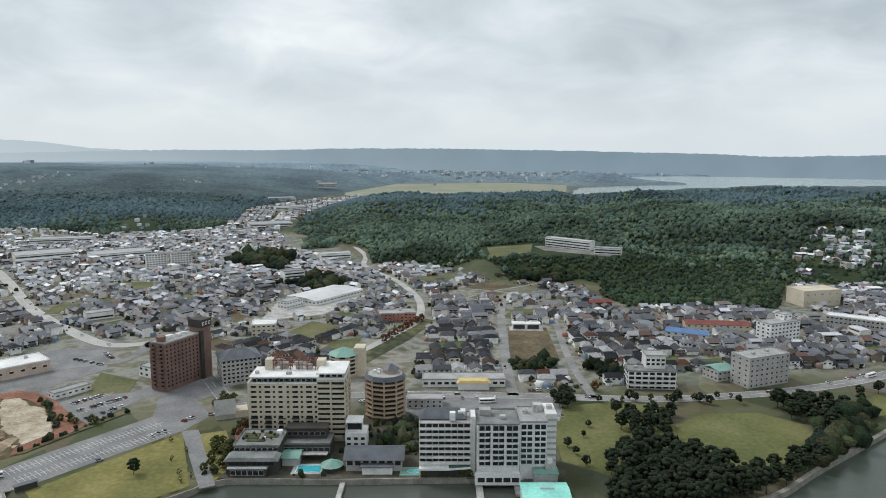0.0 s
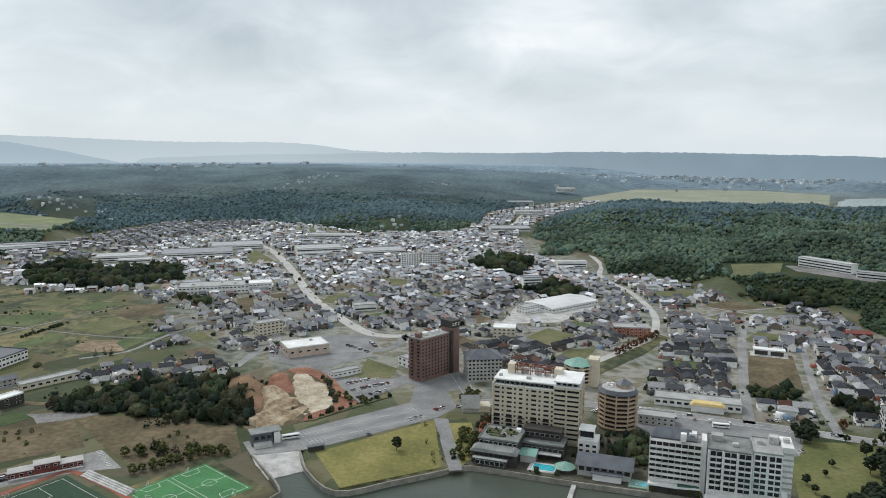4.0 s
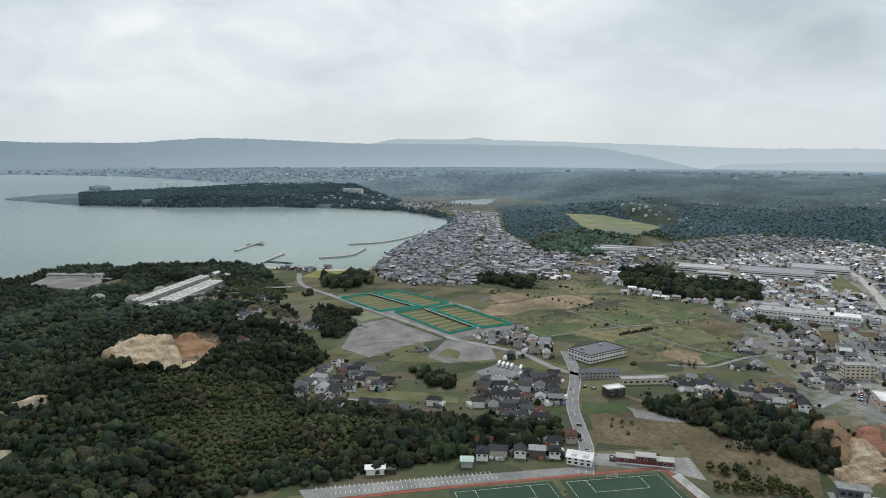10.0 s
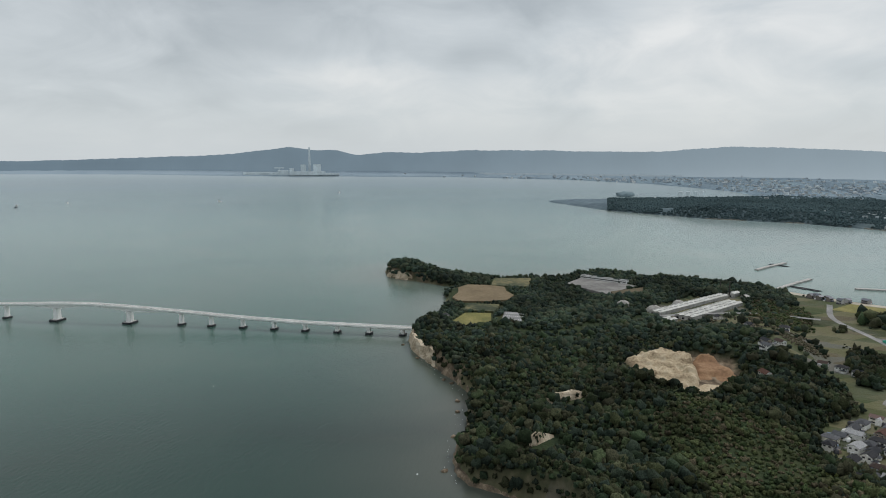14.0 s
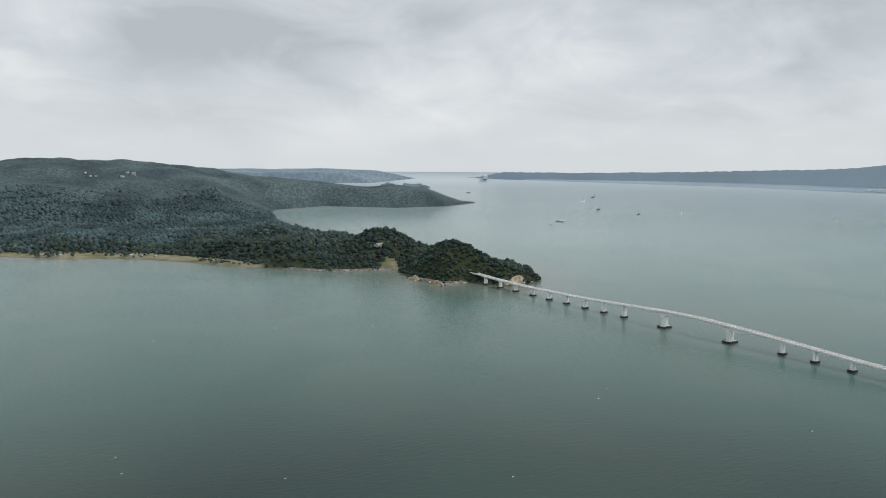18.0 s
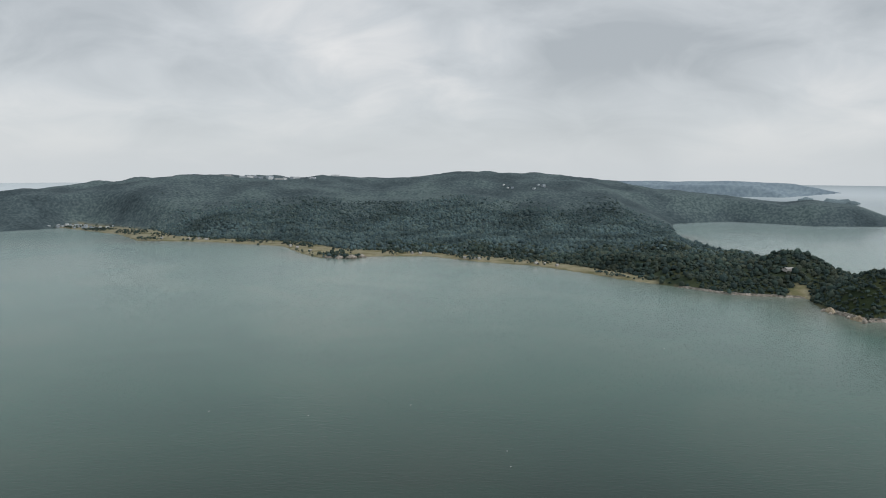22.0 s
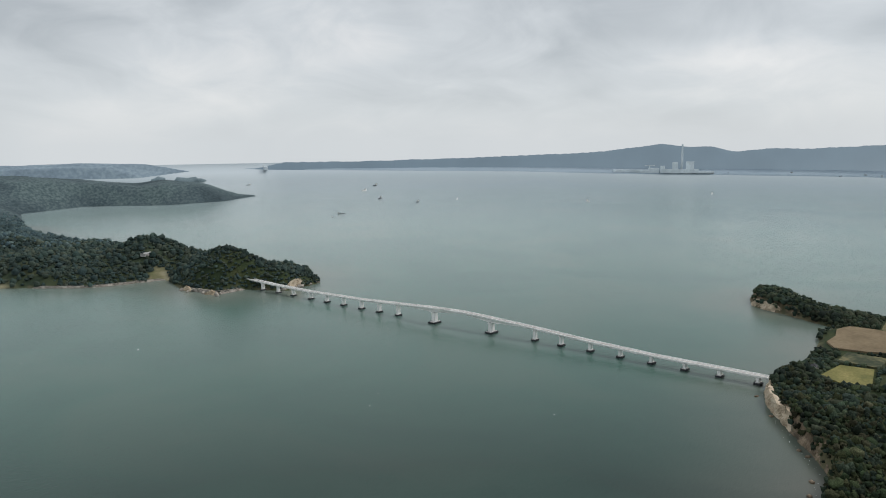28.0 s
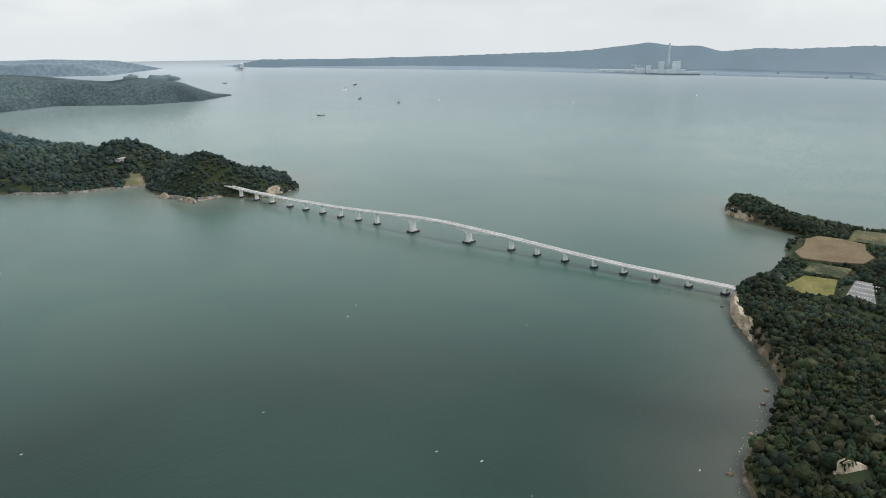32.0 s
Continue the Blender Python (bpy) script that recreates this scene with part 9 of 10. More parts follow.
rest = lots[SINGLE:]
bay = rest[:, 0] < -950
close = np.hypot(rest[:, 0], rest[:, 1]) < 930
ROOFS_TOWN = palette("town_roofs", [(0.074, 0.077, 0.089), (0.094, 0.100, 0.115), (0.136, 0.142, 0.164), (0.067, 0.072, 0.082), (0.188, 0.194, 0.213), (0.261, 0.267, 0.290), (0.105, 0.109, 0.121), (0.376, 0.382, 0.405), (0.084, 0.090, 0.105), (0.131, 0.105, 0.096), (0.146, 0.157, 0.180), (0.074, 0.077, 0.091), (0.575, 0.580, 0.612), (0.094, 0.099, 0.112), (0.080, 0.084, 0.099), (0.208, 0.217, 0.241), (0.115, 0.123, 0.141), (0.146, 0.085, 0.075), (0.088, 0.092, 0.104), (0.157, 0.164, 0.186)], 0.5, True, 0.25, 1.2, 0.15, spec=0.3)
many_houses("town_houses", rest[~bay & close], "hundreds of small dark-roofed houses filling the town", roofs=ROOFS_TOWN)
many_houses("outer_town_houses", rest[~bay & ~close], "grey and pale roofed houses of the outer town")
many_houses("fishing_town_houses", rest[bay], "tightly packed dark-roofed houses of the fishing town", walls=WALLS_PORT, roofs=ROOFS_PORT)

r15 = np.random.default_rng(15)
x, y = r15.uniform(450, 690, 260), r15.uniform(830, 1180, 260)
ok = (inside([(526, 1073), (625, 1171), (681, 1123), (580, 919), (471, 838), (456, 919)], x, y) > 4) & (ripple(x, y, 60, 5.0) > -0.2)
x, y = x[ok], y[ok]
x2, y2 = sown(380, 540, 690, 870, 15)
ok = (inside([(380, 700), (430, 690), (540, 800), (490, 855), (432, 858), (396, 790)], x2, y2) > 0) & (inside(oblong(408, 768, 62, 42, 12), x2, y2) < 0)
many_houses("valley_foot_houses", np.stack([x2[ok], y2[ok], r15.choice([20, 110, 35, 125], ok.sum())], -1), "dark-roofed houses at the foot of the wooded hill", roofs=ROOFS_TOWN)
many_houses("slope_houses", np.stack([x, y, r15.uniform(0, 180, x.size)], -1), "houses climbing the wooded slope", z=ground_z(x, y)[0])
# sheds, carports and parked vans between the houses
cube = np.array([(x, y, z) for z in (-0.75, 0.45) for x, y in ((-1, -0.7), (1, -0.7), (1, 0.7), (-1, 0.7))] + [(-1, 0, 0.95), (1, 0, 0.95)])
cube_faces = np.array([(0, 1, 5), (0, 5, 4), (1, 2, 6), (1, 6, 5), (2, 3, 7), (2, 7, 6), (3, 0, 4), (3, 4, 7), (4, 5, 9), (4, 9, 8), (6, 7, 8), (6, 8, 9), (5, 6, 9), (7, 4, 8)])
CLUTTER = palette("sheds_and_vans", [(0.70, 0.70, 0.69), (0.10, 0.10, 0.11), (0.34, 0.33, 0.31), (0.80, 0.80, 0.79), (0.22, 0.16, 0.12), (0.05, 0.05, 0.055), (0.46, 0.46, 0.46), (0.28, 0.10, 0.07), (0.16, 0.22, 0.30), (0.60, 0.58, 0.53)], 0.5, True, 0.15, 0.8, 0.1)
rs = np.random.default_rng(18)
near_lots = lots[np.hypot(lots[:, 0], lots[:, 1]) < 1350]
each = np.repeat(near_lots, 3, axis=0)
a_ = rs.uniform(0, 2 * np.pi, len(each))
d_ = rs.uniform(6.2, 8.5, len(each))
scatter("sheds", each[:, 0] + d_ * np.cos(a_), each[:, 1] + d_ * np.sin(a_), np.full(len(each), FLAT - 0.2), 2.2 + 4.2 * rs.random(len(each)) ** 1.6, [(cube, cube_faces)], CLUTTER, "sheds, carports and parked vans between the houses", (0.7, 1.0), True)

# garden trees and shrubs between the houses
r8 = np.random.default_rng(8)
each = np.repeat(lots, 2, axis=0)
take = r8.random(len(each)) < 0.8
gx, gy = each[take, 0] + r8.normal(size=take.sum()) * 6.5, each[take, 1] + r8.normal(size=take.sum()) * 6.5
scatter("garden_trees", gx, gy, np.full(len(gx), FLAT - 0.2), r8.uniform(1.8, 5.4, len(gx)), LOW_CROWNS, LEAF, "dark garden trees and hedges between the houses")

close_lots = lots[np.hypot(lots[:, 0], lots[:, 1]) < 900]
each = np.repeat(close_lots, 4, axis=0)
scatter("garden_shrubs", each[:, 0] + r8.normal(size=len(each)) * 6.5, each[:, 1] + r8.normal(size=len(each)) * 6.5, np.full(len(each), FLAT - 0.1), r8.uniform(0.9, 2.4, len(each)), LOW_CROWNS, LEAF_BUSH, "low garden shrubs and hedges round the houses", (0.6, 1.0))

# scrub and single bushes over the open flats
x, y = sown(-1080, -300, 60, 760, 5.5)
ok = (ground_z(x, y)[2] <= 0) & (ripple(x, y, 42, 21.0) + 0.14 * rng.normal(size=x.size) > 0.82)
for poly in KEEP_OUT:
    if len(poly) == 4 or poly[0][0] > -300:
        xs, ys = [p[0] for p in poly], [p[1] for p in poly]
        w = np.flatnonzero(ok & (x > min(xs)) & (x < max(xs)) & (y > min(ys)) & (y < max(ys)))
        if len(w):
            ok[w] &= inside(poly, x[w], y[w]) < -1
for poly in [p for p in KEEP_OUT if len(p) > 4]:
    if not (poly[0] in ((-765, 372), (-840, 430))):
        xs, ys = [p[0] for p in poly], [p[1] for p in poly]
        w = np.flatnonzero(ok & (x > min(xs)) & (x < max(xs)) & (y > min(ys)) & (y < max(ys)))
        if len(w):
            ok[w] &= inside(poly, x[w], y[w]) < -1
ok &= np.hypot(x[:, None] - lots[None, :900, 0], y[:, None] - lots[None, :900, 1]).min(1) > 6.5
scatter("rough_scrub", x[ok], y[ok], np.full(ok.sum(), FLAT - 0.3), rng.uniform(1.2, 1.0 + 5.5 * rng.random(ok.sum()) ** 2 + 1.2, ok.sum()), LOW_CROWNS, LEAF, "dark scrub and bushes over the open flats", (0.5, 0.9))


# ---- single trees ----
def clump_crown(seed, wide, tall, count, conical=False):
    """A crown of many small lumps with gaps between them."""
    r = np.random.default_rng(seed)
    vs, fs, n = [], [], 0
    for k in range(count):
        v, f = ball(1, 300 + seed * 31 + k % 7, -0.75, 0.5)
        t = r.uniform(0, 1)
        a = r.uniform(0, 2 * np.pi)
        if conical:
            rad = wide / 2 * (1 - t) * np.sqrt(r.uniform(0.2, 1)) + 0.15
            c = np.array([rad * np.cos(a), rad * np.sin(a), t * tall])
            s = wide * 0.16 * (1.25 - t)
        else:
            rad = wide / 2 * np.sqrt(r.uniform(0.05, 1)) * np.sqrt(max(0.08, 1 - (2 * t - 0.85) ** 2 * 0.8))
            c = np.array([rad * np.cos(a), rad * np.sin(a), t * tall])
            s = wide * r.uniform(0.13, 0.2)
        vs.append(v * s * np.array([1, 1, 0.8]) + c)
        fs.append(f + n)
        n += len(v)
    return np.concatenate(vs), np.concatenate(fs)


def tree_template(k, kind, mat, label):
    wide, tall, stem = {"pine": (8.0, 6.5, 3.6), "round": (6.0, 5.0, 1.6), "cone": (4.0, 8.0, 0.8), "small": (2.6, 2.6, 0.8)}[kind]
    t = thing("tree", 0, 0, FLAT, 0, label, "tree", "trees of the waterfront")
    bm = bmesh.new()
    prism(bm, ring_points(0.32 if kind != "small" else 0.14, 7), -0.4, stem + tall * 0.35, top=0.45)
    for b in range(4):
        a = b * 1.7 + k
        root = Vector((0, 0, stem + 0.3 * b))
        tip = root + Vector((math.cos(a), math.sin(a), 0.6)) * wide * 0.3
        side = Vector((-math.sin(a), math.cos(a), 0)) * 0.1
        va = [bm.verts.new(p) for p in (root - side, root + side, root + Vector((0, 0, 0.25)), tip)]
        for f in ((0, 1, 3), (1, 2, 3), (2, 0, 3), (0, 2, 1)):
            bm.faces.new([va[i] for i in f])
    part("trunk", bm, BARK, t)
    v, f = clump_crown(k, wide, tall, {"pine": 34, "round": 26, "cone": 26, "small": 10}[kind], kind == "cone")
    me = mesh_object("crown", v + np.array([0, 0, stem]), f, mat, True, t)
    return t


PINE = palette("pine_needles", [(0.016, 0.026, 0.014), (0.022, 0.033, 0.016), (0.028, 0.036, 0.018), (0.019, 0.028, 0.017)], 0.85, True, 0.5, 1.2, 0.3, bump=0.8, spec=0.15)
MAPLE = palette("autumn_leaves", [(0.120, 0.044, 0.028), (0.096, 0.048, 0.024), (0.144, 0.064, 0.032), (0.072, 0.048, 0.024)], 0.85, True, 0.4, 1.2, 0.25, bump=0.8, spec=0.15)
OLIVE = palette("garden_leaves", [(0.05, 0.065, 0.02), (0.07, 0.08, 0.025), (0.04, 0.055, 0.02), (0.09, 0.085, 0.03)], 0.85, True, 0.4, 1.2, 0.25, bump=0.8, spec=0.15)
TREES = {"pine": [tree_template(1, "pine", PINE, "dark spreading pine tree in the seaside park"), tree_template(2, "pine", PINE, "dark spreading pine tree in the seaside park")],
         "round": [tree_template(3, "round", OLIVE, "rounded green broadleaf tree on the grass"), tree_template(4, "round", OLIVE, "rounded green broadleaf tree on the grass")],
         "maple": [tree_template(5, "round", MAPLE, "small red-leaved autumn tree beside the path")],
         "cone": [tree_template(6, "cone", PINE, "slim dark conical cypress tree")],
         "small": [tree_template(7, "small", OLIVE, "small clipped garden tree on the lawn")]}
used = set()
tr = random.Random(21)


def plant(kind, x, y, size=1.0, z=FLAT):
    t = tr.choice(TREES[kind])
    m = pose(x, y, z, 0, 0, tr.uniform(0, 360)) @ Matrix.Scale(size, 4)
    if t.name not in used:
        used.add(t.name)
        t.matrix_world = m
    else:
        c = copy_thing(t, pose(0, 0, 0))
        c.matrix_world = m


def plant_in(kind, poly, gap, lo=0.8, hi=1.2, share=1.0, z=FLAT):
    r = np.random.default_rng(len(poly) * 13 + int(abs(poly[0][0])))
    xs, ys = [p[0] for p in poly], [p[1] for p in poly]
    for gx in np.arange(min(xs), max(xs), gap):
        for gy in np.arange(min(ys), max(ys), gap):
            x, y = gx + r.uniform(-0.45, 0.45) * gap, gy + r.uniform(-0.45, 0.45) * gap
            if inside(poly, np.array([x]), np.array([y]))[0] > 0 and r.random() < share:
                plant(kind, float(x), float(y), float(r.uniform(lo, hi)), z)


# the pines of the seaside park, with lawns left open between them
plant_in("pine", [(84, 360), (100, 344), (70, 322), (120, 316), (165, 336), (160, 354), (136, 380), (128, 372), (112, 392), (96, 378)], 7.0, 0.9, 1.35)
plant_in("pine", [(112, 392), (132, 384), (142, 424), (150, 440), (120, 440), (108, 420)], 7.5, 0.7, 1.05, 0.85)
plant_in("pine", [(104, 436), (126, 442), (124, 450), (104, 446)], 7, 0.6, 0.9, 0.9)
plant_in("pine", [(168, 338), (206, 366), (226, 392), (222, 396), (200, 378), (162, 352)], 7, 0.7, 1.0)
plant_in("pine", [(218, 428), (240, 410), (262, 428), (270, 452), (240, 462), (214, 452)], 8, 0.9, 1.3, 0.9)
plant_in("pine", [(70, 452), (84, 450), (88, 470), (74, 472)], 7, 0.8, 1.1)
plant_in("pine", [(120, 460), (200, 458), (212, 466), (122, 468)], 8, 0.5, 0.8, 0.6)
plant_in("pine", [(270, 450), (330, 480), (330, 500), (280, 478)], 10, 0.7, 1.0, 0.6)
for x, y, s in ((-164, 356, 0.85), (72, 390, 0.6), (75, 380, 0.5), (78, 366, 0.6), (90, 420, 0.45), (84, 405, 0.4), (120, 352, 0.9)):
    plant("pine", x, y, s)
for x, y in ((-132, 352), (-136, 347), (-140, 356), (-150, 372), (-146, 384), (-160, 398)):
    plant("small", x, y, 1.0)
# the red alley by the hotel, and maples on the railway bank
for k in range(9):
    plant("maple", -123 + k * 1.1 + (k % 2) * 6, 420 - k * 7.6, 0.7 + 0.1 * (k % 3))
for k in range(8):
    plant("maple", -52 + k * 4.4, 612 + k * 11, 1.1)
plant("maple", 108, 486, 1.1)
# garden of the annex and the hotels' forecourts
plant_in("round", [(-128, 352), (-116, 352), (-122, 400), (-134, 398)], 6, 0.7, 1.1, 0.8)
plant_in("round", [(-90, 354), (-58, 354), (-58, 358), (-90, 358)], 6, 0.35, 0.6, 0.7)
plant_in("round", [(-12, 352.5), (14, 352.5), (14, 356), (-12, 356)], 5, 0.4, 0.7, 0.7)
plant_in("cone", [(-336, 366), (-328, 372), (-332, 376), (-340, 370)], 4, 0.9, 1.2)
plant_in("cone", [(-318, 300), (-282, 312), (-284, 318), (-320, 306)], 5, 0.5, 1.0, 0.8)
plant_in("round", [(-318, 292), (-262, 316), (-262, 324), (-320, 300)], 6, 0.6, 1.1, 0.75)
plant_in("round", [(-152, 450), (-140, 452), (-142, 474), (-156, 470)], 6, 0.7, 1.0)
plant_in("round", [(-246, 428), (-214, 420), (-212, 426), (-244, 436)], 6, 0.6, 0.9, 0.8)
plant_in("cone", [(-420, 560), (-414, 566), (-470, 590), (-474, 584)], 6, 0.6, 1.0, 0.7)
# shrubs on the fallow fields
for name, poly, share in (("field_shrubs", [(-765, 372), (-829, 560), (-782, 638), (-635, 645), (-545, 603), (-501, 494), (-517, 440), (-600, 445), (-700, 400)], 0.04),
                          ("marsh_shrubs", [(-840, 430), (-940, 560), (-900, 680), (-800, 650), (-830, 560)], 0.16), ("reed_shrubs", [(-462, 300), (-404, 336), (-279, 352), (-253, 320), (-303, 283), (-388, 256)], 0.14),
                          ("headland_scrub", [(-560, 60), (-440, 60), (-400, 210), (-470, 190), (-575, 85)], 0.5)):
    xs, ys = [p[0] for p in poly], [p[1] for p in poly]
    x, y = sown(min(xs), max(xs), min(ys), max(ys), 5.0)
    ok = (inside(poly, x, y) > 2) & (rng.random(x.size) < share * (0.15 + 3.0 * (ripple(x, y, 30, 3) > 0.55)))
    scatter(name, x[ok], y[ok], ground_z(x[ok], y[ok])[0] - 0.3, rng.uniform(1.2, 4.0, ok.sum()), MID_CROWNS, OLIVE, "scattered green shrubs on rough ground")

# planting round the hotels
r12 = np.random.default_rng(12)
gx, gy = r12.uniform(-128, 62, 420), r12.uniform(353, 432, 420)
ok = np.ones(gx.size, bool)
for cx, cy, lx, ly in ((-93, 410, 44, 24), (-65.5, 411, 20, 30), (-101, 370, 31, 44), (-76, 384, 30, 26), (-72, 362, 20, 14), (-60, 363, 13, 13), (-83, 372, 11, 14), (-37, 368, 34, 28), (-13, 359, 22, 12), (-50, 394, 14, 14),
                       (1, 362, 32, 26), (28.5, 361, 26, 36), (47, 362, 30, 28), (55, 350, 18, 16), (-37, 440, 30, 30)):
    ok &= (abs(gx - cx) > lx / 2) | (abs(gy - cy) > ly / 2)
ok &= (gy < 440 - 0.8 * np.maximum(gx, -20) - 16) & (gx + gy < 405)
scatter("hotel_garden", gx[ok], gy[ok], np.full(ok.sum(), FLAT - 0.3), r12.uniform(1.5, 5.0, ok.sum()), LOW_CROWNS, LEAF, "dark shrubs and small trees in the hotel gardens", (0.8, 1.4))

# street trees along the seaside road and dark cypresses by the fields
for k in range(11):
    plant("round" if k % 3 else "pine", 104 + k * 9.5 + tr.uniform(-2, 2), 462 + k * 0.9 + tr.uniform(-1.5, 1.5), tr.uniform(0.45, 0.75))
for x, y in ((-497, 452), (-493, 458), (-488, 462), (-484, 456), (-330, 345), (-325, 347), (-320, 344), (-316, 348), (-300, 300), (-296, 303), (-290, 306), (-284, 308), (-306, 297)):
    plant("cone", x, y, tr.uniform(0.7, 1.1))

# dark shrubs and three cypresses in the reeds behind the small courts
for x, y, size in ((-296, 276, 1.1), (-293, 280, 0.9), (-289, 284, 1.2), (-286, 288, 1.0), (-284, 293, 1.2), (-277, 302, 1.3), (-276, 309, 1.1), (-274, 313, 0.9), (-268, 312, 1.1), (-259, 314, 0.8), (-308, 310, 0.8), (-280, 297, 0.9)):
    plant("round", x, y, size * 0.85)
for x, y in ((-337, 335), (-334, 340), (-328, 341), (-282, 298)):
    plant("cone", x, y, 1.15)


# ---- shores: walls, ramps, breakwaters, cliffs ----
OLD_WALL = material("old_sea_wall", (0.25, 0.235, 0.20), (0.12, 0.115, 0.095), 0.9, 0.2, 1.2, 0.7, light=(0.38, 0.365, 0.33))


def shore_wall(name, points, label, z0=-2.0, z1=FLAT + 0.25, width=0.9):
    ob = new(name, link_bmesh(name, strip(bmesh.new(), bent(points, 8), -width / 2, width / 2, z0, z1), OLD_WALL))
    return tagged(ob, label, "sea wall", kind="structure")


shore_wall("wall_hotel_quay", [(58, 350), (20, 352.5), (-54, 350.5), (-114, 350.5), (-127, 340)], "grey concrete sea wall below the hotels")
shore_wall("wall_park_quay", [(-127, 340), (-150, 318), (-176, 296), (-206, 316), (-222, 337)], "concrete quay wall round the harbour lawn")
shore_wall("wall_seaside_park", [(120, 318), (164, 333), (204, 364), (272, 415), (420, 528)], "long pale sea wall of the seaside park", width=2.6)
shore_wall("wall_inlet", [(-246, 321), (-204, 285), (-216, 266), (-236, 236)], "concrete quay wall of the boat inlet")
tagged(new("jetty", link_bmesh("jetty", boxes((-53.8, -51.2, 300, 350, -3, 1.6)), CONCRETE)), "narrow concrete jetty below the hotel sea wall", "jetty")
tagged(new("jetty", link_bmesh("jetty", boxes((17, 20.5, 315, 351, -3, 1.6), (37, 39.5, 338, 351, -3, 1.6)), CONCRETE)), "narrow concrete jetty beside the white hotel", "jetty")
bm = bmesh.new()
ramp_top, ramp_low = [(-247, 322), (-222, 338)], [(-206, 318), (-224, 297)]
vs = [bm.verts.new((*p, FLAT + 0.1)) for p in ramp_top] + [bm.verts.new((*p, 0.4)) for p in ramp_low] + [bm.verts.new((*p, -3)) for p in ramp_top] + [bm.verts.new((*p, -3)) for p in ramp_low]
for f in ((0, 1, 2, 3), (0, 3, 7, 4), (1, 5, 6, 2), (3, 2, 6, 7)):
    bm.faces.new([vs[i] for i in f])
tagged(new("boat_ramp", link_bmesh("boat_ramp", bm, CONCRETE)), "pale concrete boat ramp sloping into the inlet", "ramp", kind="structure")
SANDBEACH = material("beach_sand", (0.42, 0.38, 0.31), (0.33, 0.29, 0.23), 0.95, 0.05, 0.5, 0.5)
beach = tagged(new("beach", link_bmesh("beach", strip(bmesh.new(), bent([(-1290, 200), (-1248, 247), (-1212, 287), (-1186, 324), (-1160, 382)], 12), -8, 9, -1, 3.3), SANDBEACH)), "pale sandy beach of the bay", "beach", kind="structure")
shore_wall("wall_fishing_quay", [(-1160, 384), (-1290, 478), (-1434, 567), (-1563, 698), (-1746, 862), (-1900, 932), (-2081, 938)], "white concrete quay of the fishing town", width=9, z1=2.2)
shore_wall("wall_bay_road", [(-2081, 938), (-2220, 917), (-2392, 792), (-2591, 580), (-2694, 290)], "pale shore road round the bay", width=12, z1=2.6)
for pts in ([(-1520, 225), (-1575, 262), (-1630, 304)], [(-1284, 199), (-1360, 250), (-1429, 301)], [(-1344, 351), (-1347, 415), (-1423, 477)], [(-1503, 471), (-1507, 562), (-1604, 691), (-1709, 757)]):
    tagged(new("breakwater", link_bmesh("breakwater", strip(bmesh.new(), bent(pts, 20), -4, 4, -3, 2.4), GREYWALL)), "long low concrete breakwater in the bay", "breakwater", "breakwaters of the bay")
for x, y in ((-1340, 254), (-1325, 270), (-1600, 285)):
    raft = thing("mooring_raft", x, y, 0, 40, "low dark floating raft inside the breakwaters", "raft", "rafts in the bay")
    for k in range(4):
        part("float_row", boxes((-22, 22, -6 + k * 4, -5 + k * 4, -0.3, 0.7)), FENDER, raft)


def rock_face(name, points, height, mat, label, lean=3.5, seed=0, foot=-1.5, kind="structure", category="cliff", z0=None):
    """A broken rock wall along a line, its top set back; the rock side is to the left of the line."""
    line = bent(points, 3.0)
    rows, levels = [], 8
    bm = bmesh.new()
    r = random.Random(seed)
    for k, p in enumerate(line):
        d = (line[min(k + 1, len(line) - 1)] - line[max(k - 1, 0)]).normalized()
        side = Vector((-d.y, d.x, 0))
        edge = min(1.0, k / 5, (len(line) - 1 - k) / 5)
        col = []
        for j in range(levels + 1):
            t = j / levels
            z = foot + (height * (0.25 + 0.75 * edge) * (0.82 + 0.3 * noise.noise(Vector((k * 0.16, seed, 1)))) - foot) * t
            bulge = 2.6 * noise.noise(Vector((p.x * 0.09, p.y * 0.09, z * 0.12 + seed))) + 1.3 * noise.noise(Vector((p.x * 0.3, p.y * 0.3, z * 0.35)))
            o = lean * t ** 1.5 - 1.2 + bulge
            col.append(bm.verts.new((p.x + side.x * o, p.y + side.y * o, z + (z0 or 0))))
        back = p + side * (lean + 3)
        col.append(bm.verts.new((back.x, back.y, col[-1].co.z - 0.8)))
        rows.append(col)
    for a, b in zip(rows, rows[1:]):
        for j in range(len(a) - 1):
            bm.faces.new((a[j], b[j], b[j + 1], a[j + 1]))
    ob = new(name, link_bmesh(name, bm, mat))
    return tagged(ob, label, category, kind=kind)


PALE_CLIFF = material("pale_cliff_rock", (0.47, 0.385, 0.28), (0.27, 0.21, 0.145), 0.95, 0.09, 0.6, 0.4, light=(0.62, 0.54, 0.42), bump=1.0, bump_scale=0.4)
DARK_CLIFF = material("dark_shore_rock", (0.17, 0.13, 0.09), (0.07, 0.06, 0.045), 0.95, 0.1, 0.6, 0.4, light=(0.30, 0.235, 0.165), bump=1.0, bump_scale=0.4)
rock_face("cliff_bridge", [(-858, -322), (-836, -318), (-800, -305), (-765, -282), (-740, -265)], 19, PALE_CLIFF, "pale sandstone cliff under the bridge end", seed=3)
rock_face("cliff_cove", [(-740, -265), (-705, -239), (-680, -222), (-662, -212)], 8, DARK_CLIFF, "brown rocky shore of the cove", seed=5)
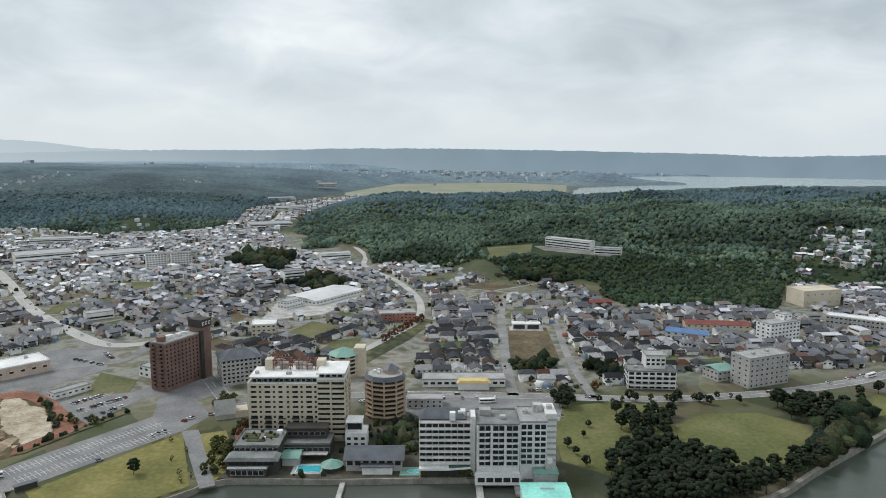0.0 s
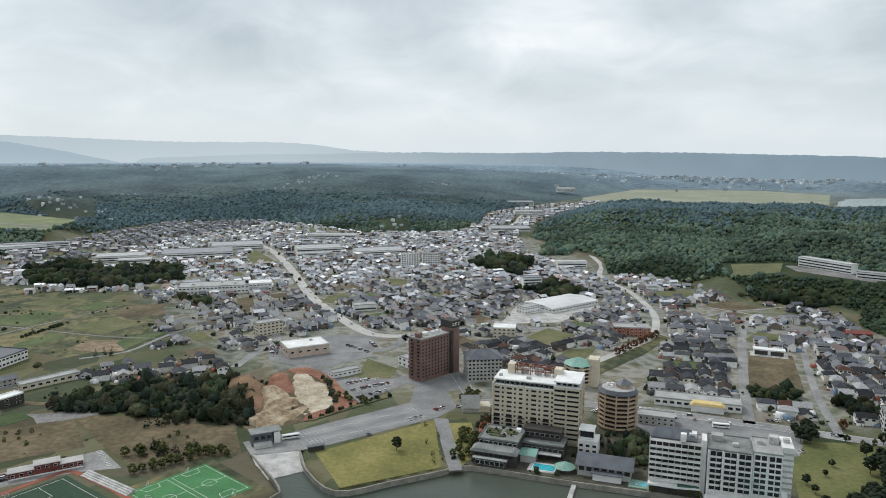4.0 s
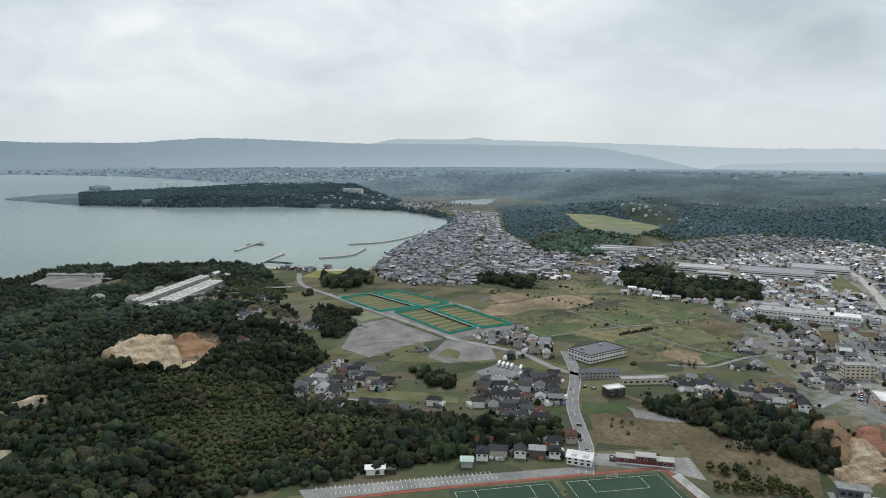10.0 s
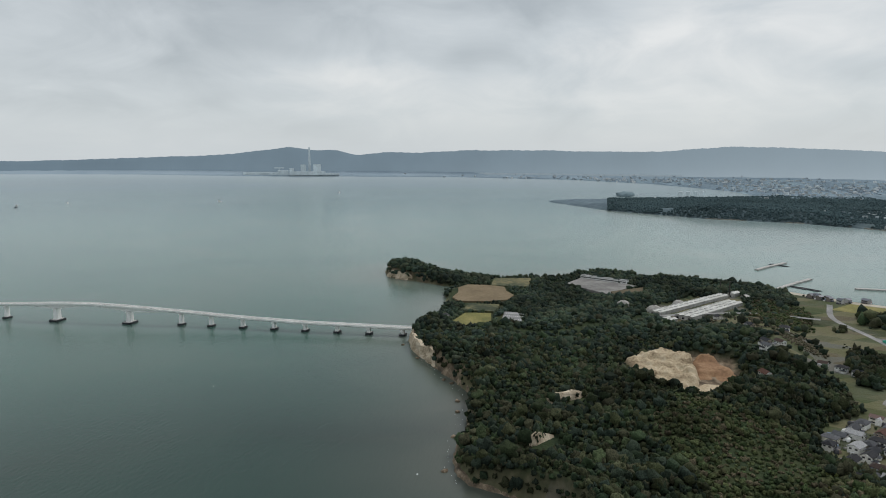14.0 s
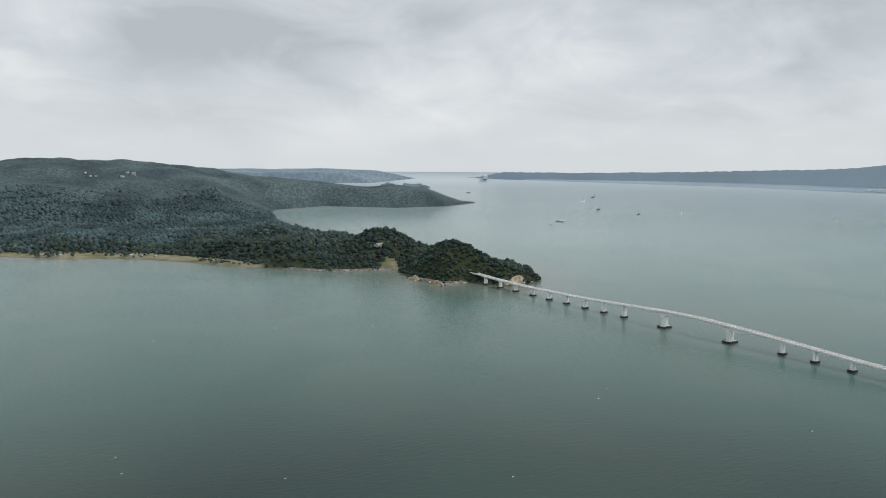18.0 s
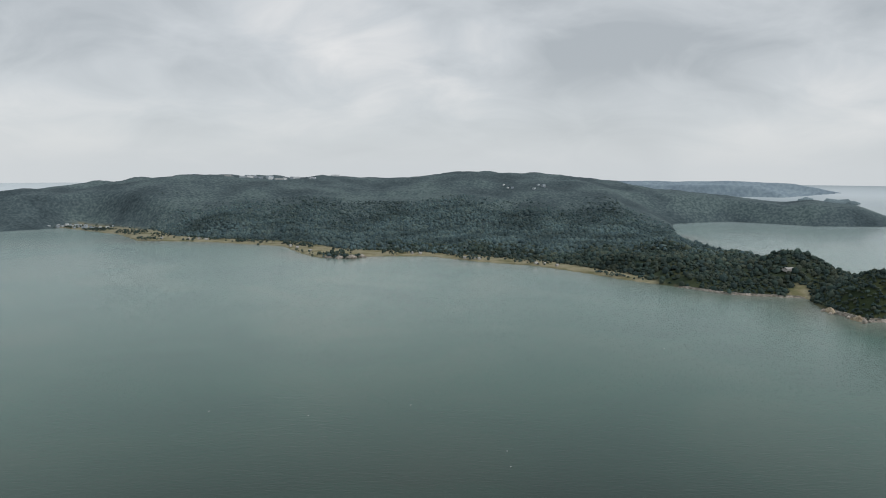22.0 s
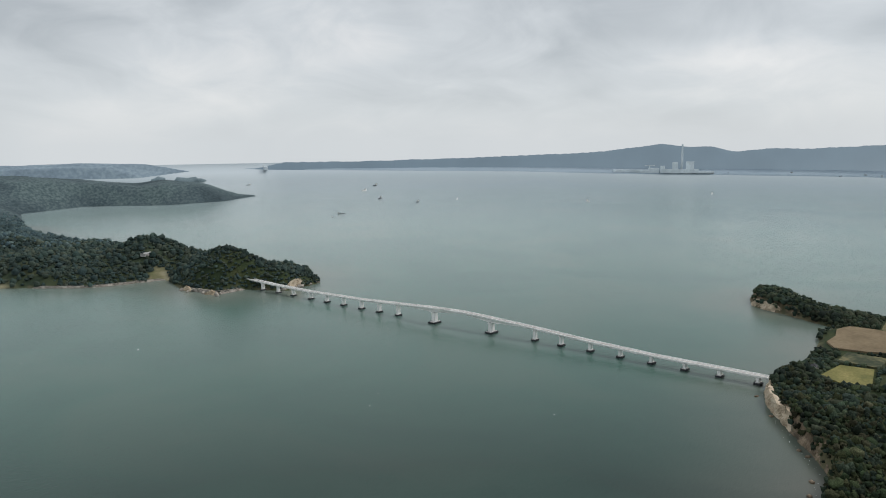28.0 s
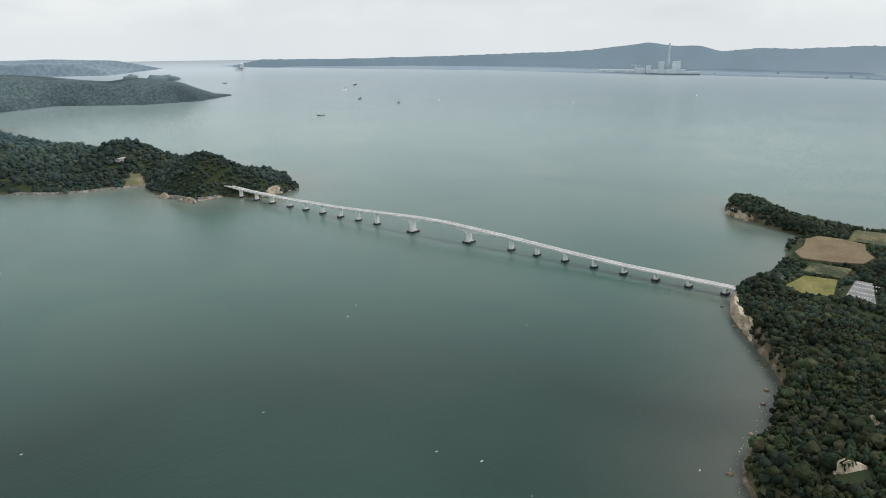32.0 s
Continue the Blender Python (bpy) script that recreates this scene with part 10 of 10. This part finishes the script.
rock_face("cliff_south", [(-620, -207), (-570, -198), (-530, -200), (-500, -194), (-474, -180), (-458, -138)], 3.8, DARK_CLIFF, "broken brown cliff on the headland", seed=8)
rock_face("cliff_islet", [(-1292, -486), (-1270, -468), (-1257, -442), (-1249, -420)], 17, PALE_CLIFF, "pale cliff at the end of the headland", seed=9)
heap("ground_quarry_sand", [(-775, -63), (-704, -40), (-692, -12), (-704, 8), (-735, 14), (-792, 12), (-806, -20)], SAND, "yellow cut face of the headland quarry", 4.5, 16, 5, (-700, -22), (-778, -4), 4, 2.2, 1.8, "quarry face")
heap("ground_quarry_clay", [(-718, 47), (-720, 16), (-745, 8), (-792, 8), (-822, 26), (-783, 52), (-750, 56)], material("red_brown_cut", (0.27, 0.155, 0.085), (0.13, 0.075, 0.045), 0.95, 0.06, 0.35, 0.7, light=(0.40, 0.27, 0.16), bump=0.8, bump_scale=0.5), "reddish-brown cut bowl of the quarry", 4.5, 12, 8, (-724, 36), (-806, 24), 2, 1.2, 2.2, "quarry face")
patch("ground_quarry_floor", [(-700, -36), (-676, -8), (-684, 20), (-722, 46), (-726, 16), (-702, 2)], SAND, "sandy quarry floor", z=6.4, category="bare ground", deep=3)
rock_face("cliff_scar", [(-600, -134), (-618, -116), (-636, -96)], 9, PALE_CLIFF, "pale rock scar among the trees", seed=14, foot=-3, z0=float(ground_z([-618], [-116])[0][0]) + 1)
rock_face("cliff_scar_low", [(-512, -140), (-520, -131), (-530, -122)], 8, PALE_CLIFF, "small pale rock scar above the shore", seed=15, foot=-3, z0=float(ground_z([-520], [-131])[0][0]) + 1)
STACK_ROCK = material("weathered_shore_rock", (0.32, 0.29, 0.25), (0.15, 0.135, 0.115), 0.95, 0.15, 0.8, 0.4, light=(0.50, 0.46, 0.41), bump=1.0, bump_scale=0.5)
for x, y, h, w in ((-722, -1292, 13, 9), (-716, -1330, 8, 7), (-735, -1300, 6, 8), (-705, -1370, 6, 8), (-706, -1395, 8, 10), (-872, -1236, 13, 20), (-856, -1233, 15, 18), (-842, -1236, 12, 16), (-900, -1242, 9, 16), (-926, -1246, 8, 14), (240, -2160, 10, 26), (268, -2122, 13, 24), (300, -2128, 11, 26), (335, -2140, 9, 22), (-600, -1572, 5, 12), (-640, -1562, 6, 14), (-690, -1548, 5, 12)):
    v, f = ball(1, int(h * 7 + abs(x)), -2, 1.1)
    me = mesh_object("shore_outcrop", v * np.array([w * 0.6, w * 0.45, h / 1.9]) + np.array([x, y, h * 0.12]), f, STACK_ROCK, False)
    tagged(me, "rugged pale rock at the island's edge", "rock", "rocks at the island's edge")
rock_face("cliff_isle_point", [(-840, -1229), (-852, -1230), (-872, -1234), (-896, -1240)], 21, PALE_CLIFF, "bright sandstone cliff at the tip of the island", seed=21, lean=2.5)
rock_face("cliff_isle_stack", [(-716, -1322), (-722, -1306), (-732, -1302)], 16, PALE_CLIFF, "pale rock stack beside the bridge", seed=23, lean=2.0)
rock_face("cliff_isle_knob", [(-708, -1404), (-709, -1390), (-712, -1368)], 13, PALE_CLIFF, "pale rock knob in front of the woods", seed=24, lean=2.0)
rock_face("cliff_isle_shore", [(-520, -1655), (-600, -1570), (-670, -1545), (-742, -1527)], 6, STACK_ROCK, "pale rocky foot of the island woods", seed=17, lean=2.0)
rock_face("cliff_isle_cove", [(-709, -1400), (-720, -1350), (-737, -1306), (-790, -1301)], 8, STACK_ROCK, "pale rocky point beside the bridge", seed=18, lean=2.0)
for x, y in ((-640, -219), (-690, -236), (-555, -206), (-612, -214), (-770, -292), (-822, -324), (-490, -200), (-700, -246)):
    v, f = ball(1, int(abs(x)), -2, 0.6)
    tagged(mesh_object("shore_rock", v * np.array([3.5, 2.6, 1.4]) + np.array([x, y, 0.2]), f, DARK_CLIFF, False), "dark wet rock at the foot of the cliff", "rock", "rocks below the cliff")
# foam at the cliff foot and on the sea
foam_mat = material("sea_foam", (0.62, 0.66, 0.64), (0.4, 0.46, 0.44), 0.7, 0.3, 1.5, 0.7)
fr = np.random.default_rng(3)
fv, ff, n = [], [], 0
spots = []
for pts in ([(-836, -322), (-740, -270), (-662, -216)], [(-640, -214), (-570, -203), (-530, -205), (-474, -186)]):
    for p in bent(pts, 6):
        spots.append((p.x + fr.normal() * 2, p.y - abs(fr.normal()) * 3, fr.uniform(0.2, 0.5)))
for _ in range(45):
    a, d = fr.uniform(100, 212), 330 + 1300 * fr.random() ** 1.3
    spots.append((-d * math.sin(radians(a)), -70 + d * math.cos(radians(a)), fr.uniform(0.35, 1.0)))
for x, y, s in spots:
    if ground_z([x], [y])[1][0] > -1:
        continue
    k = 7
    ang = np.arange(k) * 2 * np.pi / k
    rad = s * fr.uniform(0.35, 1.3, k)
    fv.append(np.stack([x + rad * np.cos(ang) * 1.6, y + rad * np.sin(ang) * 0.8, np.full(k, 0.12)], -1))
    ff.append(tuple(range(n, n + k)))
    n += k
tagged(mesh_object("whitecaps", np.concatenate(fv), ff, foam_mat, False), "small white foam crests on the sea", "foam", kind="stuff")

# ---- boats ----
HULL_DARK = material("dark_hull", (0.06, 0.07, 0.09), (0.04, 0.045, 0.06), 0.5, 0.1, 1.0, 0.4)


def ship(x, y, turn, length, dark, label):
    k = float(drawn_in(x + 1e-6, y, 0)[0] / x)
    px, py, pz = (float(v) for v in drawn_in(x, y, 0.0))
    t = thing("ship", 0, 0, 0, 0, label, "ship", "ships at anchor")
    t.matrix_world = pose(px, py, pz, 0, 0, turn) @ Matrix.Scale(k, 4)
    length = length * 0.72
    w = length * 0.15
    part("hull", prism(bmesh.new(), [(-length / 2, -w / 2), (length * 0.36, -w / 2), (length / 2, 0), (length * 0.36, w / 2), (-length / 2, w / 2)], -2, length * 0.07), HULL_DARK if dark else WHITE, t)
    part("deckhouse", boxes((-length * 0.45, -length * 0.25, -w * 0.4, w * 0.4, length * 0.07, length * 0.22)), WHITE, t)
    part("funnel", boxes((-length * 0.42, -length * 0.36, -w * 0.12, w * 0.12, length * 0.22, length * 0.28)), HULL_DARK, t)
    part("mast", boxes((length * 0.2, length * 0.2 + 0.8, -0.4, 0.4, length * 0.07, length * 0.3)), WHITE, t)


for x, y, turn, length, dark in ((-1812, -2255, 60, 26, True), (-1918, -2327, 140, 44, True), (-2955, -3330, 20, 75, False), (-3366, -3671, 25, 85, True), (-2570, -2786, 30, 72, True),
                                 (-2523, -2470, 30, 60, True), (-2760, -2417, 35, 50, False), (-3040, -1824, 60, 48, False), (-3837, -1531, 20, 60, False), (-2919, -4518, 0, 50, True)):
    ship(x, y, turn, length, dark, "cargo ship with a dark hull lying at anchor" if dark else "white working ship lying at anchor")

# ---- the far shore: power station, towns, islets ----
def far_box(name, label, x, y, lx, ly, h, mat, turn=0.0, category="building", z=0.0):
    px, py, pz = (float(v) for v in drawn_in(x, y, z))
    k = math.hypot(px - CENTRE[0], py - CENTRE[1]) / math.hypot(x - CENTRE[0], y - CENTRE[1])
    ob = new(name, link_bmesh(name, box(bmesh.new(), -lx / 2, lx / 2, -ly / 2, ly / 2, -8, h, 0, 0.5), mat))
    ob.matrix_world = pose(px, py, pz, 0, 0, turn) @ Matrix.Scale(k, 4)
    return tagged(ob, label, category)


# Far walls: haze painted in as a pale blue-grey.
HAZE_GREY = material("hazed_distant_wall", (0.62, 0.68, 0.71), (0.54, 0.60, 0.63), 0.9, 0.02, 0.1, 0.3)
STATION = material("hazed_station_cladding", (0.60, 0.67, 0.70), (0.52, 0.59, 0.62), 0.9, 0.02, 0.1, 0.3)
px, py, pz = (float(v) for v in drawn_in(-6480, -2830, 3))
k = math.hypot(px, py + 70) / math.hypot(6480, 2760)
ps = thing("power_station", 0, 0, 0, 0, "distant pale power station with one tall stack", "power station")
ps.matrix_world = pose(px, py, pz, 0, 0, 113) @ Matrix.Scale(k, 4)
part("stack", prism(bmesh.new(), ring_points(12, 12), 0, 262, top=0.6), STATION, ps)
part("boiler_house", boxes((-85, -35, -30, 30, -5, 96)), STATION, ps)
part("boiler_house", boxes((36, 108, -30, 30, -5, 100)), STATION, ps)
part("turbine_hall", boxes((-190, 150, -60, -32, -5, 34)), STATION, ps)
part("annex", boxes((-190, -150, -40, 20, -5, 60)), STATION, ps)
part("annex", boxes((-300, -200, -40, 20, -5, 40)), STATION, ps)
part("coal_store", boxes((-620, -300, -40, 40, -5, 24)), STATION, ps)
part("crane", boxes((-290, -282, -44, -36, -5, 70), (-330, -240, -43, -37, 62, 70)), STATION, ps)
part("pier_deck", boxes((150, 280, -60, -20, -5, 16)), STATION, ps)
for n in range(4):
    far_box("silo", "tall pale silo behind the cape", -3900 - n * 25, 330 + n * 40, 17, 17, 34, HAZE_GREY, 20, "silo")


def far_town(name, centre, spread, count, label, seed, low=0.0, mat=None, size=(9, 26)):
    """Pale boxes of a town too far off to count."""
    r = np.random.default_rng(seed)
    x, y = centre[0] + r.normal(size=count) * spread[0], centre[1] + r.normal(size=count) * spread[1]
    z, coast, _ = ground_z(x, y)
    ok = coast > 8
    x, y, z = x[ok], y[ok], z[ok] * (1 if low == 0 else 0) + low
    qx, qy, qz = drawn_in(x, y, z)
    kk = np.hypot(qx, qy + 70) / np.hypot(x, y + 70)
    w, h = r.uniform(*size, len(x)) * kk, r.uniform(6, 13, len(x)) * kk
    h = np.minimum(h, 0.6 * w)
    a = r.uniform(0, np.pi, len(x))
    vs, fs, n = [], [], 0
    sign = np.array([(-1, -1), (1, -1), (1, 1), (-1, 1)]) * 0.5
    for i in range(len(x)):
        c, s = math.cos(a[i]), math.sin(a[i])
        base = [(qx[i] + (c * u - s * v * 0.5) * w[i], qy[i] + (s * u + c * v * 0.5) * w[i]) for u, v in sign]
        vs += [(*p, qz[i] - 4) for p in base] + [(*p, qz[i] + h[i]) for p in base]
        fs += [(n + 4, n + 5, n + 6, n + 7)] + [(n + j, n + (j + 1) % 4, n + 4 + (j + 1) % 4, n + 4 + j) for j in range(4)]
        n += 8
    return tagged(mesh_object(name, np.array(vs), fs, mat or FAR_WALLS, False), label, "houses", kind="stuff")


# Walls of distant towns, greyed and blued to paint the haze over them.
FAR_WALLS = palette("hazed_distant_town", [(0.42, 0.48, 0.51), (0.52, 0.56, 0.58), (0.33, 0.38, 0.42), (0.60, 0.63, 0.64), (0.28, 0.33, 0.37), (0.40, 0.42, 0.42)], 0.9, True, 0.1, 0.05, 0.1)
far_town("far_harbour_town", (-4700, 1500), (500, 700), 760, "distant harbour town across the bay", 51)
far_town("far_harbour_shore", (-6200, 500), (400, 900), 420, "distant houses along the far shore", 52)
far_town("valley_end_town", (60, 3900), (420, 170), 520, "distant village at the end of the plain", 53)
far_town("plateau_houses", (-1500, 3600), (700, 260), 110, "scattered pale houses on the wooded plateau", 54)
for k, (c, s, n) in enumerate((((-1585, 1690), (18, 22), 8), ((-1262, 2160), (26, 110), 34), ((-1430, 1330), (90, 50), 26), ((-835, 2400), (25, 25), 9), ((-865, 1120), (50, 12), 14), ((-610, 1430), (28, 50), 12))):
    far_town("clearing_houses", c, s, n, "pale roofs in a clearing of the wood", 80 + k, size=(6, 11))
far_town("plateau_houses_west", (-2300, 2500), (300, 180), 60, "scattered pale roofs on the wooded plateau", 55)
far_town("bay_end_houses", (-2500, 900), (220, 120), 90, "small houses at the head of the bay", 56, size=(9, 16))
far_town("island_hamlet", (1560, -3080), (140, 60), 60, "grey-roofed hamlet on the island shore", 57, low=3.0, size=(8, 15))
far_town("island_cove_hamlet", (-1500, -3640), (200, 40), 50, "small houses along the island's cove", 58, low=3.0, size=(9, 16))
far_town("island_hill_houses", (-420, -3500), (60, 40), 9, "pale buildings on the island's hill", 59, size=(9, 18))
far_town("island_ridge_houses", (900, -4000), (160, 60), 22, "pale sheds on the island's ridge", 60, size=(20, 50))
for x, y, w, h in ((-2875, -5764, 60, 34), (-2890, -5310, 130, 42), (-2960, -5290, 80, 30), (-4060, 60, 90, 27)):
    v, f = ball(2, int(w), -1.2, 0.5)
    qx, qy, qz = (float(q) for q in drawn_in(x, y, 0))
    kk = math.hypot(qx, qy + 70) / math.hypot(x, y + 70)
    tagged(mesh_object("islet", v * np.array([w, w * 0.5, h]) * kk + np.array([qx, qy, qz]), f, LEAF_FAR, True), "small wooded islet off the cape", "islet", "islets off the cape")
far_box("white_hotel_far", "long white resort building on the far cape", -4950, -7250, 230, 40, 34, HAZE_GREY, 60, "building", 6)
for x, y, s, a in ((-250, -2004, 9, 30), (-272, -1998, 8, 60), (-300, -1962, 8, 40), (-100, -2090, 8, 20), (-85, -2098, 9, 50), (-60, -2110, 7, 0), (70, -2215, 9, 30), (95, -2222, 8, 70), (410, -2270, 9, 10), (470, -2360, 8, 40),
                   (500, -2400, 9, 60), (840, -2600, 11, 30), (870, -2612, 9, 10), (905, -2606, 9, 50), (1010, -2630, 10, 30), (1060, -2640, 9, 0), (-752, -1632, 22, 20)):
    hz = float(ground_z([x], [y])[0][0])
    t = thing("farmhouse", x, y, hz, a, "grey-roofed farmhouse on the island shore", "house", "houses on the island")
    part("wall", boxes((-s / 2, s / 2, -s / 3, s / 3, -2, 4.4)), GREYWALL, t)
    part("roof", gable(bmesh.new(), -s / 2, s / 2, -s / 3, s / 3, 4.4, 2), ROOFGREY, t)
r14 = np.random.default_rng(14)
x, y = sown(-480, 1650, -3200, -1680, 9.0)
ok = (inside(ISLE_FLAT, x, y) > 6) & (ripple(x, y, 70, 31.0) + 0.4 * r14.normal(size=x.size) > 0.55)
x, y = x[ok], y[ok]
scatter("island_groves", x, y, ground_z(x, y)[0] - 0.3, r14.uniform(5, 11, x.size), MID_CROWNS, LEAF_ISLE, "dark groves among the island's shore fields", (0.7, 1.2))

# ---- vehicles ----
CAR_PAINT = palette("car_paint", [(0.75, 0.75, 0.75), (0.70, 0.71, 0.72), (0.02, 0.02, 0.022), (0.36, 0.37, 0.38), (0.8, 0.8, 0.79), (0.08, 0.09, 0.11), (0.25, 0.03, 0.03), (0.05, 0.08, 0.16)], 0.3, False, 0.05, 1.0, 0.05, spec=0.5)
RUBBER = material("tyre_rubber", (0.02, 0.02, 0.02), (0.012, 0.012, 0.012), 0.9, 1.0, 5.0, 0.3)


def car_template():
    t = thing("car", 0, 0, FLAT + 0.2, 0, "parked car on the asphalt", "car", "parked cars")
    bm = box(bmesh.new(), -2.15, 2.15, -0.86, 0.86, 0.32, 0.92, 0, 0.12)
    part("body", bm, CAR_PAINT, t)
    bm = bmesh.new()
    prism(bm, [(-1.9, -0.78), (1.0, -0.78), (1.0, 0.78), (-1.9, 0.78)], 0.92, 1.5, top=0.78)
    part("cabin", bm, GLASS_DARK, t, "dark car windows")
    part("car_roof", boxes((-1.45, 0.62, -0.6, 0.6, 1.48, 1.54)), CAR_PAINT, t)
    wheel = None
    for x in (-1.35, 1.35):
        for y in (-0.8, 0.8):
            if wheel is None:
                bm = bmesh.new()
                bmesh.ops.create_cone(bm, cap_ends=True, segments=10, radius1=0.33, radius2=0.33, depth=0.22, matrix=pose(0, 0, 0, 90))
                wheel = link_bmesh("wheel", bm, RUBBER)
            put("wheel", wheel, t, x, y, 0.33)
    return t


car = car_template()
cr_ = random.Random(9)
rows_of_cars = [((-250, 459), (-234, 480), 14, 0.5), ((-240, 446), (-219, 472), 16, 0.6), ((-228, 432), (-214, 456), 10, 0.45), ((-352, 512), (-372, 545), 14, 0.85), ((-345, 505), (-362, 540), 12, 0.8),
                ((-176, 404), (-166, 418), 4, 0.5), ((-164, 428), (-160, 436), 4, 0.9), ((-300, 560), (-270, 545), 12, 0.5), ((-290, 585), (-268, 560), 10, 0.4), ((42, 434), (78, 438), 12, 0.35),
                ((-14, 470), (44, 471), 18, 0.25), ((-56, 462), (-44, 480), 10, 0.8), ((-46, 486), (-20, 478), 10, 0.7), ((60, 486), (84, 488), 9, 0.6), ((-570, 270), (-545, 290), 10, 0.7), ((-560, 262), (-538, 282), 9, 0.7),
                ((-365, 250), (-358, 244), 3, 1.0), ((280, 500), (330, 525), 10, 0.5), ((-800, 222), (-780, 230), 6, 0.5), ((-500, 320), (-480, 330), 8, 0.6)]
first = True
for a, b, count, share in rows_of_cars:
    d = math.degrees(math.atan2(b[1] - a[1], b[0] - a[0]))
    for k in range(count):
        if cr_.random() > share:
            continue
        u = (k + 0.5) / count
        m = pose(a[0] + (b[0] - a[0]) * u, a[1] + (b[1] - a[1]) * u, FLAT + 0.2, 0, 0, d + 90 + cr_.uniform(-3, 3))
        if first:
            car.matrix_world, first = m, False
        else:
            copy_thing(car, m)
for x, y, d in ((-292, 603, -40), (-330, 632, -40), (-430, 735, -45), (10, 478, 3), (100, 472, -5), (230, 482, 12), (-420, 264, 30), (-380, 240, 35), (-200, 556, -55), (-190, 372, 50), (-150, 440, 20), (-849, -690, 92)):
    copy_thing(car, pose(x, y, FLAT + 0.25 if x > -840 else 20.6, 0, 0, d))


def bus(x, y, turn):
    t = thing("bus", x, y, FLAT + 0.2, turn, "white parked coach with dark windows", "bus", "parked coaches")
    part("body", box(bmesh.new(), -5.5, 5.5, -1.25, 1.25, 0.4, 3.2, 0, 0.15), WHITE, t)
    part("window_band", boxes((-5.3, 5.2, -1.28, 1.28, 1.7, 2.6)), GLASS_DARK, t)
    for wx in (-3.4, 3.6):
        for wy in (-1.1, 1.1):
            bm = bmesh.new()
            bmesh.ops.create_cone(bm, cap_ends=True, segments=10, radius1=0.5, radius2=0.5, depth=0.3, matrix=pose(wx, wy, 0.5, 90))
            part("wheel", bm, RUBBER, t)


for k in range(4):
    bus(-582 + k * 4.5, 292 + k * 2.0, 140)
bus(-560, 303, 140)
bus(-236, 350, 40)
bus(30, 462, 5)
bus(322, 516, 30)

# domes and chimneys of the works on the headland, shrubs on the building site
DOME = material("weathered_dome", (0.36, 0.345, 0.32), (0.24, 0.225, 0.20), 0.8, 0.2, 1.0, 0.5)
for x, y, r_ in ((-1069, -52, 10), (-1064, -8, 12), (-1117, 32, 10)):
    t = thing("storage_dome", x, y, float(ground_z([x], [y])[0][0]), 0, "grey weathered storage dome beside the works", "dome", "storage domes")
    bm = bmesh.new()
    rings = [[bm.verts.new((r_ * math.cos(e) * math.cos(a), r_ * math.cos(e) * math.sin(a), r_ * 0.85 * math.sin(e) - 0.5)) for a in (k * math.tau / 18 for k in range(18))] for e in (0, 0.3, 0.6, 0.9, 1.2, 1.45)]
    for a, b in zip(rings, rings[1:]):
        for k in range(18):
            bm.faces.new((a[k], a[(k + 1) % 18], b[(k + 1) % 18], b[k]))
    bm.faces.new(rings[-1])
    part("shell", bm, DOME, t)
    part("vent", prism(bmesh.new(), ring_points(r_ * 0.14, 8), r_ * 0.82, r_ * 0.95), DARKWALL, t)
for x, y, h in ((-1219, 108, 20), (-1206, 120, 26)):
    t = thing("chimney", x, y, float(ground_z([x], [y])[0][0]), 0, "thin dark chimney of the headland works", "chimney", "works chimneys")
    part("shaft", prism(bmesh.new(), ring_points(1.0, 10), -0.5, h, top=0.7), DARKWALL, t)
    part("base", prism(bmesh.new(), ring_points(1.7, 10), -0.5, 2.0), DOME, t)
r9 = np.random.default_rng(9)
spots = np.concatenate([np.linspace((-273, 465), (-239, 420), 22), np.linspace((-327, 439), (-304, 438), 10), np.linspace((-613, 476), (-618, 531), 26), np.linspace((-846, 507), (-668, 560), 18), np.linspace((-240, 384), (-209, 445), 16)])
spots = spots + r9.normal(size=spots.shape) * 1.4
scatter("site_shrubs", spots[:, 0], spots[:, 1], np.full(len(spots), FLAT), r9.uniform(2.0, 4.5, len(spots)), LOW_CROWNS, LEAF, "row of dark shrubs on the building site and field edge")
